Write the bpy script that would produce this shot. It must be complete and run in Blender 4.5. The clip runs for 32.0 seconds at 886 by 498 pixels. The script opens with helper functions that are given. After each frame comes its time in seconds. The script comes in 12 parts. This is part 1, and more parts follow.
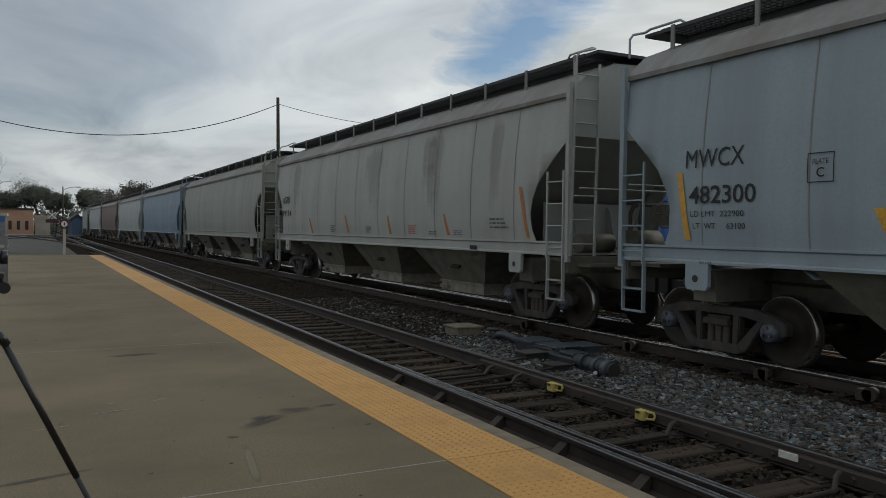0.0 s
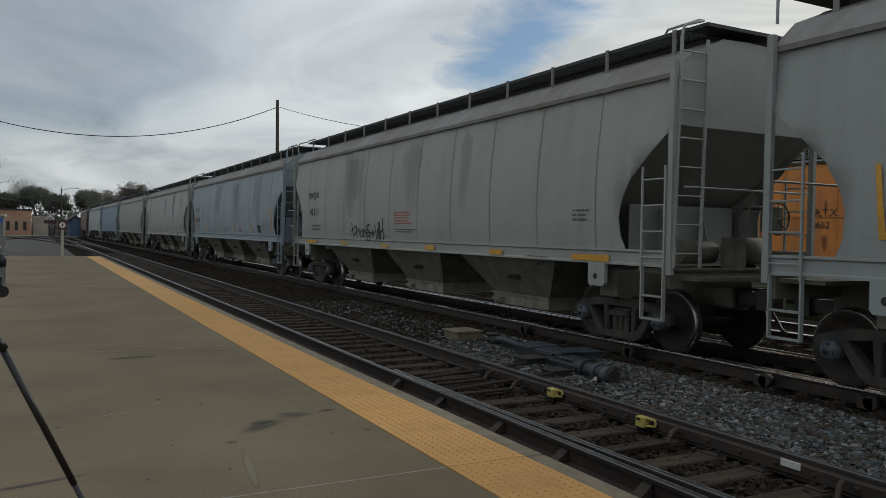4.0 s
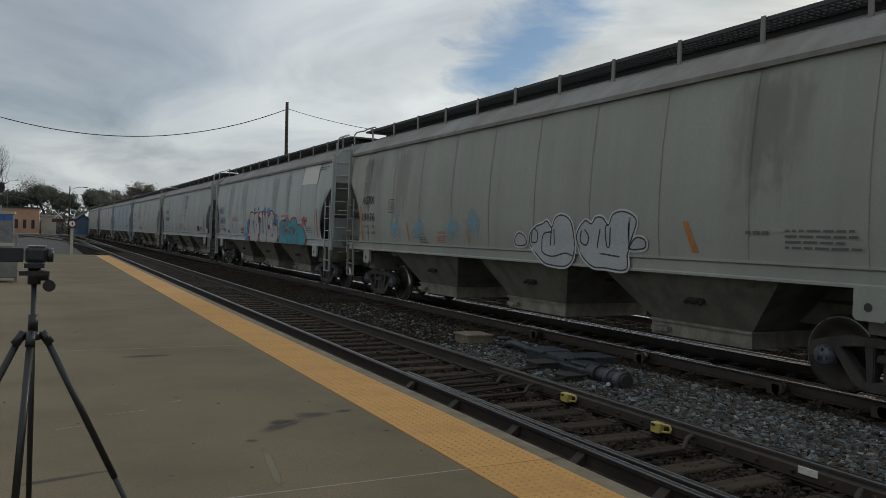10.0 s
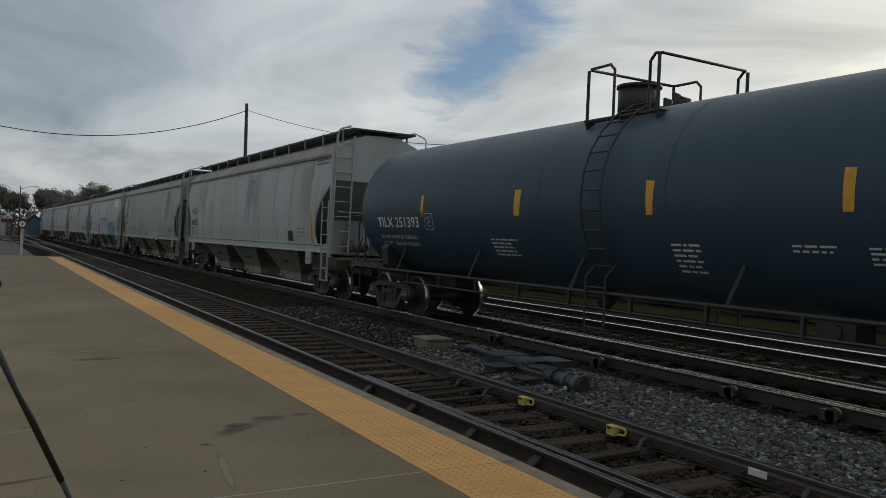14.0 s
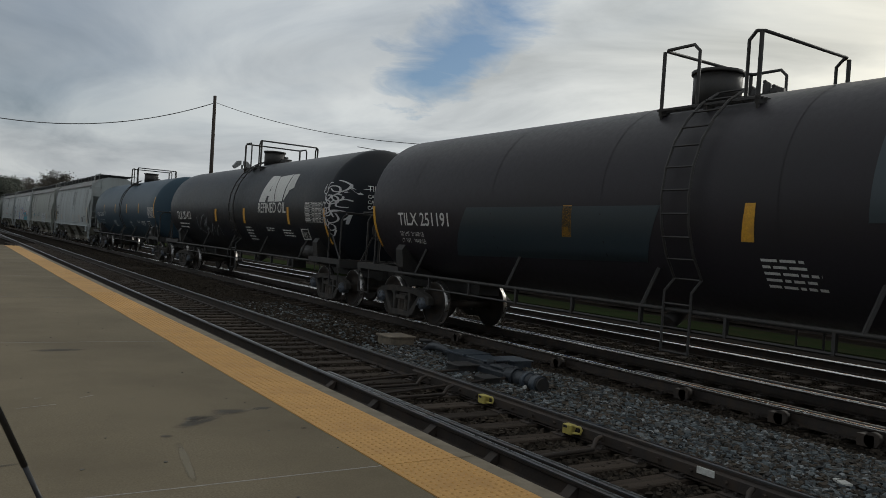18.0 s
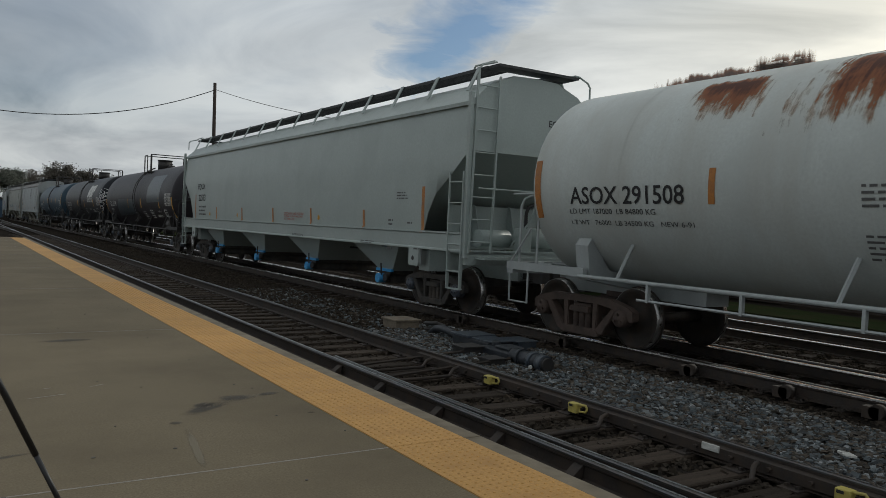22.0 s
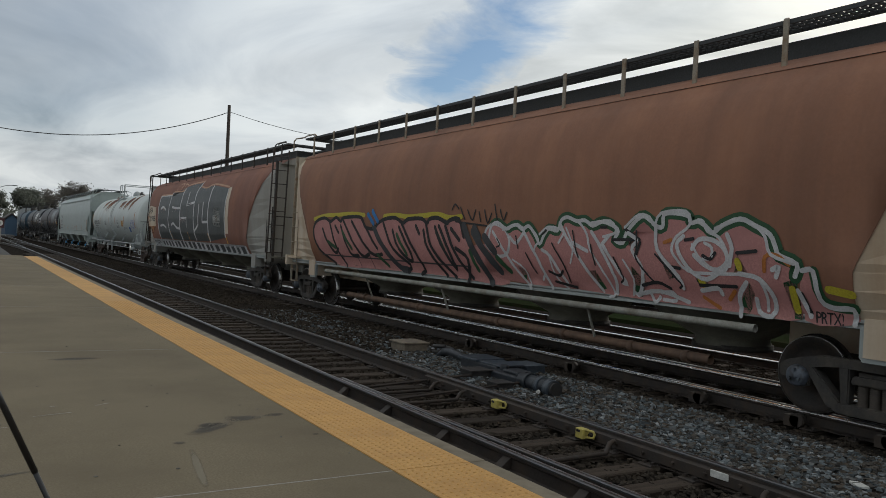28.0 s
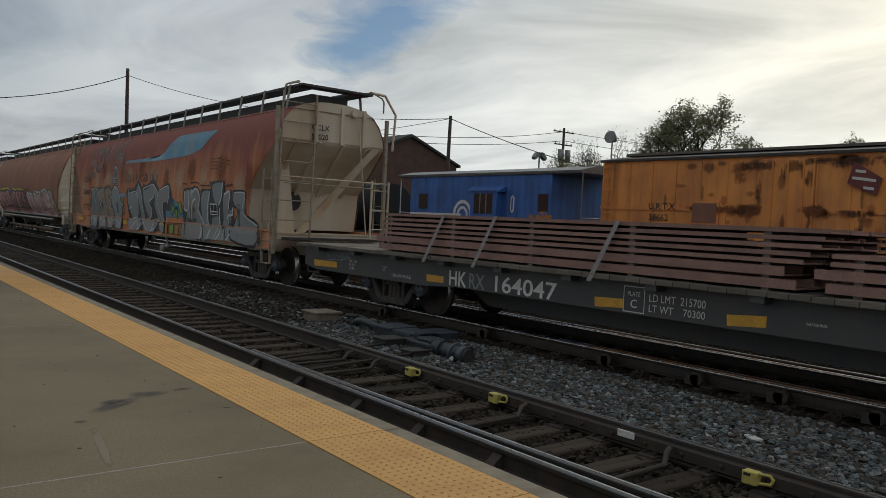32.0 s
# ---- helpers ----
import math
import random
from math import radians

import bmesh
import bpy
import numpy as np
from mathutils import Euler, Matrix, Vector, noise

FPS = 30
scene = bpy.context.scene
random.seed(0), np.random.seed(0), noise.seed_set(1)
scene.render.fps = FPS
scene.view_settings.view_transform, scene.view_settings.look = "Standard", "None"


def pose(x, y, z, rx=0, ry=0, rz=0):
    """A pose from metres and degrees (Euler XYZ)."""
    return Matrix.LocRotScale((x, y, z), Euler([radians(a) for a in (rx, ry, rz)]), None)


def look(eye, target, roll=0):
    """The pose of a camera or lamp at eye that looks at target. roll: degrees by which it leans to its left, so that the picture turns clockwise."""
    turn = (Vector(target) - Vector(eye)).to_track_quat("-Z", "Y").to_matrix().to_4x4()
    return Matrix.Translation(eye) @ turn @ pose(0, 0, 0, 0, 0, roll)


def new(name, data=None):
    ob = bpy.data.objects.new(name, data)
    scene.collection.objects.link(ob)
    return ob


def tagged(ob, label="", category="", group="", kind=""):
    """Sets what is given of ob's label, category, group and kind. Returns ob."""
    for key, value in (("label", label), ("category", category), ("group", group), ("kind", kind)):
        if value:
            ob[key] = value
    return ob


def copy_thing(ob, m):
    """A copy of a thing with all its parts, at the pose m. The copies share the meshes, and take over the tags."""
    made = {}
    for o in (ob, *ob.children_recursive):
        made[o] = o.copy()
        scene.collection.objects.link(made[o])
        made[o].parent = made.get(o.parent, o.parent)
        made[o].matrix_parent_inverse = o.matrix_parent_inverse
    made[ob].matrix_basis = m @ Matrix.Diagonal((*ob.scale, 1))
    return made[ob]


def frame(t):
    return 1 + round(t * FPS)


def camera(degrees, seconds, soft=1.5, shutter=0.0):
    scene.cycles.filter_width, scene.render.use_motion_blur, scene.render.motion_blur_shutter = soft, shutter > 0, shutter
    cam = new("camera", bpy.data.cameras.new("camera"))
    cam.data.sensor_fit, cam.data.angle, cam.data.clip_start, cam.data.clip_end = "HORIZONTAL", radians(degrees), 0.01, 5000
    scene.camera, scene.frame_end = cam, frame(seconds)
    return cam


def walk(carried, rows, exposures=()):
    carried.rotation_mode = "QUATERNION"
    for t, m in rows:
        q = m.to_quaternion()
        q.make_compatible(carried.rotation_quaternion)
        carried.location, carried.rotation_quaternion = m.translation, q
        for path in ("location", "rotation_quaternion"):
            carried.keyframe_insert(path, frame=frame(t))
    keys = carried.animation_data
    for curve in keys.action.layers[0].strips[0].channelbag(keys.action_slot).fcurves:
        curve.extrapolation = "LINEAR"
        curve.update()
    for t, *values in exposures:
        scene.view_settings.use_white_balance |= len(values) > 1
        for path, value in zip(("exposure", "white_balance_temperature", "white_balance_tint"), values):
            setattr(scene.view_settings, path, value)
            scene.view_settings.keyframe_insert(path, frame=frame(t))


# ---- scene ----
cam = camera(59.37, 32.0, soft=0.7, shutter=0.0)
PATH = [
    (0.0, pose(0.001, 0.000, 1.537, 88.61, -0.69, -27.62)),
    (0.5, pose(0.013, 0.008, 1.529, 88.54, -0.85, -27.01)),
    (1.0, pose(0.002, 0.029, 1.543, 88.55, -0.93, -26.69)),
    (1.5, pose(-0.039, 0.056, 1.541, 88.52, -1.02, -26.74)),
    (2.0, pose(-0.099, 0.045, 1.540, 88.65, -1.19, -26.38)),
    (2.5, pose(-0.114, 0.049, 1.541, 88.83, -1.16, -26.77)),
    (3.0, pose(-0.118, 0.058, 1.544, 88.98, -1.23, -27.11)),
    (3.5, pose(-0.088, 0.060, 1.551, 89.02, -1.17, -27.46)),
    (4.0, pose(-0.003, 0.047, 1.544, 88.88, -1.10, -27.74)),
    (4.5, pose(0.052, 0.028, 1.543, 88.80, -1.18, -27.51)),
    (6.5, pose(-0.064, 0.057, 1.542, 88.38, -1.27, -26.91)),
    (7.0, pose(-0.126, 0.051, 1.532, 88.44, -1.27, -26.90)),
    (7.5, pose(-0.145, 0.053, 1.530, 88.52, -1.38, -27.11)),
    (8.0, pose(-0.126, 0.055, 1.529, 88.68, -1.62, -27.41)),
    (8.5, pose(-0.118, 0.065, 1.524, 88.55, -1.58, -27.67)),
    (9.0, pose(-0.123, 0.065, 1.525, 88.63, -1.75, -27.66)),
    (9.5, pose(-0.117, 0.076, 1.527, 88.93, -1.89, -27.54)),
    (10.0, pose(-0.122, 0.078, 1.530, 89.17, -1.90, -27.32)),
    (10.5, pose(-0.122, 0.076, 1.531, 89.42, -1.85, -27.16)),
    (11.0, pose(-0.112, 0.072, 1.528, 89.73, -1.71, -27.16)),
    (11.5, pose(-0.088, 0.080, 1.526, 89.88, -1.90, -27.10)),
    (12.0, pose(-0.076, 0.079, 1.531, 90.11, -2.09, -27.37)),
    (12.5, pose(-0.081, 0.070, 1.531, 90.13, -2.11, -27.80)),
    (13.0, pose(-0.082, 0.061, 1.526, 90.10, -2.11, -28.18)),
    (13.5, pose(-0.098, 0.055, 1.521, 89.88, -2.21, -28.81)),
    (14.0, pose(-0.114, 0.068, 1.518, 89.62, -2.44, -30.24)),
    (14.5, pose(-0.147, 0.054, 1.516, 89.57, -2.69, -31.14)),
    (16.5, pose(-0.173, -0.169, 1.524, 90.05, -4.19, -31.26)),
    (17.0, pose(-0.229, -0.092, 1.522, 90.01, -4.18, -31.45)),
    (17.5, pose(-0.196, -0.061, 1.527, 89.82, -4.04, -32.28)),
    (18.0, pose(-0.155, -0.054, 1.527, 89.66, -3.85, -32.66)),
    (18.5, pose(-0.133, -0.054, 1.520, 89.30, -3.56, -32.96)),
    (19.0, pose(-0.125, -0.062, 1.525, 88.99, -3.29, -33.18)),
    (19.5, pose(-0.117, -0.074, 1.526, 88.92, -2.90, -33.45)),
    (20.0, pose(-0.118, -0.085, 1.526, 88.80, -2.64, -33.62)),
    (20.5, pose(-0.124, -0.083, 1.526, 88.52, -2.54, -33.63)),
    (21.0, pose(-0.128, -0.081, 1.522, 88.36, -2.52, -33.41)),
    (21.5, pose(-0.131, -0.074, 1.527, 88.20, -2.51, -33.06)),
    (22.0, pose(-0.152, -0.083, 1.532, 88.34, -2.56, -32.36)),
    (22.5, pose(-0.144, -0.067, 1.527, 88.56, -2.60, -31.59)),
    (23.0, pose(-0.135, -0.088, 1.533, 88.95, -2.65, -30.96)),
    (23.5, pose(-0.128, -0.092, 1.530, 89.21, -2.78, -30.68)),
    (24.0, pose(-0.126, -0.081, 1.534, 89.39, -3.01, -30.72)),
    (24.5, pose(-0.128, -0.076, 1.533, 89.80, -3.31, -31.04)),
    (25.0, pose(-0.135, -0.077, 1.536, 90.10, -3.34, -31.17)),
    (25.5, pose(-0.135, -0.088, 1.532, 90.22, -3.25, -31.14)),
    (27.5, pose(-0.130, -0.080, 1.526, 89.71, -3.23, -31.08)),
    (28.0, pose(-0.124, -0.094, 1.525, 90.02, -3.17, -31.55)),
    (28.5, pose(-0.118, -0.138, 1.527, 90.06, -2.97, -34.80)),
    (29.0, pose(-0.110, -0.166, 1.518, 89.98, -3.05, -41.08)),
    (29.5, pose(-0.104, -0.185, 1.527, 90.04, -3.12, -44.21)),
    (30.0, pose(-0.103, -0.172, 1.525, 90.13, -3.14, -45.98)),
    (30.5, pose(-0.109, -0.132, 1.513, 89.64, -3.06, -45.74)),
    (31.0, pose(-0.111, -0.086, 1.517, 88.87, -2.70, -42.35)),
    (31.5, pose(-0.111, -0.064, 1.516, 88.44, -2.85, -39.97)),
    (32.0, pose(-0.103, -0.050, 1.517, 88.06, -2.79, -38.03)),
]
walk(cam, PATH, exposures=[(0, -0.30, 6150, 7), (9, -0.28, 6150, 7), (13, -0.45, 6150, 7), (17, -0.50, 6150, 7), (19, -0.42, 6150, 7), (20.5, -0.26, 6150, 7), (22, -0.42, 6150, 7), (23, -0.52, 6150, 7), (25, -0.40, 6150, 7), (28, -0.12, 6150, 7), (30, -0.10, 6150, 7), (31, -0.14, 6150, 7), (32, -0.46, 6150, 7)])

# ---- light: bright overcast with thin veil over a low sun behind the train ----
SUN_AZ, SUN_EL = radians(78), radians(24)      # clockwise from +Y
sun_dir = Vector((math.sin(SUN_AZ) * math.cos(SUN_EL), math.cos(SUN_AZ) * math.cos(SUN_EL), math.sin(SUN_EL)))
sun = new("sun", bpy.data.lights.new("sun", "SUN"))
sun.data.energy, sun.data.angle, sun.data.color = 1.1, radians(12), (1.0, 0.93, 0.82)
sun.matrix_world = look(sun_dir * 300, (0, 0, 0))

world = bpy.data.worlds.new("sky")
scene.world = world
world.use_nodes = True
wt = world.node_tree
wt.nodes.clear()


def wnode(kind, **props):
    n = wt.nodes.new(kind)
    for k, val in props.items():
        setattr(n, k, val)
    return n


w_out, w_bg = wnode("ShaderNodeOutputWorld"), wnode("ShaderNodeBackground")
sky = wnode("ShaderNodeTexSky", sky_type="NISHITA", sun_disc=False)
sky.sun_elevation, sky.sun_rotation = SUN_EL, SUN_AZ
sky.air_density, sky.dust_density = 1.0, 1.2
w_co = wnode("ShaderNodeTexCoord")
w_sep = wnode("ShaderNodeSeparateXYZ")
wt.links.new(w_co.outputs["Generated"], w_sep.inputs[0])


def wmath(op, a, b=None, c=None, clamp=False):
    n = wnode("ShaderNodeMath", operation=op, use_clamp=clamp)
    for i, val in enumerate((a, b, c)):
        if val is None:
            continue
        if isinstance(val, (int, float)):
            n.inputs[i].default_value = val
        else:
            wt.links.new(val, n.inputs[i])
    return n.outputs[0]


# clouds lie on a flat layer overhead: project the direction onto it
up = wmath("ADD", wmath("MAXIMUM", w_sep.outputs[2], 0.0), 0.10)
w_comb = wnode("ShaderNodeCombineXYZ")
w_comb_x, w_comb_y = wmath("DIVIDE", w_sep.outputs[0], up), wmath("DIVIDE", w_sep.outputs[1], up)
wt.links.new(w_comb_x, w_comb.inputs[0])
wt.links.new(w_comb_y, w_comb.inputs[1])


def wnoise(scale, detail, rough, loc, stretch=(1, 1, 1), turn=0.0, distort=0.0):
    m = wnode("ShaderNodeMapping")
    m.inputs["Location"].default_value, m.inputs["Scale"].default_value = loc, stretch
    m.inputs["Rotation"].default_value = (0, 0, turn)
    wt.links.new(w_comb.outputs[0], m.inputs[0])
    n = wnode("ShaderNodeTexNoise")
    n.inputs["Scale"].default_value, n.inputs["Detail"].default_value, n.inputs["Roughness"].default_value = scale, detail, rough
    n.inputs["Distortion"].default_value = distort
    wt.links.new(m.outputs[0], n.inputs["Vector"])
    return n.outputs["Fac"]


def wramp(fac, stops):
    r = wnode("ShaderNodeValToRGB")
    while len(r.color_ramp.elements) < len(stops):
        r.color_ramp.elements.new(0.5)
    for e, (p, col) in zip(r.color_ramp.elements, stops):
        e.position, e.color = p, (*col, 1)
    wt.links.new(fac, r.inputs[0])
    return r.outputs["Color"]


cover = wnoise(0.4, 5, 0.5, (3.1, 1.7, 0.0), (1.0, 0.6, 1), 0.3, 0.4)
lumps = wnoise(1.05, 8, 0.56, (8.2, 4.0, 0.0), (1.0, 0.62, 1), 0.9, 0.6)
ragged = wnoise(1.9, 7, 0.6, (1.0, 2.0, 0.0), distort=0.6)
off_x = wmath("MULTIPLY", wmath("SUBTRACT", wmath("ADD", w_comb_x, wmath("MULTIPLY", w_comb_y, -0.30)), 0.84), 5.2)
off_y = wmath("MULTIPLY", wmath("SUBTRACT", w_comb_y, 2.40), 1.35)
reach = wmath("SQRT", wmath("ADD", wmath("MULTIPLY", off_x, off_x), wmath("MULTIPLY", off_y, off_y)))
gap = wmath("ADD", reach, wmath("MULTIPLY", wmath("SUBTRACT", ragged, 0.5), 3.2))
veil = wramp(wmath("MULTIPLY", gap, 0.6), [(0.18, (0.08, 0.08, 0.08)), (0.48, (0.5, 0.5, 0.5)), (0.74, (1, 1, 1))])
broad = wramp(cover, [(0.30, (0.60, 0.60, 0.60)), (0.52, (1, 1, 1))])
mask = wmath("MULTIPLY", broad, veil)
shade = wramp(lumps, [(0.27, (0.64, 0.66, 0.67)), (0.40, (0.87, 0.885, 0.89)), (0.52, (1.08, 1.085, 1.07)), (0.64, (1.28, 1.275, 1.23))])
dot = wnode("ShaderNodeVectorMath", operation="DOT_PRODUCT")
wt.links.new(w_co.outputs["Generated"], dot.inputs[0])
dot.inputs[1].default_value = sun_dir
glow = wmath("ADD", wmath("MULTIPLY", wmath("POWER", wmath("MAXIMUM", dot.outputs["Value"], 0.0), 2.3), 0.66), 0.61)
cloud = wnode("ShaderNodeVectorMath", operation="SCALE")
warm = wnode("ShaderNodeMix", data_type="RGBA")         # the veil is warmer towards the low sun
wt.links.new(wmath("POWER", wmath("MAXIMUM", dot.outputs["Value"], 0.0), 6.0), warm.inputs["Factor"])
warm.inputs["A"].default_value, warm.inputs["B"].default_value = (1, 1, 1, 1), (1.06, 0.95, 0.76, 1)
veiled = wnode("ShaderNodeVectorMath", operation="MULTIPLY")
wt.links.new(shade, veiled.inputs[0])
wt.links.new(warm.outputs["Result"], veiled.inputs[1])
wt.links.new(veiled.outputs[0], cloud.inputs[0])
wt.links.new(glow, cloud.inputs["Scale"])
blue = wnode("ShaderNodeVectorMath", operation="SCALE")
tint = wnode("ShaderNodeVectorMath", operation="MULTIPLY")
wt.links.new(sky.outputs[0], tint.inputs[0])
tint.inputs[1].default_value = (0.78, 0.95, 1.12)
wt.links.new(tint.outputs[0], blue.inputs[0])
blue.inputs["Scale"].default_value = 0.085
mixed = wnode("ShaderNodeMix", data_type="RGBA")
wt.links.new(mask, mixed.inputs["Factor"])
wt.links.new(blue.outputs[0], mixed.inputs["A"])
wt.links.new(cloud.outputs[0], mixed.inputs["B"])
wt.links.new(mixed.outputs["Result"], w_bg.inputs["Color"])
w_bg.inputs["Strength"].default_value = 0.96
wt.links.new(w_bg.outputs[0], w_out.inputs[0])
scene.view_settings.exposure = 0.0

# ---- materials ----
def material(name, base, rough=0.7, metal=0.0, spots=None, spot_amount=0.45, spot_scale=3.0, streak=None, streak_amount=0.5,
             streak_scale=(5.0, 5.0, 0.35), grain=0.18, grain_scale=40.0, bump=0.1, bump_scale=60.0, vary=0.0, coords="Object", top=None, spec=0.5):
    """Base colour with fine grain, broad spots, downward streaks and bump."""
    m = bpy.data.materials.new(name)
    m.use_nodes = True
    t = m.node_tree
    b = t.nodes["Principled BSDF"]
    b.inputs["Roughness"].default_value, b.inputs["Metallic"].default_value = rough, metal
    b.inputs["Specular IOR Level"].default_value = spec
    co = t.nodes.new("ShaderNodeTexCoord").outputs[coords]

    def noise_fac(scale, detail, vec=None, stretch=None):
        n = t.nodes.new("ShaderNodeTexNoise")
        n.inputs["Scale"].default_value, n.inputs["Detail"].default_value = scale, detail
        n.inputs["Roughness"].default_value = 0.6
        src = co
        if stretch:
            mp = t.nodes.new("ShaderNodeMapping")
            mp.inputs["Scale"].default_value = stretch
            t.links.new(co, mp.inputs[0])
            src = mp.outputs[0]
        t.links.new(src, n.inputs["Vector"])
        return n.outputs["Fac"]

    def ramp(fac, lo, hi):
        r = t.nodes.new("ShaderNodeMapRange")
        r.inputs["From Min"].default_value, r.inputs["From Max"].default_value = lo, hi
        t.links.new(fac, r.inputs["Value"])
        return r.outputs[0]

    def mix(fac, a, bcol):
        n = t.nodes.new("ShaderNodeMix")
        n.data_type = "RGBA"
        if isinstance(fac, float):
            n.inputs["Factor"].default_value = fac
        else:
            t.links.new(fac, n.inputs["Factor"])
        if isinstance(a, tuple):
            n.inputs["A"].default_value = (*a, 1)
        else:
            t.links.new(a, n.inputs["A"])
        n.inputs["B"].default_value = (*bcol, 1)
        return n.outputs["Result"]

    dark = tuple(c * (1 - grain) for c in base)
    lite = tuple(min(1, c * (1 + grain)) for c in base)
    col = mix(ramp(noise_fac(grain_scale, 4), 0.3, 0.7), dark, lite)
    if spots:
        col = mix(ramp(noise_fac(spot_scale, 6), 1.0 - spot_amount - 0.12, 1.0 - spot_amount + 0.12), col, spots)
    if streak:
        col = mix(ramp(noise_fac(1.0, 6, stretch=streak_scale), 1.0 - streak_amount - 0.22, 1.0 - streak_amount + 0.26), col, streak)
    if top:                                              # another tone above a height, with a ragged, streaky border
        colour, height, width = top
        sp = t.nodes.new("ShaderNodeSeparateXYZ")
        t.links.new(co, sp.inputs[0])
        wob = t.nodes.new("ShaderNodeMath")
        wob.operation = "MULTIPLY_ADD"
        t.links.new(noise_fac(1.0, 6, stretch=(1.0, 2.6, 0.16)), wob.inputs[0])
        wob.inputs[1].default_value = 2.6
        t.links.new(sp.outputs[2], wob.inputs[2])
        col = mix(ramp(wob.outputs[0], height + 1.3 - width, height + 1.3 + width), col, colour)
    if vary:
        info = t.nodes.new("ShaderNodeObjectInfo")
        hsv = t.nodes.new("ShaderNodeHueSaturation")
        mr = t.nodes.new("ShaderNodeMapRange")
        mr.inputs["To Min"].default_value, mr.inputs["To Max"].default_value = 1 - vary, 1 + vary
        t.links.new(info.outputs["Random"], mr.inputs["Value"])
        t.links.new(mr.outputs[0], hsv.inputs["Value"])
        t.links.new(col, hsv.inputs["Color"])
        col = hsv.outputs["Color"]
    t.links.new(col, b.inputs["Base Color"])
    rr = t.nodes.new("ShaderNodeMapRange")
    rr.inputs["To Min"].default_value, rr.inputs["To Max"].default_value = max(0.05, rough - 0.12), min(1, rough + 0.12)
    t.links.new(noise_fac(grain_scale * 0.3, 3), rr.inputs["Value"])
    t.links.new(rr.outputs[0], b.inputs["Roughness"])
    if bump:
        bp = t.nodes.new("ShaderNodeBump")
        bp.inputs["Strength"].default_value, bp.inputs["Distance"].default_value = bump, 0.01
        t.links.new(noise_fac(bump_scale, 4), bp.inputs["Height"])
        t.links.new(bp.outputs[0], b.inputs["Normal"])
    return m


RUST = (0.11, 0.045, 0.022)
GRIME = (0.10, 0.09, 0.075)
M = {}
M["concrete"] = material("concrete", (0.182, 0.150, 0.099), 0.85, spec=0.2, spots=(0.140, 0.114, 0.075), spot_scale=0.55, spot_amount=0.46, grain=0.26, grain_scale=70, bump=0.25, bump_scale=120)
M["concrete_edge"] = material("concrete edge", (0.205, 0.172, 0.122), 0.85, spots=(0.14, 0.115, 0.08), spot_scale=5, grain=0.1)
M["stain"] = material("dark stain", (0.085, 0.078, 0.068), 0.8, spots=(0.14, 0.13, 0.11), spot_scale=6, bump=0.1)
M["pale_scrape"] = material("pale scrape", (0.30, 0.28, 0.25), 0.8, spots=(0.2, 0.18, 0.16), spot_scale=30)
M["tactile"] = material("yellow tactile paving", (0.53, 0.295, 0.088), 0.75, spots=(0.43, 0.235, 0.075), spot_scale=2.5, spot_amount=0.40, grain=0.18, grain_scale=60, vary=0.06)
M["asphalt"] = material("asphalt", (0.055, 0.052, 0.05), 0.9, spots=(0.075, 0.07, 0.065), spot_scale=0.6, bump=0.3, bump_scale=120)
M["ballast"] = material("ballast bed", (0.034, 0.029, 0.025), 0.95, spec=0.0, spots=(0.022, 0.020, 0.018), spot_scale=2.0, grain=0.55, grain_scale=28, bump=1.0, bump_scale=26)
M["stone"] = material("ballast stone", (0.12, 0.11, 0.10), 0.9, spec=0.25, spots=(0.09, 0.08, 0.075), spot_scale=9, grain=0.5, grain_scale=8)
M["stone_dark"] = material("sooty cinder stone", (0.045, 0.038, 0.031), 0.95, spec=0.0, spots=(0.085, 0.066, 0.048), spot_scale=7, spot_amount=0.36, grain=0.6, grain_scale=9)
M["tie"] = material("old timber tie", (0.033, 0.025, 0.019), 0.9, spec=0.2, streak=(0.075, 0.058, 0.044), streak_scale=(0.8, 14, 14), streak_amount=0.4, grain=0.3, bump=0.5, bump_scale=30, vary=0.3)
M["rail"] = material("rusty rail", (0.038, 0.031, 0.027), 0.75, metal=0.2, spots=(0.058, 0.042, 0.031), spot_scale=6)
M["rail_head"] = material("polished rail head", (0.86, 0.86, 0.85), 0.24, metal=1.0, grain=0.05, bump=0)
M["rail_dull"] = material("dull rail head", (0.095, 0.099, 0.104), 0.42, metal=0.8, spots=(0.10, 0.085, 0.072), spot_scale=4, grain=0.2, bump=0.02)
M["rail_band"] = material("narrow polished wheel band", (0.42, 0.44, 0.46), 0.30, metal=1.0, grain=0.1, bump=0)
M["machine"] = material("dark blue-grey machine paint", (0.016, 0.020, 0.026), 0.5, spots=(0.032, 0.036, 0.042), spot_scale=7)
M["machine_lid"] = material("worn blue-grey machine lid", (0.038, 0.050, 0.066), 0.42, spots=(0.060, 0.070, 0.082), spot_scale=7)
M["yellow_box"] = material("yellow box paint", (0.50, 0.42, 0.10), 0.55, spots=(0.33, 0.27, 0.08), spot_scale=20)
M["white_tag"] = material("white tag", (0.55, 0.55, 0.52), 0.6)
M["black_iron"] = material("black iron", (0.024, 0.023, 0.023), 0.6, spots=(0.03, 0.026, 0.022), spot_scale=8)
M["truck"] = material("truck casting", (0.044, 0.041, 0.038), 0.8, spots=(0.072, 0.061, 0.049), spot_scale=5, streak=(0.018, 0.016, 0.015), streak_amount=0.4, bump=0.3)
M["truck_rust"] = material("rusty truck casting", (0.075, 0.052, 0.042), 0.8, spots=(0.045, 0.032, 0.027), spot_scale=5, bump=0.3)
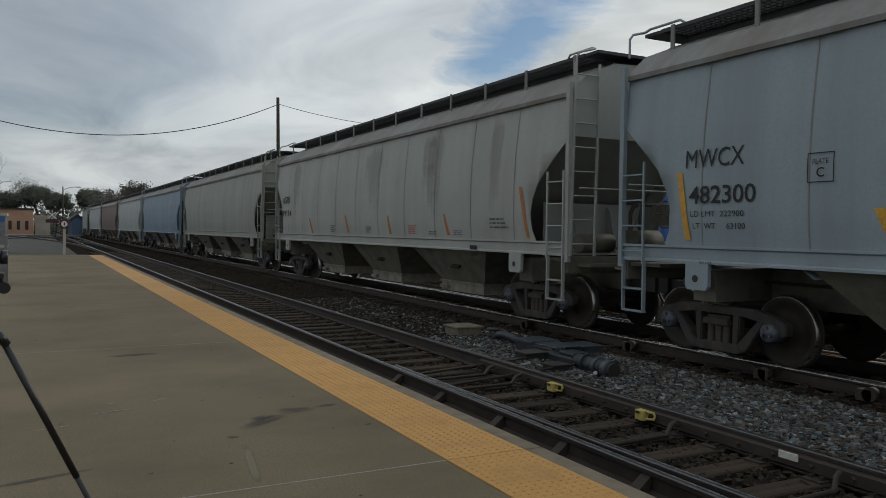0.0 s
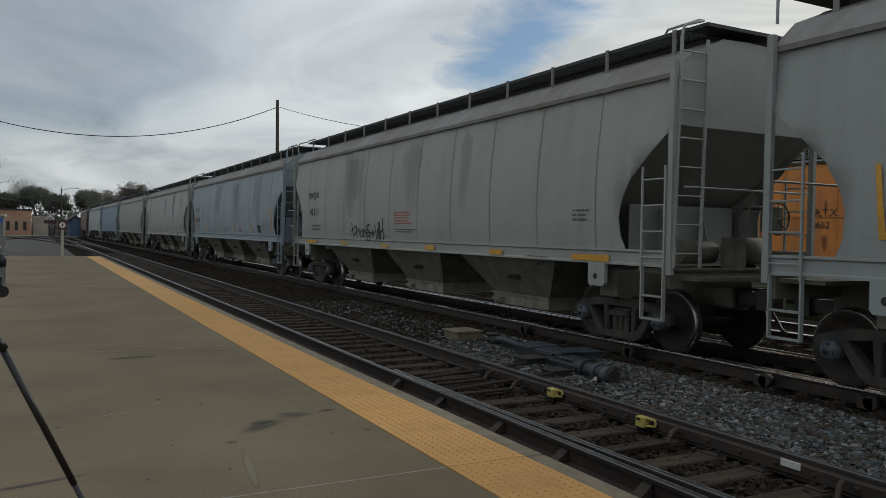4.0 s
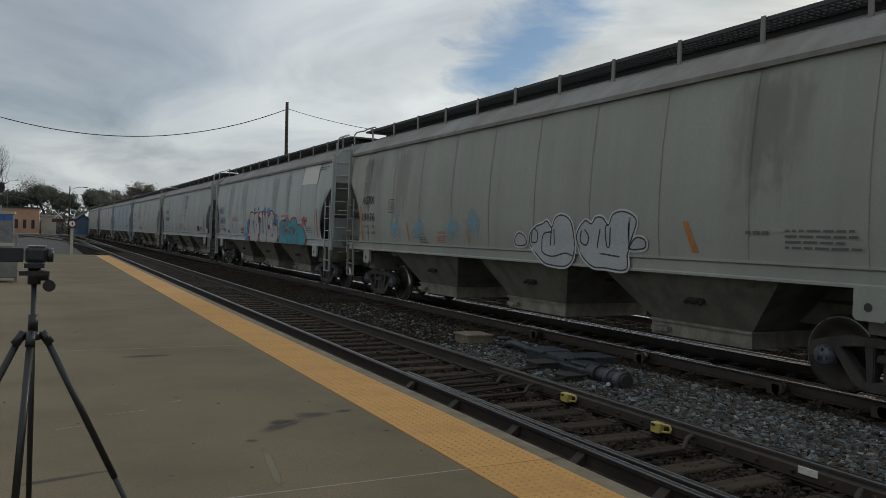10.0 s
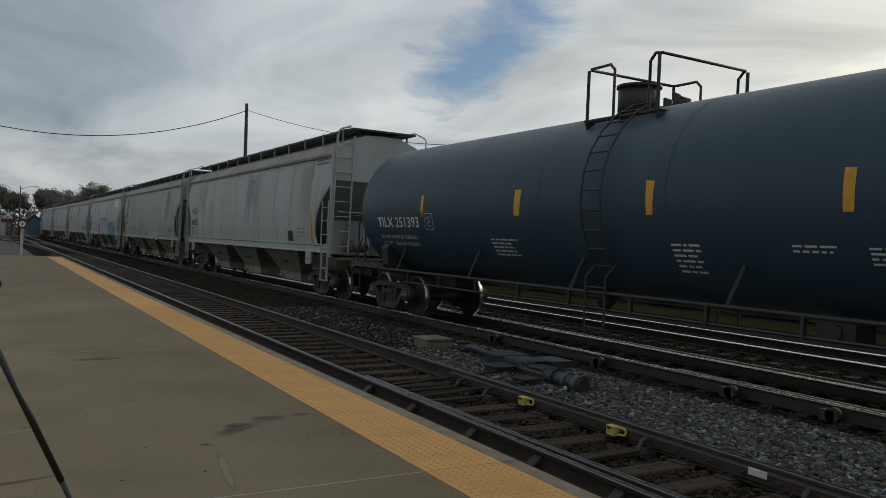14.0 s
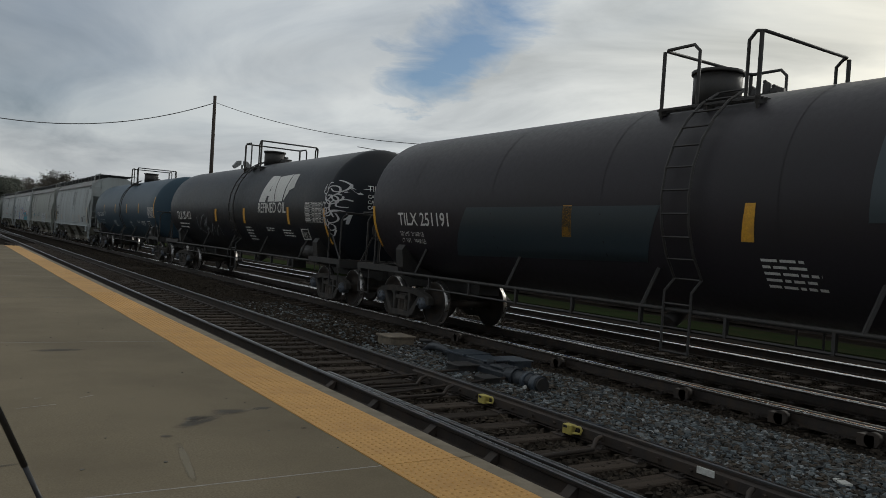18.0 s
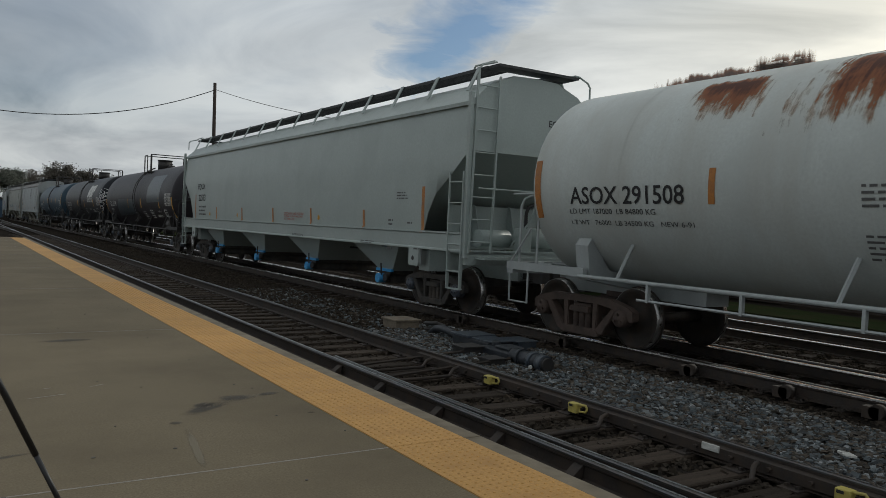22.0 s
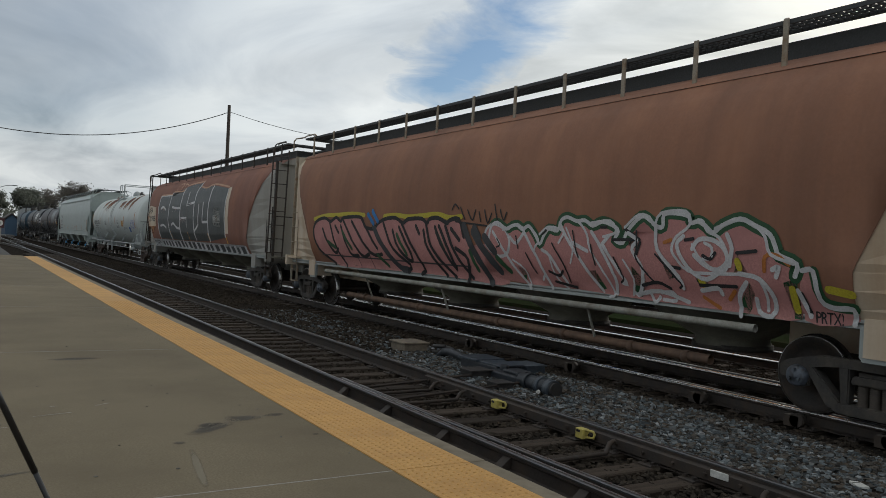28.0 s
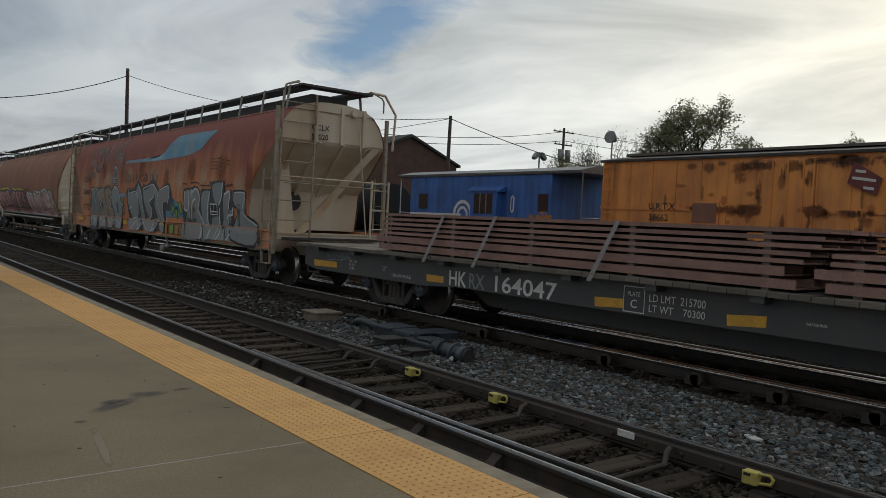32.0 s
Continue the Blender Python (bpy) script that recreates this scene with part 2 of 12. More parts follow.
M["wheel"] = material("wheel steel", (0.026, 0.022, 0.019), 0.7, metal=0.2, spots=(0.046, 0.031, 0.022), spot_scale=5, bump=0.1)
M["tread"] = material("polished tread", (0.35, 0.34, 0.33), 0.3, metal=1.0)
M["bearing"] = material("blue-grey bearing cap", (0.085, 0.10, 0.125), 0.5, spots=(0.04, 0.04, 0.042), spot_scale=14)
M["spring"] = material("rusty spring steel", (0.075, 0.062, 0.05), 0.7, spots=(0.04, 0.033, 0.028), spot_scale=9)
M["gate"] = material("pale outlet gate", (0.26, 0.25, 0.21), 0.75, spots=(0.16, 0.15, 0.12), spot_scale=4, streak=(0.12, 0.09, 0.065), streak_amount=0.4)
M["seam"] = material("dirty weld seam", (0.24, 0.24, 0.228), 0.7, streak=(0.30, 0.30, 0.28), streak_scale=(2, 2, 0.8), streak_amount=0.5)
# darker olive-grey than the body paint, for bays, end frames and steps
M["under"] = material("dull olive-grey underframe", (0.145, 0.138, 0.108), 0.85, spots=(0.085, 0.082, 0.066), spot_scale=2.5, bump=0.2)
M["grating"] = material("dark galvanised grating", (0.055, 0.058, 0.06), 0.6, metal=0.5)
M["black_letter"] = material("black lettering", (0.018, 0.018, 0.02), 0.7, bump=0)
M["white_letter"] = material("white lettering", (0.62, 0.62, 0.60), 0.7, bump=0)
M["fine_letter"] = material("grey small print", (0.10, 0.10, 0.10), 0.7, bump=0)
M["red_letter"] = material("faded red lettering", (0.42, 0.10, 0.07), 0.7, bump=0)
M["reflector"] = material("yellow reflector", (0.62, 0.33, 0.03), 0.5, spots=(0.5, 0.26, 0.04), spot_scale=8, bump=0)
M["placard_orange"] = material("faded orange placard", (0.52, 0.30, 0.075), 0.6, spots=(0.46, 0.25, 0.06), spot_scale=6, bump=0)
M["reflector_old"] = material("orange faded reflector", (0.42, 0.17, 0.035), 0.55, spots=(0.3, 0.13, 0.05), spot_scale=8, bump=0)


def car_paint(name, base, streak=None, amount=0.42, spots=None, spot_amount=0.4, rough=0.55, top=None):
    return material(name, base, rough, spots=spots or tuple(c * 0.88 for c in base), spot_amount=spot_amount, spot_scale=0.8,
                    streak=streak or tuple(c * 0.72 for c in base), streak_amount=amount, streak_scale=(1.0, 1.5, 0.10), grain=0.07, grain_scale=25, bump=0.05, bump_scale=9, top=top)


M["grey_a"] = car_paint("weathered light grey", (0.355, 0.375, 0.36), streak=(0.27, 0.27, 0.245), amount=0.40)
M["grey_b"] = car_paint("blue-grey", (0.285, 0.345, 0.385))
M["grey_c"] = car_paint("warm grey", (0.33, 0.345, 0.325), amount=0.3)
M["grey_d"] = car_paint("plain grey", (0.33, 0.355, 0.35))
M["grey_e"] = car_paint("pale grey", (0.38, 0.41, 0.41))
M["grey_f"] = car_paint("beige grey", (0.30, 0.315, 0.285), amount=0.45)
M["grey_g"] = car_paint("whitish grey", (0.355, 0.39, 0.395), streak=(0.25, 0.245, 0.22), amount=0.38)
M["grey_k"] = car_paint("clean pale green-grey", (0.345, 0.395, 0.38), streak=(0.315, 0.36, 0.345), amount=0.3, rough=0.42)
# sooty roof paint, its colour also darkened for shade below the running boards
M["roof_dirt_shade"] = car_paint("sooty brown-grey roof with painted shade", (0.25, 0.262, 0.265), streak=(0.14, 0.118, 0.098), amount=0.44, spots=(0.185, 0.175, 0.165), spot_amount=0.44, rough=0.7)
M["brown_lead"] = car_paint("brown freight car red", (0.13, 0.085, 0.07))
M["blue_lead"] = car_paint("dull blue", (0.20, 0.27, 0.34))
M["tank_black"] = material("black tank paint", (0.013, 0.016, 0.021), 0.42, spec=0.22, spots=(0.018, 0.017, 0.018), spot_scale=0.7, grain=0.1, bump=0.03, bump_scale=8)
M["tank_blue"] = material("blue-black tank paint", (0.036, 0.064, 0.090), 0.44, spec=0.22, spots=(0.042, 0.072, 0.098), spot_scale=0.6, grain=0.08, bump=0.03, bump_scale=8)
M["tank_maroon"] = material("maroon-faded tank paint", (0.027, 0.024, 0.029), 0.46, spec=0.28, spots=(0.026, 0.024, 0.027), spot_scale=0.9, grain=0.1, bump=0.03, bump_scale=8)
M["tank_patch"] = material("teal repaint patch", (0.030, 0.045, 0.055), 0.35, grain=0.05, bump=0.02)
M["tank_white"] = car_paint("white tank paint", (0.50, 0.54, 0.525), streak=(0.40, 0.40, 0.365), amount=0.34, rough=0.45)
M["rust_run"] = material("rust runs", (0.13, 0.042, 0.016), 0.9, spots=(0.24, 0.10, 0.045), spot_scale=4, streak=(0.36, 0.24, 0.15), streak_amount=0.36, streak_scale=(3, 9, 0.6), bump=0.2)
M["rust_body"] = car_paint("rust-red body", (0.27, 0.126, 0.074), streak=(0.165, 0.082, 0.054), spots=(0.33, 0.155, 0.088), amount=0.42, rough=0.8)
M["rust_dark"] = car_paint("dark maroon body", (0.235, 0.108, 0.076), streak=(0.15, 0.066, 0.048), spots=(0.29, 0.125, 0.075), amount=0.4, rough=0.8)
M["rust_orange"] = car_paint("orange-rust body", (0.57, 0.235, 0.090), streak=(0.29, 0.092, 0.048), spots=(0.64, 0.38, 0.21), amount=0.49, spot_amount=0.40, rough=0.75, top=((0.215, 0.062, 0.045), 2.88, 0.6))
M["tan_end"] = car_paint("tan weathered end", (0.60, 0.53, 0.42), streak=(0.40, 0.25, 0.14), amount=0.42)
M["end_grey"] = car_paint("dirty grey end", (0.34, 0.335, 0.31), streak=(0.22, 0.20, 0.17), amount=0.4)
M["flat_black"] = material("black flat car paint", (0.052, 0.056, 0.062), 0.5, spots=(0.066, 0.064, 0.060), spot_scale=2, streak=(0.075, 0.062, 0.052), streak_amount=0.36, streak_scale=(3, 4, 0.5))
M["grab_dark"] = material("sooty black grab iron", (0.030, 0.026, 0.024), 0.7, spots=(0.06, 0.04, 0.03), spot_scale=6)
M["grab_tan"] = material("weathered cream grab iron", (0.30, 0.265, 0.21), 0.7, spots=(0.22, 0.15, 0.09), spot_scale=6)
M["steel_red"] = material("red-brown steel sections", (0.27, 0.155, 0.125), 0.7, spots=(0.20, 0.12, 0.10), spot_scale=4, vary=0.15)
M["dunnage"] = material("weathered dunnage boards", (0.17, 0.15, 0.125), 0.9, streak=(0.1, 0.085, 0.07), streak_scale=(9, 1, 9), vary=0.2)
M["strap"] = material("grey strap", (0.22, 0.20, 0.20), 0.7)

M["caboose_blue"] = material("faded blue caboose paint", (0.045, 0.15, 0.46), 0.6, spots=(0.04, 0.11, 0.33), spot_scale=1.1, streak=(0.02, 0.05, 0.15), streak_amount=0.4, streak_scale=(4, 4, 0.4), grain=0.08)


# ---- building helpers ----
def box(bm, x0, x1, y0, y1, z0, z1):
    vs = [bm.verts.new(p) for p in ((x0, y0, z0), (x1, y0, z0), (x1, y1, z0), (x0, y1, z0), (x0, y0, z1), (x1, y0, z1), (x1, y1, z1), (x0, y1, z1))]
    for f in ((0, 3, 2, 1), (4, 5, 6, 7), (0, 1, 5, 4), (1, 2, 6, 5), (2, 3, 7, 6), (3, 0, 4, 7)):
        bm.faces.new([vs[i] for i in f])
    return vs


def rod(bm, a, b, r, n=6, r2=None, caps=True):
    a, b = Vector(a), Vector(b)
    d = (b - a).normalized()
    side = d.orthogonal().normalized()
    other = d.cross(side)
    rings = []
    for p, rad in ((a, r), (b, r if r2 is None else r2)):
        rings.append([bm.verts.new(p + (side * math.cos(2 * math.pi * i / n) + other * math.sin(2 * math.pi * i / n)) * rad) for i in range(n)])
    for i in range(n):
        f = bm.faces.new((rings[0][i], rings[0][(i + 1) % n], rings[1][(i + 1) % n], rings[1][i]))
        f.smooth = n > 7
    if caps:
        bm.faces.new(rings[0][::-1])
        bm.faces.new(rings[1])


def pipe(bm, pts, r, n=6):
    """A bent tube in one piece through the points."""
    P3 = [Vector(p) for p in pts]
    dirs = [(b - a).normalized() for a, b in zip(P3, P3[1:])]
    side = dirs[0].orthogonal().normalized()
    rows = []
    for i, p in enumerate(P3):
        d = (dirs[max(i - 1, 0)] + dirs[min(i, len(dirs) - 1)]).normalized()
        side = (side - d * side.dot(d)).normalized()
        other = d.cross(side)
        rows.append([p + (side * math.cos(2 * math.pi * k / n) + other * math.sin(2 * math.pi * k / n)) * r for k in range(n)])
    sheet(bm, rows, n > 5, close=True)


def sheet(bm, rows, smooth=False, close=False):
    """A skin over rows of points, all of one length."""
    vs = [[bm.verts.new(p) for p in row] for row in rows]
    for r0, r1 in zip(vs, vs[1:]):
        n = len(r0)
        for i in range(n if close else n - 1):
            f = bm.faces.new((r0[i], r0[(i + 1) % n], r1[(i + 1) % n], r1[i]))
            f.smooth = smooth
    return vs


def prism(bm, outline, axis, lo, hi):
    """An outline of (a, b) pushed along an axis: x -> (lo..hi, a, b), y -> (a, lo..hi, b), z -> (a, b, lo..hi)."""
    def at(a, b, c):
        return (c, a, b) if axis == "x" else (a, c, b) if axis == "y" else (a, b, c)
    low = [bm.verts.new(at(a, b, lo)) for a, b in outline]
    high = [bm.verts.new(at(a, b, hi)) for a, b in outline]
    bm.faces.new(low)
    bm.faces.new(high[::-1])
    n = len(outline)
    for i in range(n):
        bm.faces.new((low[i], high[i], high[(i + 1) % n], low[(i + 1) % n]))


def mesh_of(name, bm, mat):
    bmesh.ops.recalc_face_normals(bm, faces=bm.faces)
    me = bpy.data.meshes.new(name)
    bm.to_mesh(me)
    bm.free()
    me.materials.append(mat if not isinstance(mat, str) else M[mat])
    return me


def part(name, bm, mat, parent, label="", bevel=0.0):
    ob = new(name, mesh_of(name, bm, mat))
    ob.parent = parent
    if label:
        tagged(ob, label)
    if bevel:
        mod = ob.modifiers.new("bevel", "BEVEL")
        mod.width, mod.segments, mod.limit_method = bevel, 2, "ANGLE"
    return ob


def thing(name, label, category, group="", at=None):
    ob = new(name)
    ob.empty_display_size = 0.3
    if at is not None:
        ob.matrix_basis = at
    return tagged(ob, label, category, group)


def structure(name, bm, mat, label="", category=""):
    ob = new(name, mesh_of(name, bm, mat))
    return tagged(ob, label, category, kind="structure")


def share(name, me, parent, m):
    ob = new(name, me)
    ob.parent = parent
    ob.matrix_basis = m
    return ob

# ---- freight cars: local y points ahead (away along the line), z = 0 on the rail head ----
TRACK_X, RAIL_Z = 9.345, -0.183


def revolve_x(bm, profile, cy, cz, n=24, smooth=True):
    """Turns a profile of (x, r) about the x axis through (cy, cz)."""
    rows = [[(x, cy + r * math.cos(2 * math.pi * i / n), cz + r * math.sin(2 * math.pi * i / n)) for i in range(n)] for x, r in profile]
    sheet(bm, rows, smooth, close=True)


def make_wheel_mesh():
    bm = bmesh.new()
    revolve_x(bm, [(-0.80, 0.001), (-0.80, 0.13), (-0.745, 0.17), (-0.735, 0.33), (-0.79, 0.38), (-0.795, 0.445), (-0.79, 0.455), (-0.69, 0.462), (-0.685, 0.485), (-0.665, 0.485),
                   (-0.665, 0.38), (-0.70, 0.33), (-0.69, 0.16), (-0.64, 0.12), (-0.64, 0.001)], 0, 0, 28)
    return mesh_of("wheel", bm, "wheel")


def make_tread_mesh():
    bm = bmesh.new()
    revolve_x(bm, [(-0.793, 0.449), (-0.792, 0.458), (-0.692, 0.4645)], 0, 0, 28)
    return mesh_of("tread", bm, "tread")


def make_axle_mesh():
    bm = bmesh.new()
    rod(bm, (-0.95, 0, 0), (0.95, 0, 0), 0.085, 12)
    return mesh_of("wheelset", bm, "wheel")


def make_cap_mesh():
    bm = bmesh.new()
    revolve_x(bm, [(-1.15, 0.001), (-1.15, 0.035), (-1.135, 0.04), (-1.135, 0.10), (-1.115, 0.125), (-0.93, 0.135), (-0.93, 0.001)], 0, 0, 18)
    for k in range(3):
        a = math.radians(90 + 120 * k)
        rod(bm, (-1.165, 0.07 * math.cos(a), 0.07 * math.sin(a)), (-1.13, 0.07 * math.cos(a), 0.07 * math.sin(a)), 0.02, 6)
    return mesh_of("bearing_cap", bm, "bearing")


def make_side_frame_mesh():
    bm = bmesh.new()
    top = [(-1.13, 0.44), (-1.13, 0.58), (-1.02, 0.64), (-0.62, 0.735), (0.62, 0.735), (1.02, 0.64), (1.13, 0.58), (1.13, 0.44), (1.04, 0.42), (0.98, 0.55),
           (0.80, 0.55), (0.72, 0.60), (0.40, 0.63), (-0.40, 0.63), (-0.72, 0.60), (-0.80, 0.55), (-0.98, 0.55), (-1.04, 0.42)]
    prism(bm, top, "x", -1.075, -0.935)
    for s in (1, -1):
        prism(bm, [(0.80 * s, 0.57), (0.70 * s, 0.60), (0.36 * s, 0.24), (0.42 * s, 0.15), (0.52 * s, 0.17)], "x", -1.085, -0.925)
        prism(bm, [(0.40 * s, 0.64), (0.27 * s, 0.64), (0.27 * s, 0.20), (0.36 * s, 0.20)], "x", -1.07, -0.94)
        prism(bm, [(0.80 * s, 0.56), (0.72 * s, 0.56), (0.76 * s, 0.36), (0.82 * s, 0.36)], "x", -1.05, -0.95)
    prism(bm, [(-0.46, 0.145), (-0.40, 0.235), (0.40, 0.235), (0.46, 0.145), (0.36, 0.115), (-0.36, 0.115)], "x", -1.095, -0.915)
    prism(bm, [(-0.24, 0.47), (-0.22, 0.56), (0.22, 0.56), (0.24, 0.47)], "x", -1.10, -0.90)
    bmesh.ops.bevel(bm, geom=[e for e in bm.edges if e.calc_length() > 0.05], offset=0.014, segments=2, affect="EDGES", clamp_overlap=True)
    return mesh_of("side_frame", bm, "truck")


def make_spring_mesh():
    bm = bmesh.new()
    prof = [(0.235 + 0.0115 * i, 0.052 if i % 2 else 0.068) for i in range(21)]
    rows = [[(-1.0 + r * math.cos(2 * math.pi * k / 10), r * math.sin(2 * math.pi * k / 10), z) for k in range(10)] for z, r in prof]
    sheet(bm, rows, True, close=True)
    return mesh_of("spring", bm, "spring")


def make_bolster_mesh():
    bm = bmesh.new()
    prism(bm, [(-1.02, 0.48), (-1.02, 0.60), (-0.5, 0.70), (0.5, 0.70), (1.02, 0.60), (1.02, 0.48), (0.4, 0.38), (-0.4, 0.38)], "y", -0.19, 0.19)
    box(bm, -0.3, 0.3, -0.22, 0.22, 0.70, 0.78)
    for s in (-1, 1):                                   # brake beams with shoes
        box(bm, -0.78, 0.78, s * 0.36, s * 0.42, 0.36, 0.44)
    return mesh_of("truck_bolster", bm, "truck")


WHEEL, TREAD, AXLE, CAP = make_wheel_mesh(), make_tread_mesh(), make_axle_mesh(), make_cap_mesh()
SIDE_FRAME, SPRING, BOLSTER = make_side_frame_mesh(), make_spring_mesh(), make_bolster_mesh()
FLIP = Matrix.Rotation(math.pi, 4, "Z")


def add_truck(car, y):
    bolster = share("truck_bolster", BOLSTER, car, pose(0, y, 0))
    for m in (Matrix(), FLIP):
        share("side_frame", SIDE_FRAME, bolster, m)
        for k in (-1, 0, 1):
            share("spring", SPRING, bolster, m @ pose(0, 0.135 * k, 0))
        for k in (-0.889, 0.889):
            share("bearing_cap", CAP, bolster, m @ pose(0, k, 0.462))
    for k in (-0.889, 0.889):
        axle = share("wheelset", AXLE, car, pose(0, y + k, 0.462))
        for m in (Matrix(), FLIP):
            share("wheel", WHEEL, axle, m)
            share("tread", TREAD, axle, m)


def interp(table, v):
    if v <= table[0][0]:
        return table[0][1]
    for (a, fa), (b, fb) in zip(table, table[1:]):
        if v <= b:
            return fa + (fb - fa) * (v - a) / (b - a)
    return table[-1][1]


def add_coupler(car, y, s):
    """Coupler, draft gear and air hose at the end y, which faces s."""
    bm = bmesh.new()
    box(bm, -0.16, 0.16, y - 0.55 if s > 0 else y, y if s > 0 else y + 0.55, 0.68, 1.02)
    box(bm, -0.09, 0.09, min(y, y + s * 0.45), max(y, y + s * 0.45), 0.77, 0.95)
    prism(bm, [(-0.17, y + s * 0.40), (0.17, y + s * 0.40), (0.19, y + s * 0.62), (0.05, y + s * 0.69), (-0.12, y + s * 0.66)], "z", 0.72, 1.0)
    part("coupler", bm, "black_iron", car)
    bm = bmesh.new()
    pipe(bm, [(0.34, y, 0.72), (0.36, y + s * 0.25, 0.66), (0.30, y + s * 0.48, 0.42), (0.2, y + s * 0.66, 0.38)], 0.025)
    part("air_hose", bm, "black_iron", car)


def ladder(bm, a, b, across, n, r=0.014, stile=0.022):
    """A ladder whose near stile runs from a to b; across leads to the other stile."""
    a, b, across = Vector(a), Vector(b), Vector(across)
    rod(bm, a, b, stile, 4)
    rod(bm, a + across, b + across, stile, 4)
    for i in range(n):
        p = a.lerp(b, (i + 0.5) / n)
        rod(bm, p, p + across, r, 5)


def add_running_board(car, L, z, x0, x1, posts, base_z, mat="grating", post_mat=None, lean=0.0, rails=True):
    """Grated roof walk along one side, with its posts."""
    bm = bmesh.new()
    lo, hi = -L / 2, L / 2
    for x in (x0, x1):
        box(bm, x - 0.012, x + 0.012, lo, hi, z - 0.05, z + 0.005)
    n = int((hi - lo) / 0.095)
    for i in range(n):
        y = lo + (i + 0.5) * (hi - lo) / n
        box(bm, min(x0, x1), max(x0, x1), y - 0.011, y + 0.011, z - 0.035, z)
    for k in range(1, 4):
        x = x0 + (x1 - x0) * k / 4
        box(bm, x - 0.006, x + 0.006, lo, hi, z - 0.02, z + 0.001)
    board = part("running_board", bm, mat, car)
    for i in range(posts):
        y = lo + 0.25 + i * (L - 0.5) / (posts - 1)
        bm = bmesh.new()
        k = 1 if x0 < 0 else -1
        prism(bm, [(x0 - k * 0.035, z + 0.02), (x0 - k * 0.010, z + 0.02), (x0 - k * (0.010 + lean), base_z), (x0 - k * (0.035 + lean), base_z)], "y", y - 0.035 - lean * 0.08, y + 0.035 + lean * 0.08)
        part("walk_post", bm, post_mat or mat, board)
    return board


T1 = dict(L=17.76, sill=(1.31, 1.55), sill_x=1.50, profile=[(1.55, 1.49), (1.9, 1.525), (2.5, 1.53), (3.1, 1.50), (3.7, 1.43), (4.0, 1.39)],
          roof=[(1.37, 4.0), (1.445, 3.99), (1.45, 4.06), (1.41, 4.10), (1.08, 4.40), (0.62, 4.58), (0.55, 4.62), (0.0, 4.64)],
          cut=[(1.55, 0.92), (1.75, 1.02), (2.05, 1.05), (2.3, 0.98), (2.6, 0.80), (2.95, 0.42), (3.3, 0.0), (4.0, 0.0)], seams=11, seam=0.02,
          slope_top=3.32, slope_in=3.3, bays=((4.0, 1.75), (-0.17, 1.58), (-4.35, 1.75)), bay_z=0.56, gate_mat="gate", truck=7.38, walk_z=4.78, posts=12, coaming=0.02, ladder_top=4.55)


def side_x(spec, z):
    return interp(spec["profile"], z)


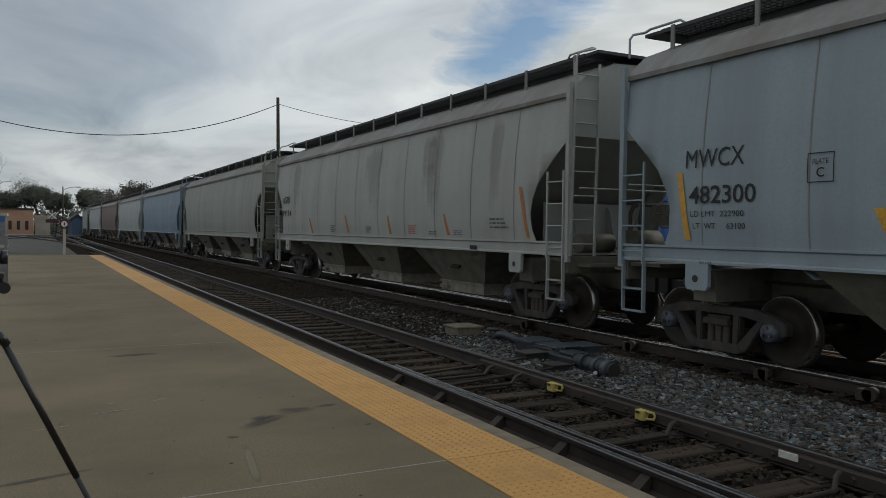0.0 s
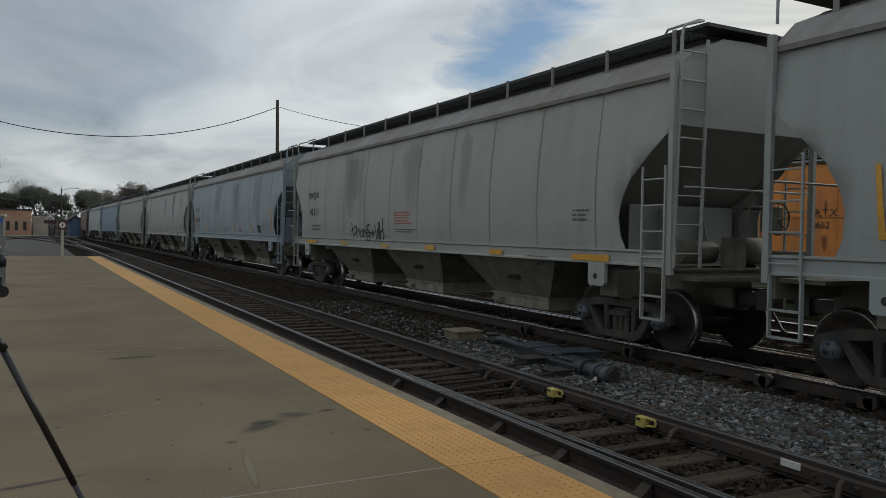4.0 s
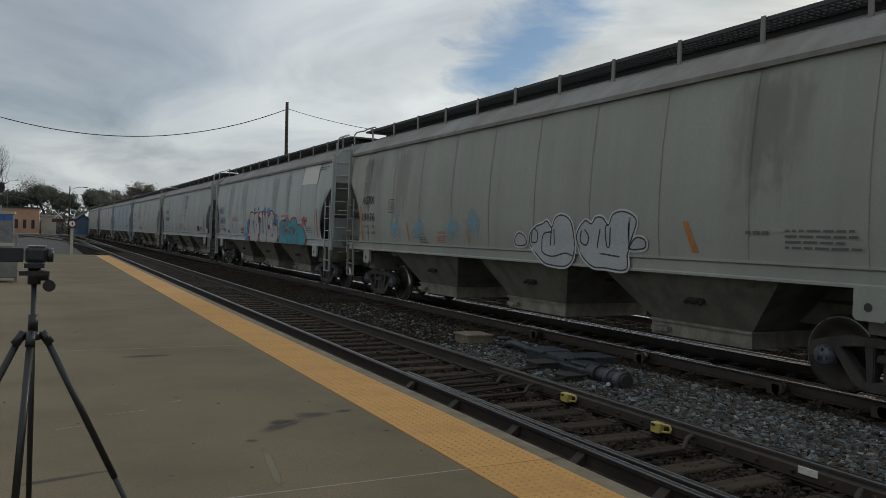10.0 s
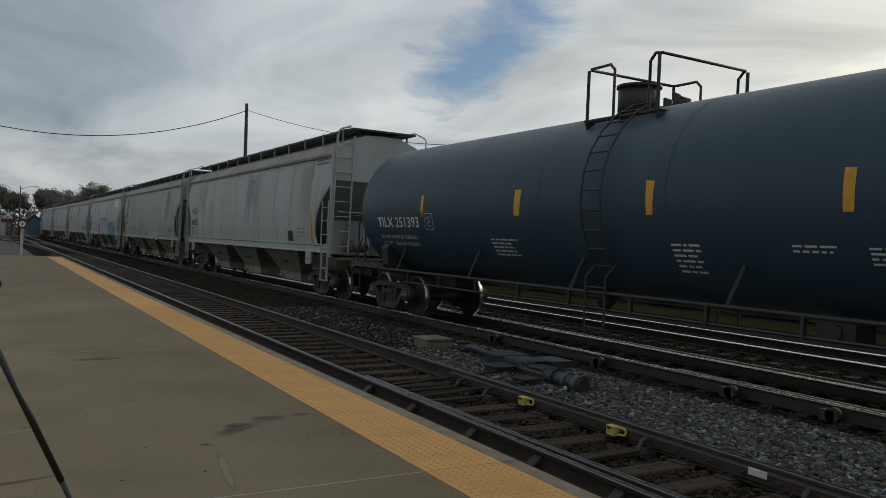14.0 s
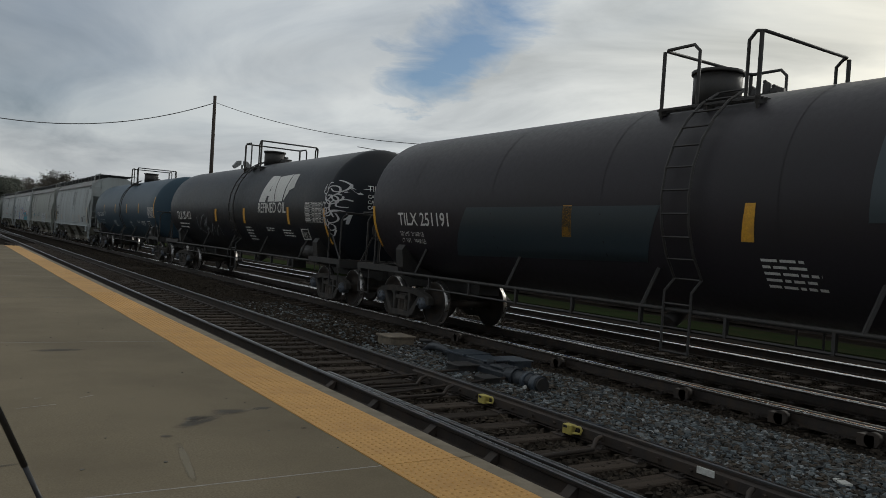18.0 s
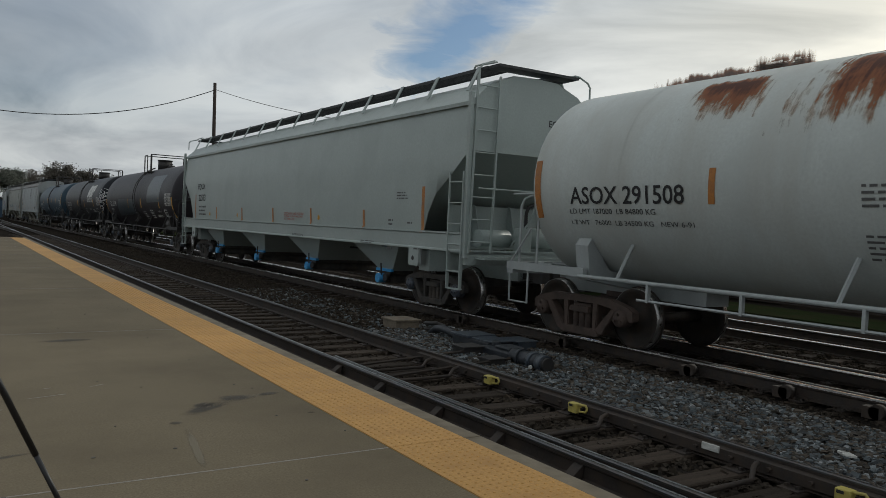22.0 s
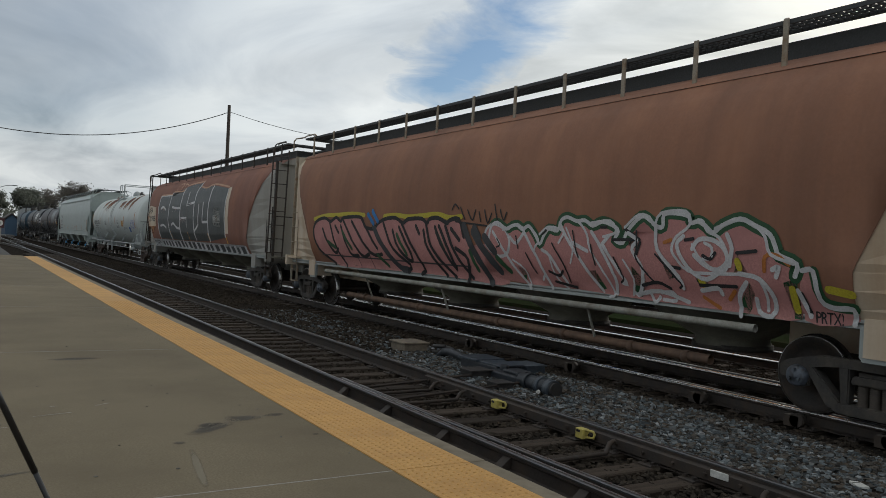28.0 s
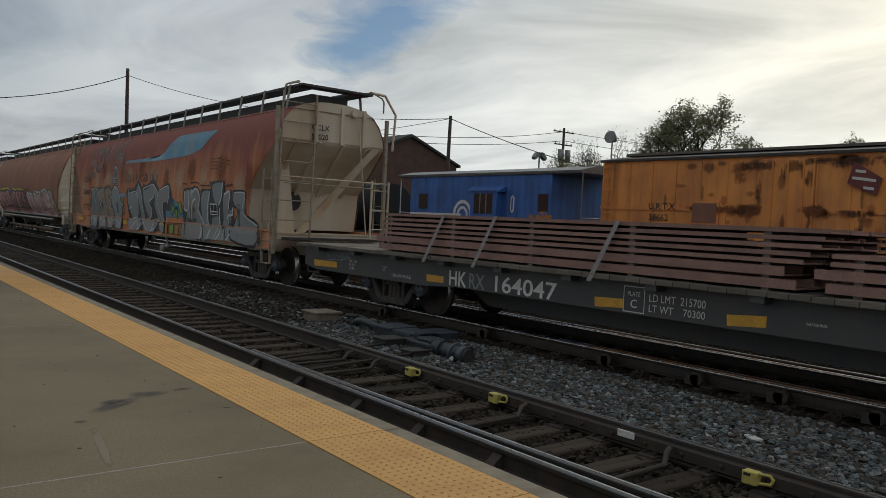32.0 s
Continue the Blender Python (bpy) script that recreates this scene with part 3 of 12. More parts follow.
def make_hopper(spec, paint, end_paint=None, roof_paint=None, sill_paint=None, under="under", rear_gear=True, name="hopper_car", grab_paint=None):
    L, H = spec["L"], spec["L"] / 2
    end_paint, roof_paint, sill_paint = end_paint or paint, roof_paint or paint, sill_paint or paint
    grab_paint = grab_paint or sill_paint
    car = thing(name, "covered hopper freight car on the rails", "freight car", "freight cars of the train")
    zs = sorted({z for z, _ in spec["profile"]} | {z for z, _ in spec["cut"]} | {2.8})
    ny = spec["seams"] * 4
    # one curved side sheet on either side, with slightly dished panels
    for s in (-1, 1):
        bm = bmesh.new()
        rows = []
        for z in zs:
            reach = H - interp(spec["cut"], z)
            row = []
            for i in range(ny + 1):
                y = -H + i * L / ny
                y = max(-reach, min(reach, y))
                dish = spec["seam"] * (1 if i % 4 else 0) * (0.7 if i % 4 != 2 else 1.0)
                row.append((s * (side_x(spec, z) - 0.02 + dish), y, z))
            rows.append(row)
        sheet(bm, rows, smooth=True)
        part("side_sheet", bm, paint, car)
        if spec["seam"] > 0.01:
            for i in range(1, spec["seams"]):            # weld seams between the panels
                y = -H + i * L / spec["seams"]
                zz = [z for z in zs if abs(y) < H - interp(spec["cut"], z) - 0.02]
                bm = bmesh.new()
                sheet(bm, [[(s * (side_x(spec, z) - 0.012), y - 0.011, z), (s * (side_x(spec, z) - 0.007), y, z), (s * (side_x(spec, z) - 0.012), y + 0.011, z)] for z in zz], True)
                part("weld_seam", bm, "seam", car)
    bm = bmesh.new()
    half = spec["roof"]
    section = [(-x, z) for x, z in half] + [(x, z) for x, z in half[-2::-1]]
    sheet(bm, [[(x, y, z) for x, z in section] for y in (-H, -H / 3, H / 3, H)])
    part("roof", bm, roof_paint, car)
    # end sheets and slope sheets
    zt = spec["slope_top"]
    for s in (-1, 1):
        bm = bmesh.new()
        prof = [(side_x(spec, z) - 0.01, z) for z in zs if z > zt]
        outline = [(-side_x(spec, zt), zt)] + [(-x, z) for x, z in prof] + [(-x, z) for x, z in half[1:]] + [(x, z) for x, z in half[-2:0:-1]] + [(x, z) for x, z in prof[::-1]] + [(side_x(spec, zt), zt)]
        prism(bm, outline, "y", s * (H - 0.004), s * (H - 0.02))
        part("end_sheet", bm, end_paint, car)
        bm = bmesh.new()
        if spec.get("wedge"):                            # upright end wall with chamfered corners
            box(bm, -1.22, 1.22, min(s * (H - 0.10), s * (H - 0.14)), max(s * (H - 0.10), s * (H - 0.14)), 1.15, zt + 0.05)
        elif spec.get("ruled"):
            ring = [z for z in zs if z <= zt + 0.01]
            sheet(bm, [[(k * (side_x(spec, z) - 0.03), s * (H - interp(spec["cut"], z) - 0.03), z) for k in (-1, -0.33, 0.33, 1)] for z in ring])
        else:
            sheet(bm, [[(k * 1.47, s * y, z) for k in (-1, 0, 1)] for y, z in ((H - 0.02, zt), (H - spec["slope_in"] * 0.5, (zt + 1.2) / 2), (H - spec["slope_in"], 1.2))])
        part("end_wall" if spec.get("wedge") else "slope_sheet", bm, end_paint, car)
        if not spec.get("ruled"):                        # upright bulkhead, stiffeners and bent pipe under the slope
            yb = H - 1.45
            bm = bmesh.new()
            box(bm, -0.95, 1.35, min(s * yb, s * (yb - 0.02)), max(s * yb, s * (yb - 0.02)), 1.27, zt - (zt - 1.2) * 0.5)
            box(bm, -0.95, 1.35, min(s * yb, s * (yb + 0.10)), max(s * yb, s * (yb + 0.10)), 1.27, 1.33)
            part("bulkhead", bm, end_paint, car)
            for k in (-0.35, 0.55):
                bm = bmesh.new()
                prism(bm, [(s * yb, 1.33), (s * (yb + 0.32), 1.33), (s * (yb + 0.10), 2.15), (s * yb, 2.2)], "x", k - 0.012, k + 0.012)
                part("gusset", bm, end_paint, car)
            bm = bmesh.new()
            pipe(bm, [(0.1, s * (H - 0.25), 1.28), (0.1, s * (H - 0.25), 2.05), (0.16, s * (H - 0.25), 2.17), (0.28, s * (H - 0.25), 2.22), (1.1, s * (H - 0.25), 2.22)], 0.035, 8)
            part("end_pipe", bm, "black_iron", car)
        if spec.get("wedge"):
            for k in (-1, 1):
                bm = bmesh.new()
                sheet(bm, [[(k * (side_x(spec, z) - 0.025), s * (H - interp(spec["cut"], z) - 0.03), z), (k * min(1.24, side_x(spec, z) - 0.03), s * (H - 0.12), z)] for z in zs if z <= zt + 0.01])
                part("corner_sheet", bm, end_paint, car)
        bm = bmesh.new()                                 # end frame: struts, platform and centre sill
        box(bm, -1.40, 1.40, min(s * H, s * (H - 0.75)), max(s * H, s * (H - 0.75)), 1.22, 1.27)
        box(bm, -0.22, 0.22, min(s * (H - 0.02), s * (H - 3.5)), max(s * (H - 0.02), s * (H - 3.5)), 0.72, 1.22)
        box(bm, -1.3, 1.3, s * spec["truck"] - 0.2, s * spec["truck"] + 0.2, 0.80, 1.22)
        box(bm, -1.45, 1.45, min(s * H, s * (H - 0.12)), max(s * H, s * (H - 0.12)), 1.02, 1.30)
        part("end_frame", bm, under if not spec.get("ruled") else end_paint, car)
        add_coupler(car, s * (H - 0.02), s)
    z0, z1 = spec["sill"]
    for s in (-1, 1):
        bm = bmesh.new()
        x = spec["sill_x"]
        prism(bm, [(s * (x - 0.10), z0), (s * x, z0), (s * x, z0 + 0.03), (s * (x - 0.02), z0 + 0.05), (s * (x - 0.02), z1 - 0.05), (s * (x + 0.012), z1 - 0.03), (s * (x + 0.012), z1), (s * (x - 0.10), z1)], "y", -H + 0.05, H - 0.05)
        part("side_sill", bm, sill_paint, car)
        for e in (-1, 1):
            if spec.get("pads", True):
                bm = bmesh.new()                             # jacking pad over the truck
                yj = e * (spec["truck"] - 0.05)
                prism(bm, [(yj - 0.20, z0 + 0.02), (yj + 0.20, z0 + 0.02), (yj + 0.20, z0 - 0.30), (yj + 0.16, z0 - 0.35), (yj - 0.16, z0 - 0.35), (yj - 0.20, z0 - 0.30)], "x", s * (x - 0.05), s * (x + 0.015))
                rod(bm, (s * (x + 0.012), yj - 0.1, z0 - 0.16), (s * (x + 0.018), yj - 0.1, z0 - 0.16), 0.055, 10)
                pad = part("jacking_pad", bm, sill_paint, car)
                bm = bmesh.new()
                rod(bm, (s * (x + 0.014), yj + 0.02, z0 - 0.20), (s * (x + 0.021), yj + 0.02, z0 - 0.20), 0.05, 10)
                part("hole", bm, "black_iron", pad)
            bm = bmesh.new()                             # corner post from sill to eave
            box(bm, s * (x - 0.06), s * (x + 0.01), e * H - 0.045, e * H + 0.045, z0 - 0.1, spec["ladder_top"] - 0.35)
            part("corner_post", bm, grab_paint, car)
            bm = bmesh.new()                             # short side ladder
            ladder(bm, (s * (x + 0.03), e * (H - 0.06), z0 - 0.05), (s * (x + 0.03), e * (H - 0.06), 2.75), (0, -e * 0.46, 0), 4, 0.013, 0.02)
            part("side_ladder", bm, grab_paint, car)
            bm = bmesh.new()                             # stirrup step
            ys = (e * (H - 0.08), e * (H - 0.52))
            for y in ys:
                box(bm, s * (x - 0.03), s * (x + 0.03), y - 0.012, y + 0.012, 0.55, z0)
            for z in (0.55, 0.88):
                box(bm, s * (x - 0.05), s * (x + 0.03), min(ys), max(ys), z, z + 0.025)
            part("sill_step", bm, grab_paint, car)
    for e in (-1, 1):
        bm = bmesh.new()                                 # end ladder, at the near corner of the rear end and the far corner of the front
        x0 = e * 1.46
        ladder(bm, (x0, e * (H + 0.06), z0), (x0 - e * 0.06, e * (H + 0.06), spec["ladder_top"]), (-e * spec.get("ladder_w", 0.5), 0, 0), 8, 0.014, 0.026)
        part("end_ladder", bm, grab_paint, car)
        bm = bmesh.new()                                 # crossover platform and hand hold
        for k in range(7):
            box(bm, -1.3, 1.3, e * (H + 0.05 + 0.05 * k) - 0.008, e * (H + 0.05 + 0.05 * k) + 0.008, 1.16, 1.19)
        box(bm, -1.3, 1.3, e * (H + 0.2) - 0.16, e * (H + 0.2) + 0.16, 1.14, 1.16)
        part("crossover_step", bm, under, car)
        bm = bmesh.new()
        rod(bm, (-1.3, e * (H + 0.07), 2.45), (1.3, e * (H + 0.07), 2.45), 0.016, 6)
        part("cross_rail", bm, grab_paint, car)
    # roof: trough hatch, walks, end cross walk
    bm = bmesh.new()
    box(bm, -0.5, 0.5, -H + 0.3, H - 0.3, spec["walk_z"] - 0.40, spec["walk_z"] + spec.get("coaming", -0.06))
    for i in range(9):
        y = -H + 1.2 + i * (L - 2.4) / 8
        top = spec["walk_z"] + spec.get("coaming", -0.06)
        box(bm, -0.38, 0.38, y - 0.04, y + 0.04, top - 0.02, top + 0.03)
    part("roof_hatch", bm, "grating", car, "dark hatch coaming")
    for s in (-1, 1):
        add_running_board(car, L - 0.5, spec["walk_z"], s * spec.get("walk_x", 0.98), s * 0.52, spec["posts"], spec.get("post_base", 4.38), "grating", spec.get("post_paint", roof_paint), spec.get("lean", 0.0))
        for e in (-1, 1):
            bm = bmesh.new()
            y = e * (H - 0.22)
            pipe(bm, [(s * 0.98, y - e * 0.5, spec["walk_z"]), (s * 1.0, y - e * 0.42, spec["walk_z"] + 0.055), (s * 1.0, y + e * 0.20, spec["walk_z"] + 0.055), (s * 1.02, y + e * 0.30, spec["walk_z"] + 0.02), (s * 1.30, e * (H + 0.03), spec["walk_z"] - 0.06), (s * 1.36, e * (H + 0.03), spec["walk_z"] - 0.14), (s * 1.36, e * (H + 0.03), spec["walk_z"] - 0.42)], 0.02)
            part("roof_hand_hold", bm, grab_paint, car)
    for e in (-1, 1):
        bm = bmesh.new()
        box(bm, -0.98, 0.98, min(e * (H - 0.28), e * (H + 0.12)), max(e * (H - 0.28), e * (H + 0.12)), spec["walk_z"] - 0.05, spec["walk_z"])
        part("cross_walk", bm, "grating", car)
    # discharge bays
    for y, w in spec["bays"]:
        bm = bmesh.new()
        zb, bw, kind = spec["bay_z"], 0.62, spec.get("bay_kind", "gate")
        if kind == "round":
            rows = [[(kx * math.cos(2 * math.pi * i / 20), y + ky * math.sin(2 * math.pi * i / 20), z) for i in range(20)] for kx, ky, z in ((1.30, w, z0 + 0.1), (0.95, w * 0.62, zb + 0.2), (0.55, 0.48, zb), (0.58, 0.50, zb - 0.10))]
            sheet(bm, rows, True, close=True)
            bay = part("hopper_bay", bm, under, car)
            bm = bmesh.new()
            rod(bm, (0, y, zb - 0.16), (0, y, zb - 0.08), 0.56, 20)
            part("outlet_gate", bm, "truck", bay)
            continue
        bw = 0.93 if kind == "gate" else bw
        bx, half_w = (0.93, bw) if kind == "gate" else (1.05, 0.30)
        sheet(bm, [[(-1.40, y - w, z0 + 0.05), (1.40, y - w, z0 + 0.05), (1.40, y + w, z0 + 0.05), (-1.40, y + w, z0 + 0.05)],
                   [(-bx, y - half_w, zb), (bx, y - half_w, zb), (bx, y + half_w, zb), (-bx, y + half_w, zb)]], close=True)
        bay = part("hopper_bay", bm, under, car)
        bm = bmesh.new()
        if kind == "gate":
            box(bm, -0.96, 0.96, y - bw - 0.03, y + bw + 0.03, zb - 0.21, zb)
            box(bm, -1.0, 1.0, y - bw - 0.06, y + bw + 0.06, zb - 0.01, zb + 0.025)
            rod(bm, (-1.08, y + bw - 0.28, zb - 0.12), (1.08, y + bw - 0.28, zb - 0.12), 0.035, 8)
            box(bm, -1.06, -0.97, y + bw - 0.40, y + bw - 0.05, zb - 0.15, zb - 0.08)
            part("outlet_gate", bm, spec.get("gate_mat", under), bay)
            bm = bmesh.new()                             # vibrator bracket
            box(bm, -1.22, -1.10, y - 0.30, y + 0.02, zb + 0.36, zb + 0.40)
            for k in range(5):
                rod(bm, (-1.25, y - 0.28 + 0.07 * k, zb + 0.34 + 0.02 * (k % 2)), (-1.14, y - 0.28 + 0.07 * k, zb + 0.42), 0.028, 6)
            part("vibrator_bracket", bm, "black_iron", bay)
        else:
            rod(bm, (-1.05, y, zb - 0.18), (1.05, y, zb - 0.18), 0.13, 14)
            box(bm, -1.08, 1.08, y - 0.26, y + 0.26, zb - 0.08, zb + 0.02)
            part("outlet_tube", bm, "truck", bay)
            bm = bmesh.new()
            box(bm, -1.12, -1.05, y - 0.36, y + 0.36, zb - 0.02, zb + 0.04)
            rod(bm, (-1.24, y + 0.06, zb - 0.18), (-1.05, y + 0.06, zb - 0.18), 0.11, 14)
            part("outlet_cap", bm, "cap_blue", bay, "bright blue outlet cap")
            bm = bmesh.new()
            rod(bm, (-1.20, y - 0.02, zb + 0.16), (-1.22, y - 0.10, zb - 0.1), 0.018, 6)
            rod(bm, (-1.16, y - 0.14, zb - 0.16), (-1.06, y - 0.14, zb - 0.16), 0.09, 12)
            part("valve_handle", bm, "black_iron", bay)
    bm = bmesh.new()
    rod(bm, (0.5, -H + 1, 0.95), (0.5, H - 1, 0.95), 0.03, 6)
    rod(bm, (-0.35, -H + 1, 1.05), (-0.35, H - 1, 1.05), 0.025, 6)
    part("brake_pipe", bm, "black_iron", car)
    if rear_gear:
        e = -1
        bm = bmesh.new()                                 # brake cylinder, reservoir and valves on the end platform
        rod(bm, (-0.9, e * (H - 0.45), 1.52), (-0.2, e * (H - 0.45), 1.52), 0.17, 14)
        rod(bm, (0.15, e * (H - 0.4), 1.55), (0.85, e * (H - 0.4), 1.55), 0.21, 14)
        box(bm, -0.15, 0.1, e * H + 0.05, e * H + 0.30, 1.30, 1.75)
        pipe(bm, [(-0.2, e * (H - 0.3), 1.4), (0.1, e * (H - 0.1), 1.9), (0.2, e * H, 2.5)], 0.02)
        part("brake_gear", bm, under, car)
        bm = bmesh.new()
        rows = [[(0.55 + 0.24 * math.cos(2 * math.pi * i / 20) , e * (H + 0.14) + 0.018 * math.sin(q), 2.05 + (0.24 + 0.018 * math.cos(q)) * math.sin(2 * math.pi * i / 20)) for q in (0, 1.57, 3.14, 4.71)] for i in range(21)]
        sheet(bm, rows, True, close=True)
        for k in range(4):
            a = k * math.pi / 4
            rod(bm, (0.55 - 0.24 * math.cos(a), e * (H + 0.14), 2.05 - 0.24 * math.sin(a)), (0.55 + 0.24 * math.cos(a), e * (H + 0.14), 2.05 + 0.24 * math.sin(a)), 0.010, 5)
        box(bm, 0.45, 0.65, e * H - 0.05 if e > 0 else e * H - 0.14, e * H + 0.1, 1.85, 2.2)
        part("brake_wheel", bm, under, car)
    for y in spec.get("trucks", (spec["truck"], -spec["truck"])):
        add_truck(car, y)
    return car


HEAD = 0.48                                              # depth of a dished tank head


def make_tank(L, R, zc, paint, name="tank_car", frame="black_iron", rail_mat="black_iron", label="", gy=-0.465, ly=-0.64, dome_y=0.16, low_dome=False):
    """Tank car: ribbed cylindrical shell with dished ends, dome platform, side rails and end sills."""
    H = L / 2
    car = thing(name, label or "tank car on the rails", "tank car", "freight cars of the train")
    bm = bmesh.new()
    n = 48
    seam, deep = H - 0.80, HEAD
    hs = seam + deep
    prof = [(-seam - deep * math.sin(a), R * math.cos(a)) for a in (1.56, 1.3, 1.1, 0.9, 0.72, 0.55, 0.4, 0.26, 0.13, 0.0)]
    prof += [(-seam + 2 * seam * i / 12, R) for i in range(1, 12)] + [(-y, r) for y, r in prof[::-1]]
    rows = [[(r * math.cos(2 * math.pi * i / n), y, zc + r * math.sin(2 * math.pi * i / n)) for i in range(n)] for y, r in prof]
    sheet(bm, rows, True, close=True)
    part("tank_shell", bm, paint, car)
    for y in (-hs * 0.62, -hs * 0.24, hs * 0.1, hs * 0.42, hs * 0.74):
        bm = bmesh.new()
        sheet(bm, [[((R + 0.004) * math.cos(2 * math.pi * i / n), y + w, zc + (R + 0.004) * math.sin(2 * math.pi * i / n)) for i in range(n)] for w in (-0.012, 0.012)], True, close=True)
        part("weld_band", bm, paint, car)
    # dome, valves and platform with its guard hoops
    top = zc + R
    g0, g1 = gy - 0.785, gy + 0.785
    bm = bmesh.new()
    if low_dome:
        prof = [(0.25 * math.cos(a), top + 0.08 + 0.25 * math.sin(a)) for a in (0, 0.35, 0.7, 1.05, 1.3, 1.55)]
        sheet(bm, [[(0.25 * math.cos(2 * math.pi * i / 18), dome_y + 0.25 * math.sin(2 * math.pi * i / 18), top - 0.08) for i in range(18)]] +
              [[(r * math.cos(2 * math.pi * i / 18), dome_y + r * math.sin(2 * math.pi * i / 18), z) for i in range(18)] for r, z in prof], True, close=True)
    else:
        rod(bm, (0, dome_y, top - 0.05), (0, dome_y, top + 0.42), 0.35, 20)
        rod(bm, (0, dome_y, top + 0.42), (0, dome_y, top + 0.47), 0.38, 20)
    part("dome", bm, frame, car)
    for k, (vy, vr, vh) in enumerate(((dome_y - 0.55, 0.08, 0.16), (dome_y - 0.75, 0.06, 0.22), (dome_y - 0.92, 0.10, 0.13))):
        bm = bmesh.new()
        rod(bm, (0.12, vy, top - 0.05), (0.12, vy, top + vh), vr, 10)
        rod(bm, (0.12 - vr, vy, top + vh + 0.02), (0.12 + vr * 1.6, vy + 0.05, top + vh + 0.02), 0.03, 6)
        part("valve", bm, "black_iron", car)
    bm = bmesh.new()
    box(bm, -0.15, 0.2, dome_y - 1.1, dome_y - 0.4, top - 0.06, top + 0.03)
    part("valve_plate", bm, frame, car)
    bm = bmesh.new()
    for x0, x1 in ((-1.0, -0.44), (0.44, 1.0)):
        for k in range(9):
            x = x0 + (x1 - x0) * k / 8
            box(bm, x - 0.012, x + 0.012, g0 - 0.05, g1 + 0.05, top - 0.24, top - 0.21)
        for y in (g0, gy, g1):
            box(bm, x0, x1, y - 0.03, y + 0.03, top - 0.30, top - 0.24)
    for s in (-1, 1):
        for y in (g0, g1):
            rod(bm, (s * 1.0, y, top - 0.2), (s * 0.92, y, top - 0.5), 0.03, 6)
    part("dome_platform", bm, rail_mat, car)
    for e, y in ((-1, g0), (1, g1)):
        bm = bmesh.new()                                 # a hoop across the car, bent back at either side
        x, zt, back = 0.98, top + 0.63, 0.18 if e < 0 else 0.62
        pipe(bm, [(-x, y - e * back, top - 0.22), (-x, y - e * back, zt - 0.10), (-x, y - e * (back - 0.1), zt), (-x, y - e * 0.06, zt), (-x + 0.06, y, zt), (x - 0.06, y, zt), (x, y - e * 0.06, zt), (x, y - e * (back - 0.1), zt),
                  (x, y - e * back, zt - 0.10), (x, y - e * back, top - 0.22)], 0.024, 8)
        for k in (-x, x):
            rod(bm, (k, y, zt - 0.02), (k, y, top - 0.26), 0.03, 6)
        part("guard_rail", bm, rail_mat, car)
    for s in (-1, 1):
        bm = bmesh.new()                                 # side ladder to the platform
        pts = []
        for k in range(9):
            a = math.radians(-38 + k * 13)
            pts.append((s * (R + 0.13) * math.cos(a), zc + (R + 0.13) * math.sin(a)))
        for yl in (ly - 0.22, ly + 0.22):
            pipe(bm, [(s * 1.50, yl, 0.50), (s * 1.50, yl, 1.3)] + [(x, yl, z) for x, z in pts], 0.02, 5)
        for k in range(11):
            i = k * 8 / 10
            a = math.radians(-38 + i * 13)
            p = (s * (R + 0.13) * math.cos(a), zc + (R + 0.13) * math.sin(a))
            rod(bm, (p[0], ly - 0.22, p[1]), (p[0], ly + 0.22, p[1]), 0.015, 5)
        for z in (0.52, 0.83, 1.14):
            rod(bm, (s * 1.5, ly - 0.22, z), (s * 1.5, ly + 0.22, z), 0.015, 5)
        part("side_ladder", bm, rail_mat, car)
        bm = bmesh.new()                                 # long side rail held off the shell
        pipe(bm, [(s * 1.46, -H + 1.8, 1.06), (s * 1.46, H - 1.8, 1.06)], 0.032, 6)
        for k in range(5):
            y = -H + 2.6 + k * (L - 5.2) / 4
            zz = zc - R * 0.62
            rod(bm, (s * 1.46, y, 1.06), (s * R * 0.82, y - 0.1, zz + 0.05), 0.03, 5)
        for k in range(9):
            y = -H + 3.2 + k * (L - 6.4) / 8
            box(bm, s * 1.43, s * 1.49, y - 0.02, y + 0.02, 0.80, 1.06)
        pipe(bm, [(s * 1.46, -H + 3, 0.82), (s * 1.46, H - 3, 0.82)], 0.02, 5)
        part("side_rail", bm, rail_mat, car)
    for e in (-1, 1):
        bm = bmesh.new()                                 # stub sill, saddle and end platform
        yb = e * (H - 1.75)
        box(bm, -0.25, 0.25, min(e * H, e * (H - 3.2)), max(e * H, e * (H - 3.2)), 0.72, zc - R + 0.12)
        prism(bm, [(-1.30, zc - 0.55 * R), (-1.38, zc - 0.62 * R), (-1.30, 1.0), (-0.3, 0.85), (0.3, 0.85), (1.30, 1.0), (1.38, zc - 0.62 * R), (1.30, zc - 0.55 * R), (0.9, zc - 0.86 * R), (0, zc - R + 0.04), (-0.9, zc - 0.86 * R)], "y", yb - 0.14, yb + 0.14)
        box(bm, -1.45, 1.45, min(e * H, e * (H - 0.16)), max(e * H, e * (H - 0.16)), 0.98, 1.18)
        for s in (-1, 1):
            box(bm, s * 1.38, s * 1.46, min(e * H, e * (H - 1.9)), max(e * H, e * (H - 1.9)), 1.05, 1.18)
        for k in range(8):
            x = -1.35 + k * 0.386
            box(bm, x - 0.012, x + 0.012, min(e * H, e * (H - 0.6)), max(e * H, e * (H - 0.6)), 1.15, 1.18)
        part("end_sill", bm, frame, car)
        bm = bmesh.new()                                 # end guard rail
        y0, y1 = e * (H - 0.08), e * (H - 0.75)
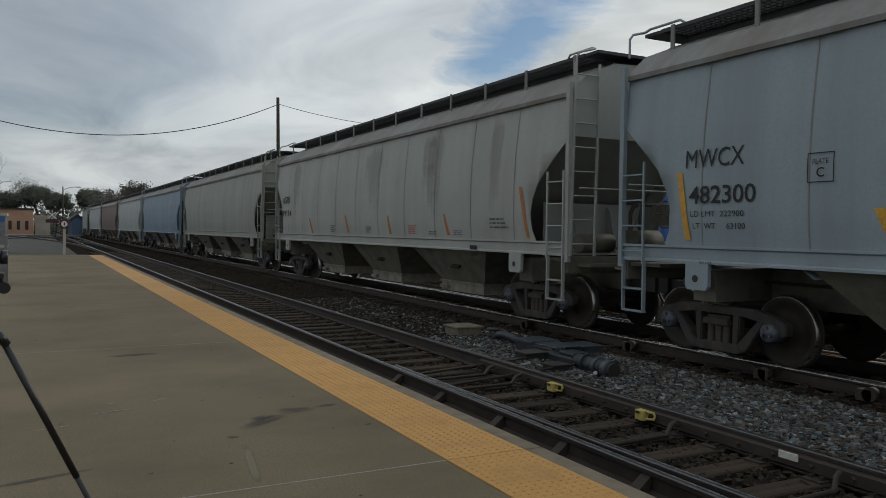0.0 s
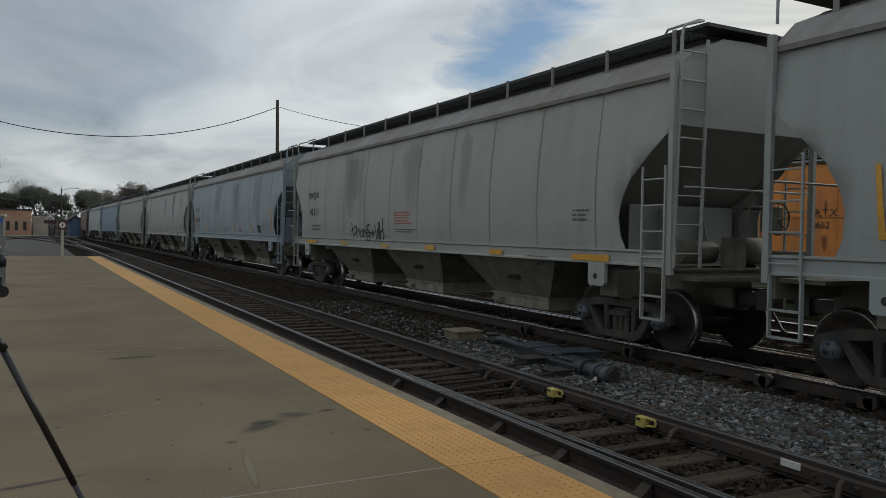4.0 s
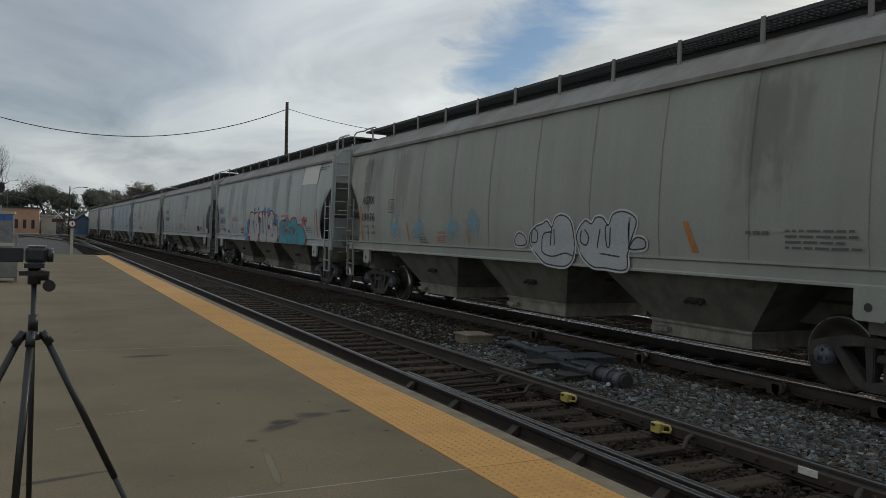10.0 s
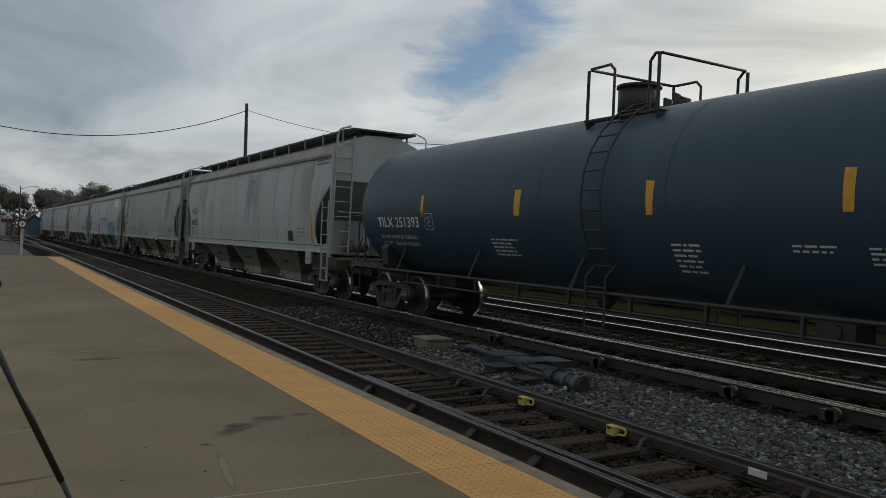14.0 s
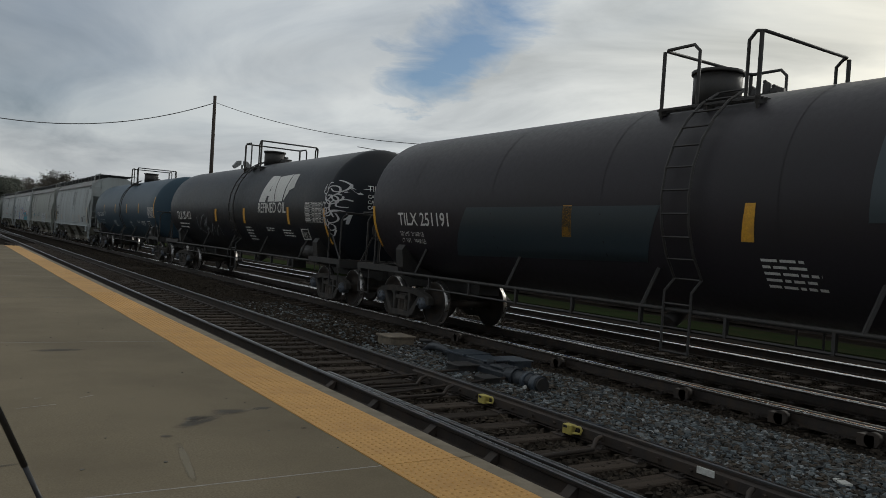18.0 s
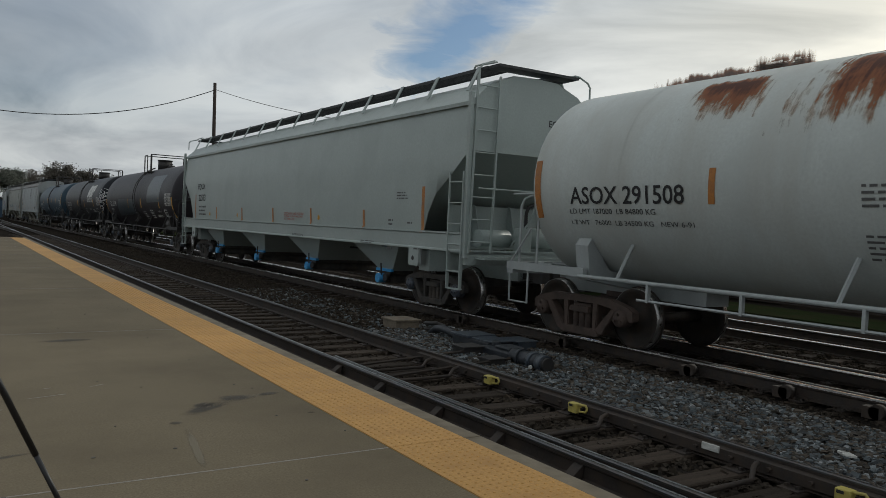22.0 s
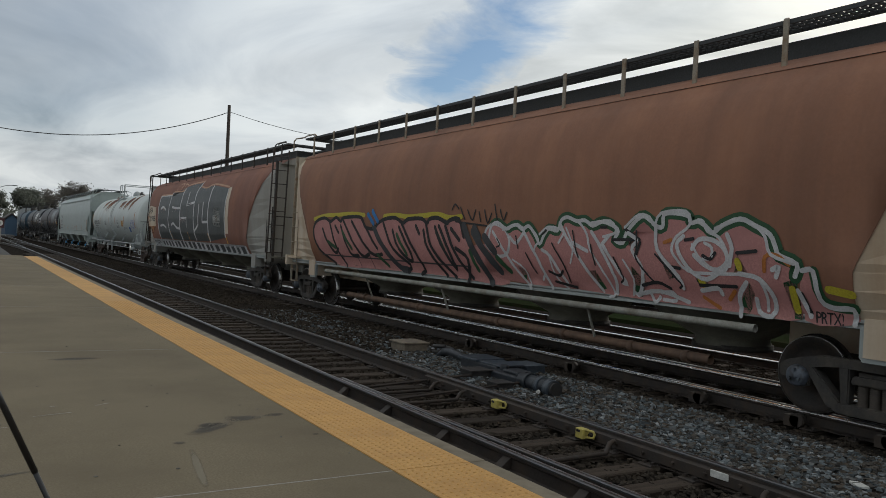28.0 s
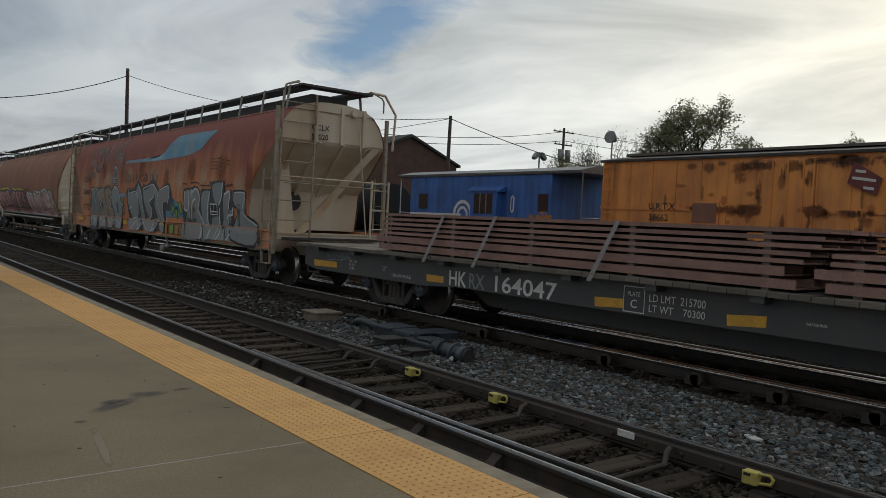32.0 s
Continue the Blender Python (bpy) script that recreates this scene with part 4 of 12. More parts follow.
        pipe(bm, [(-1.42, y1, 1.15), (-1.42, y1, 2.2), (-1.42, y1 + e * 0.08, 2.32), (-1.42, y0, 2.32), (1.42, y0, 2.32), (1.42, y1 + e * 0.08, 2.32), (1.42, y1, 2.2), (1.42, y1, 1.15)], 0.022, 6)
        for x in (-1.42, 1.42):
            rod(bm, (x, y0, 1.18), (x, y0 - e * 0.5, 1.75), 0.02, 5)
        part("end_rail", bm, rail_mat, car)
        for s in (-1, 1):
            bm = bmesh.new()
            pipe(bm, [(s * 1.44, e * (H - 0.08), 1.1), (s * 1.44, e * (H - 0.08), 0.52), (s * 1.44, e * (H - 0.56), 0.52), (s * 1.44, e * (H - 0.56), 1.1)], 0.02, 5)
            part("sill_step", bm, rail_mat, car)
        bm = bmesh.new()                                 # bent hand rail across the end platform
        pipe(bm, [(-1.36, e * (H - 0.22), 1.10), (-1.36, e * (H - 0.22), 2.12), (-1.30, e * (H - 0.22), 2.24), (-1.16, e * (H - 0.22), 2.30), (1.16, e * (H - 0.22), 2.30), (1.30, e * (H - 0.22), 2.24), (1.36, e * (H - 0.22), 2.12), (1.36, e * (H - 0.22), 1.10)], 0.024, 8)
        part("end_rail", bm, rail_mat, car)
        add_coupler(car, e * (H - 0.02), e)
        add_truck(car, e * (H - 1.45))
    bm = bmesh.new()
    rod(bm, (-1.0, -H + 3.1, 1.28), (-1.0, -H + 2.1, 1.28), 0.20, 14)
    part("brake_reservoir", bm, rail_mat, car)
    bm = bmesh.new()
    rod(bm, (-0.2, 0.6, 0.75), (0.1, 0.6, zc - R), 0.12, 10)
    part("outlet_valve", bm, frame, car)
    bm = bmesh.new()
    box(bm, -0.9, -0.5, -4.4, -3.9, 0.75, 1.02)
    rod(bm, (-0.95, -4.15, 0.86), (-0.9, -4.15, 0.86), 0.10, 12)
    part("brake_cylinder", bm, rail_mat, car)
    bm = bmesh.new()
    e = -1
    rows = [[(-0.35 + (0.27 + 0.018 * math.cos(q)) * math.cos(2 * math.pi * i / 20), e * (H + 0.02) + 0.018 * math.sin(q), 1.95 + (0.27 + 0.018 * math.cos(q)) * math.sin(2 * math.pi * i / 20)) for q in (0, 1.57, 3.14, 4.71)] for i in range(21)]
    sheet(bm, rows, True, close=True)
    for k in range(3):
        a = k * math.pi / 3
        rod(bm, (-0.35 - 0.27 * math.cos(a), e * (H + 0.02), 1.95 - 0.27 * math.sin(a)), (-0.35 + 0.27 * math.cos(a), e * (H + 0.02), 1.95 + 0.27 * math.sin(a)), 0.011, 5)
    box(bm, -0.5, -0.2, e * (H - 0.02), e * (H - 0.16), 1.72, 2.15)
    rod(bm, (-0.35, e * (H - 0.1), 1.15), (-0.35, e * (H - 0.1), 1.8), 0.035, 6)
    part("brake_wheel", bm, frame, car)
    return car


def repaint(car, swaps):
    """Other paints on a copied car: the meshes stay shared, the slots belong to the object."""
    for o in car.children_recursive:
        if o.type == "MESH" and o.material_slots and o.material_slots[0].material:
            name = o.material_slots[0].material.name
            if name in swaps:
                o.material_slots[0].link = "OBJECT"
                o.material_slots[0].material = swaps[name]
    return car

# ---- the train: front and rear corner of each car, in metres along the line at the clip's start ----
def shift(t):
    return 9.0005 * t - 0.00534 * t * t - 0.0000852 * t ** 3


def line_x(y):
    """The line bears a little left, then curves away to the right far off."""
    x = TRACK_X - 9e-5 * max(0, min(y, 128) - 20) ** 2
    if y > 128:
        x += -9e-5 * 2 * 108 * (y - 128) + (y - 128) ** 2 / 420
    return x


CARS = []


def place(car, front, rear):
    CARS.append((car, (front + rear) / 2))
    return car


TANK_R, TANK_Z, TANK_LZ = 1.55, 2.50, 2.485
M["cap_blue"] = material("bright blue plastic", (0.05, 0.30, 0.62), 0.45, bump=0)
hopper = make_hopper(T1, "grey_a", roof_paint="roof_dirt_shade")
place(hopper, 28.31, 10.55)
P = {n: M[n] for n in M}


def hopper_like(paint, front, rear, label):
    c = copy_thing(hopper, Matrix())
    repaint(c, {M["grey_a"].name: M[paint]})
    tagged(c, label)
    return place(c, front, rear)


tagged(hopper, "weathered light grey covered hopper car with orange reflectors")
car_b = hopper_like("grey_b", 9.18, -8.57, "blue-grey covered hopper car with black reporting marks")
car_c = hopper_like("grey_c", -9.78, -27.9, "warm grey covered hopper car with yellow sill reflectors")
car_d = hopper_like("grey_d", -29.35, -47.1, "plain grey covered hopper car with streaked sides")
car_e = hopper_like("grey_e", -48.5, -66.29, "pale grey covered hopper car with pink and teal graffiti")
car_f = hopper_like("grey_f", -67.66, -85.67, "beige-grey covered hopper car with dirty seams")
car_g = hopper_like("grey_g", -87.04, -104.88, "whitish covered hopper car streaked with brown dirt")
front = 49.25
for i, paint in enumerate(("grey_f", "blue_lead", "grey_e", "brown_lead", "grey_g", "grey_d", "blue_lead", "grey_a", "grey_b")):
    hopper_like(paint, front + 17.76 + i * 19.15 - 18.9, front + i * 19.15 - 18.9, "covered hopper car far along the train")

tank_h = place(make_tank(17.4, TANK_R, TANK_Z, "tank_blue", label="blue-black tank car with yellow reflector strips"), -106.3, -123.7)
tank_i = place(repaint(copy_thing(tank_h, Matrix()), {M["tank_blue"].name: M["tank_black"]}), -125.3, -142.7)
tagged(tank_i, "black tank car with large white lettering and scribbled graffiti")
tank_j = place(repaint(copy_thing(tank_h, Matrix()), {M["tank_blue"].name: M["tank_maroon"]}), -143.7, -161.1)
tagged(tank_j, "maroon-faded black tank car with teal repaint patches")

TK = dict(T1, L=20.5, sill=(1.25, 1.62), sill_x=1.52, seams=10, seam=0.004, cut=[(1.62, 1.50), (2.0, 1.32), (2.35, 1.08), (2.75, 0.50), (3.12, 0.02), (4.0, 0.0)], slope_top=3.14, bay_kind="tube",
          bays=((6.3, 1.2), (2.0, 1.2), (-2.2, 1.2), (-6.42, 1.2)), bay_z=0.66, truck=8.5, posts=14, lean=0.24, post_base=4.32, coaming=-0.16,
          profile=[(1.62, 1.50), (2.0, 1.52), (3.0, 1.52), (3.8, 1.45), (4.0, 1.40)])
car_k = place(make_hopper(TK, "grey_k", under="grey_k"), -162.25, -182.75)
tagged(car_k, "clean pale green-grey covered hopper car with blue outlet caps")
tank_l = place(make_tank(18.3, TANK_R, TANK_LZ, "tank_white", frame="grey_e", rail_mat="grey_e", label="white tank car with rust runs down its top", gy=0.185, ly=-0.22, dome_y=0.65, low_dome=True), -184.0, -202.3)
repaint(tank_l, {M["truck"].name: M["truck_rust"], M["bearing"].name: M["truck_rust"], M["spring"].name: M["truck_rust"]})
TM = dict(T1, L=19.1, ruled=True, wedge=True, open_end=True, sill=(1.10, 1.20), sill_x=1.27, seams=8, seam=0.006,
          profile=[(1.14, 1.26), (1.30, 1.35), (1.5, 1.45), (1.8, 1.53), (2.4, 1.58), (3.0, 1.56), (3.5, 1.46), (3.85, 1.30), (4.12, 1.08)],
          roof=[(1.08, 4.12), (0.9, 4.24), (0.62, 4.36), (0.5, 4.40), (0.35, 4.42), (0.2, 4.43), (0.0, 4.43)],
          cut=[(1.14, 1.95), (1.30, 1.97), (1.7, 1.95), (2.4, 1.58), (3.0, 1.15), (3.5, 0.78), (3.9, 0.45), (4.12, 0.25)], slope_top=4.12,
          bays=((5.0, 1.35), (1.7, 1.35), (-1.7, 1.35), (-5.0, 1.35)), bay_kind="round", bay_z=0.68, truck=7.85, trucks=(8.6, -7.65), posts=14, post_base=4.1, walk_x=0.92, coaming=-0.15, post_paint="grab_dark")
car_m = place(make_hopper(TM, "rust_dark", end_paint="end_grey", sill_paint="grey_d", grab_paint="grab_dark"), -203.24, -222.51)
tagged(car_m, "maroon round-sided hopper car with black and white graffiti")
car_n = place(repaint(copy_thing(car_m, Matrix()), {M["rust_dark"].name: M["rust_body"], M["grab_dark"].name: M["grab_tan"], M["end_grey"].name: M["tan_end"]}), -224.31, -243.14)
M["placard_bright"] = material("bright red paint", (0.55, 0.03, 0.04), 0.5, bump=0)
M["rust_pipe"] = material("rusty pipe", (0.14, 0.085, 0.055), 0.8, spots=(0.08, 0.05, 0.035), spot_scale=5)
M["pale_pipe"] = material("weathered pale pipe", (0.27, 0.27, 0.24), 0.7, spots=(0.17, 0.15, 0.12), spot_scale=4)
for s_ in (-1,):
    bm = bmesh.new()
    pipe(bm, [(-1.18, 5.6, 0.45), (-1.18, -5.6, 0.47)], 0.065, 10)
    for y in (4.6, 2.0, -0.9, -2.7, -4.2, -5.2):
        rod(bm, (-1.18, y - 0.05, 0.46), (-1.18, y + 0.05, 0.46), 0.08, 10)
    part("unloading_pipe", bm, "rust_pipe", car_n, "rusty unloading pipe along the foot")
    bm = bmesh.new()
    pipe(bm, [(-1.40, 6.6, 0.98), (-1.40, -6.4, 0.97)], 0.05, 8)
    part("conduit", bm, "pale_pipe", car_n, "pale grey conduit under the side")
    for y in (4.2, 0.8, -3.45):
        bm = bmesh.new()
        rod(bm, (-1.20, y, 0.46), (-1.40, y, 0.97), 0.022, 6)
        part("pipe_hanger", bm, "pale_pipe", car_n)
bm = bmesh.new()                                         # tall ladder cage ahead of the maroon car's front
ladder(bm, (-1.36, 10.0, 1.12), (-1.24, 9.98, 4.70), (0, -0.46, 0), 8, 0.014, 0.03)
part("front_ladder", bm, "grab_dark", car_m)
bm = bmesh.new()
box(bm, -1.28, 0.3, 9.5, 10.02, 4.68, 4.73)
part("front_platform", bm, "grating", car_m)
bm = bmesh.new()
box(bm, -1.38, -0.28, -9.60, -9.58, 3.22, 3.40)
sign = part("end_plate", bm, "white_tag", car_n, "white plate with a red mark")
bm = bmesh.new()
box(bm, -1.34, -1.02, -9.606, -9.60, 3.26, 3.36)
part("red_mark", bm, "placard_bright", sign)
tagged(car_n, "rust-red round-sided hopper car with pink graffiti along its foot")
TO = dict(T1, L=18.98, ruled=True, sill=(0.90, 1.34), sill_x=1.52, pads=False, seams=9, seam=0.006,
          profile=[(1.34, 1.50), (1.6, 1.53), (1.9, 1.56), (2.5, 1.58), (3.2, 1.54), (3.7, 1.44), (4.0, 1.30), (4.2, 1.12)],
          roof=[(1.12, 4.2), (0.9, 4.30), (0.62, 4.38), (0.5, 4.40), (0.35, 4.42), (0.2, 4.43), (0.0, 4.43)],
          cut=[(1.34, 1.30), (2.3, 1.28), (2.9, 0.66), (3.42, 0.06), (3.5, 0.01), (4.2, 0.01)], slope_top=4.2, open_end=True, ladder_w=0.86,
          bays=((5.0, 1.3), (1.7, 1.3), (-1.7, 1.3), (-5.0, 1.3)), bay_kind="round", bay_z=0.8, truck=7.88, trucks=(8.2, -7.95), posts=14, post_base=4.02, walk_x=0.95, coaming=-0.15, post_paint="pale_pipe", lean=0.10)
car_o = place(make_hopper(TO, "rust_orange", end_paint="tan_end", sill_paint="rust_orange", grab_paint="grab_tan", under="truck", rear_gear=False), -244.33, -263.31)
tagged(car_o, "orange-rust hopper car with blue swoosh and grey block graffiti")


def dress_open_end(car, H):
    """Ribs, braces and hand rails on the rear end of the orange car."""
    for x in (-0.50, 0.20, 0.82):
        bm = bmesh.new()
        box(bm, x - 0.04, x + 0.04, -H - 0.04, -H + 0.05, 3.45, 4.35)
        part("end_rib", bm, "tan_end", car)
    for x in (-0.95, -0.35, 0.30, 0.95):
        bm = bmesh.new()
        prism(bm, [(-H + 0.02, 3.46), (-H + 0.10, 3.50), (-H + 1.34, 2.26), (-H + 1.22, 2.20)], "x", x - 0.04, x + 0.04)
        part("slope_rib", bm, "tan_end", car)
    bm = bmesh.new()
    for a, b in (((1.25, -H + 0.05, 3.46), (-0.42, -H + 0.75, 1.27)), ((1.25, -H + 0.11, 3.46), (-0.42, -H + 0.81, 1.27))):
        sheet(bm, [[(a[0] - 0.12, a[1], a[2]), (a[0] + 0.12, a[1], a[2])], [(b[0] - 0.12, b[1], b[2]), (b[0] + 0.12, b[1], b[2])]])
    part("diagonal_brace", bm, "tan_end", car)
    bm = bmesh.new()
    prism(bm, [(-1.05, 3.4), (-0.90, 3.4), (-0.62, 1.27), (-1.30, 1.27)], "y", -H + 0.72, -H + 0.66)
    part("end_post", bm, "tan_end", car)
    bm = bmesh.new()
    rod(bm, (-1.5, -H - 0.02, 2.60), (1.66, -H - 0.02, 2.60), 0.018, 6)
    part("cross_rail", bm, "tan_end", car)
    bm = bmesh.new()
    ladder(bm, (1.12, -H - 0.02, 1.2), (1.12, -H - 0.02, 2.66), (0.5, 0, 0), 3, 0.016, 0.03)
    part("corner_frame", bm, "tan_end", car)
    bm = bmesh.new()
    pipe(bm, [(0.95, -H - 0.05, 4.82), (1.38, -H - 0.05, 4.80), (1.72, -H - 0.05, 4.35), (1.68, -H - 0.02, 3.45)], 0.035, 6)
    part("corner_hand_rail", bm, "tan_end", car)
    bm = bmesh.new()
    rod(bm, (-0.42, -H + 1.25, 2.05), (-0.42, -H + 1.22, 2.05), 0.24, 20)
    part("hole", bm, "black_iron", car)
    bm = bmesh.new()
    rod(bm, (0.52, -H - 0.10, 4.25), (0.52, -H + 0.02, 4.25), 0.10, 10)
    rod(bm, (0.62, -H - 0.06, 4.2), (1.0, -H - 0.02, 1.3), 0.016, 5)
    part("brake_rod", bm, "tan_end", car)


dress_open_end(car_o, 18.98 / 2)
bm = bmesh.new()                                         # rod and handle hung under the orange car
rod(bm, (-1.42, -1.95, 0.9), (-1.42, -2.15, 0.62), 0.035, 6)
box(bm, -1.48, -1.36, -2.3, -2.08, 0.56, 0.64)
rod(bm, (-1.5, -1.75, 0.5), (-1.36, -1.75, 0.5), 0.10, 12)
part("gate_handle", bm, "pale_pipe", car_o)
bm = bmesh.new()
box(bm, -1.50, -1.42, -8.2, 8.2, 0.855, 0.895)
part("sill_flange", bm, "pale_pipe", car_o)


def make_flat(L):
    H = L / 2
    car = thing("flat_car", "black flat car with timber deck carrying bundled steel", "flat car", "freight cars of the train")
    for s in (-1, 1):
        bm = bmesh.new()
        prism(bm, [(-H, 1.10), (-H, 0.66), (-H + 0.5, 0.58), (-H + 4.4, 0.58), (-H + 5.2, 0.64), (H - 5.2, 0.64), (H - 4.4, 0.58), (H - 0.5, 0.58), (H, 0.66), (H, 1.10)], "x", s * 1.24, s * 1.30)
        part("side_sill", bm, "flat_black", car)
        for k in range(14):
            y = -H + 0.8 + k * (L - 1.6) / 13
            bm = bmesh.new()
            box(bm, min(s * 1.30, s * 1.48), max(s * 1.30, s * 1.48), y - 0.09, y + 0.09, 0.98, 1.10)
            part("stake_pocket", bm, "flat_black", car, bevel=0.01)
    bm = bmesh.new()
    box(bm, -1.24, 1.24, -H, H, 0.92, 1.06)
    box(bm, -0.3, 0.3, -H, H, 0.6, 0.92)
    part("underframe", bm, "flat_black", car)
    bm = bmesh.new()
    prism(bm, [(-H + 4.3, 0.62), (-H + 5.0, 0.27), (H - 5.0, 0.27), (H - 4.3, 0.62)], "x", -0.32, 0.32)
    part("centre_sill", bm, "flat_black", car)
    bm0 = bmesh.new()
    box(bm0, -1.52, 1.52, -0.115, 0.115, 1.065, 1.125)
    plank = mesh_of("deck_board", bm0, "dunnage")
    n = int(L / 0.24)
    for k in range(n):
        share("deck_board", plank, car, pose(0, -H + 0.12 + k * L / n, random.uniform(-0.004, 0.004)))
    for e in (-1, 1):
        add_truck(car, e * (H - 3.1))
        add_coupler(car, e * (H - 0.02), e)
        bm = bmesh.new()
        for s in (-1, 1):
            pipe(bm, [(s * 1.27, e * (H - 0.1), 0.9), (s * 1.27, e * (H - 0.1), 0.5), (s * 1.27, e * (H - 0.55), 0.5), (s * 1.27, e * (H - 0.55), 0.9)], 0.02, 5)
        part("sill_step", bm, "flat_black", car)
    return car


flat = place(make_flat(20.0), -264.55, -284.55)


def make_bundle(y0, y1, layers, z0, label, group="steel bundles on the flat car"):
    """Steel channels in layers with timber spacers, chained down."""
    b = thing("steel_bundle", label, "steel load", group)
    z = z0
    for k in range(layers):
        for y in [y0 + 0.35 + i * (y1 - y0 - 0.7) / 4 for i in range(5)]:
            bm = bmesh.new()
            box(bm, -1.32, 1.32, y - 0.045, y + 0.045, z, z + 0.035)
            part("spacer_board", bm, "dunnage", b)
        z += 0.035
        for i in range(6):
            x = -1.34 + i * 0.45
            h = 0.105 if k < 2 else 0.050
            bm = bmesh.new()
            e = random.uniform(-0.05, 0.05) + (-0.06 * k if k > 1 else 0.12 * (k % 2))
            prism(bm, [(x, z), (x + 0.42, z), (x + 0.42, z + h), (x + 0.40, z + h), (x + 0.40, z + 0.02), (x + 0.02, z + 0.02), (x + 0.02, z + h), (x, z + h)], "y", y0 + e, y1 + e * 0.6)
            part("steel_channel", bm, "steel_red", b)
        z += 0.105 if k < 2 else 0.050
    return b, z


load_a, top_a = make_bundle(-1.05, 7.05, 7, 1.125, "bundle of red-brown steel channels on timber spacers")
load_b, top_b = make_bundle(-9.4, -1.35, 4, 1.125, "lower bundle of red-brown steel channels on timber spacers")
for y in (5.05, 3.75, 1.35):
    bm = bmesh.new()
    sheet(bm, [[(-1.36, y - 0.03, top_a + 0.012), (-1.36, y + 0.05, top_a + 0.012)], [(-1.54, y + 0.27, 1.02), (-1.54, y + 0.35, 1.02)]])
    sheet(bm, [[(-1.36, y - 0.03, top_a + 0.012), (-1.36, y + 0.05, top_a + 0.012)], [(1.36, y - 0.03, top_a + 0.012), (1.36, y + 0.05, top_a + 0.012)]])
    part("tie_strap", bm, "strap", load_a)
for load in (load_a, load_b):
    CARS.append((load, -274.55))


def motions():
    times = [0.5 * i for i in range(65)]
    for car, mid in CARS:
        rows = []
        for t in times:
            y = mid + shift(t)
            dx = (line_x(y + 4) - line_x(y - 4)) / 8
            rows.append((t, pose(line_x(y), y, RAIL_Z, 0, 0, -math.degrees(math.atan(dx)))))
        walk(car, rows)
    # wheels roll with the way that the train has gone
    turn = math.radians(78) * 0.46
    total = shift(32.0)
    steps = [0.0]
    while shift(steps[-1]) + turn < total:
        t = steps[-1]
        steps.append(t + turn / (9.0005 - 0.01068 * t - 0.0002556 * t * t))
    steps.append(32.0)
    for car, mid in CARS:
        for o in car.children:
            if o.name.startswith("wheelset"):
                at = o.matrix_basis.translation.copy()
                walk(o, [(t, Matrix.Translation(at) @ Matrix.Rotation(-shift(t) / 0.46, 4, "X")) for t in steps])

# ---- lettering and markings that follow the cars' sides ----
M["graf_blue"] = material("blue spray paint", (0.02, 0.16, 0.42), 0.6, bump=0)
M["stencil_blue"] = material("blue-grey number patch", (0.215, 0.255, 0.315), 0.6, spots=(0.235, 0.275, 0.33), spot_scale=3, bump=0)
M["graf_red"] = material("red spray paint", (0.40, 0.035, 0.035), 0.6, spots=(0.30, 0.03, 0.03), bump=0)
M["graf_teal"] = material("teal spray fill", (0.02, 0.24, 0.31), 0.6, spots=(0.025, 0.27, 0.34), spot_scale=2, bump=0)
M["graf_pink"] = material("dusty pink spray fill", (0.46, 0.215, 0.20), 0.65, spots=(0.39, 0.18, 0.17), spot_scale=2, bump=0)
M["graf_white"] = material("white spray line", (0.55, 0.55, 0.56), 0.6, spots=(0.45, 0.45, 0.46), spot_scale=4, bump=0)
M["graf_green"] = material("dark green spray", (0.02, 0.075, 0.03), 0.6, bump=0)
M["graf_lime"] = material("lime spray fill", (0.20, 0.30, 0.05), 0.6, bump=0)
M["graf_yellow"] = material("yellow spray line", (0.45, 0.38, 0.03), 0.6, bump=0)
M["graf_orange"] = material("orange spray fill", (0.42, 0.15, 0.03), 0.6, bump=0)
M["graf_steel"] = material("steel grey spray fill", (0.145, 0.170, 0.185), 0.6, spots=(0.19, 0.20, 0.205), spot_scale=1.6, streak=(0.20, 0.115, 0.06), streak_amount=0.34, streak_scale=(3, 3, 0.3), bump=0)
M["graf_silver"] = material("silver grey spray fill", (0.19, 0.225, 0.245), 0.55, streak=(0.26, 0.18, 0.12), streak_amount=0.33, streak_scale=(3, 3, 0.5), spots=(0.225, 0.235, 0.245), spot_scale=1.6, bump=0)
M["graf_rusty"] = material("rust-stained grey spray fill", (0.25, 0.20, 0.15), 0.65, spots=(0.17, 0.185, 0.19), spot_scale=1.8, streak=(0.27, 0.13, 0.055), streak_amount=0.40, streak_scale=(4, 4, 0.35), bump=0)
M["graf_panel"] = material("worn black spray panel", (0.026, 0.034, 0.036), 0.5, spots=(0.042, 0.050, 0.052), spot_scale=1.2, streak=(0.06, 0.05, 0.045), streak_amount=0.3, streak_scale=(2, 3, 0.3), bump=0.05)
M["graf_dark"] = material("charcoal spray outline", (0.040, 0.043, 0.048), 0.6, bump=0)
M["ghost_blue"] = material("faded light blue paint", (0.24, 0.33, 0.40), 0.7, spots=(0.31, 0.33, 0.33), spot_scale=5, bump=0)
M["ghost_white"] = material("faded white paint", (0.22, 0.23, 0.24), 0.7, bump=0)
M["ghost_grey"] = material("faded grey buff-out paint", (0.25, 0.205, 0.195), 0.75, spots=(0.22, 0.12, 0.08), spot_scale=2.2, bump=0)
M["ghost_grey"].node_tree.nodes["Principled BSDF"].inputs["Alpha"].default_value = 0.55   # thin, old spray
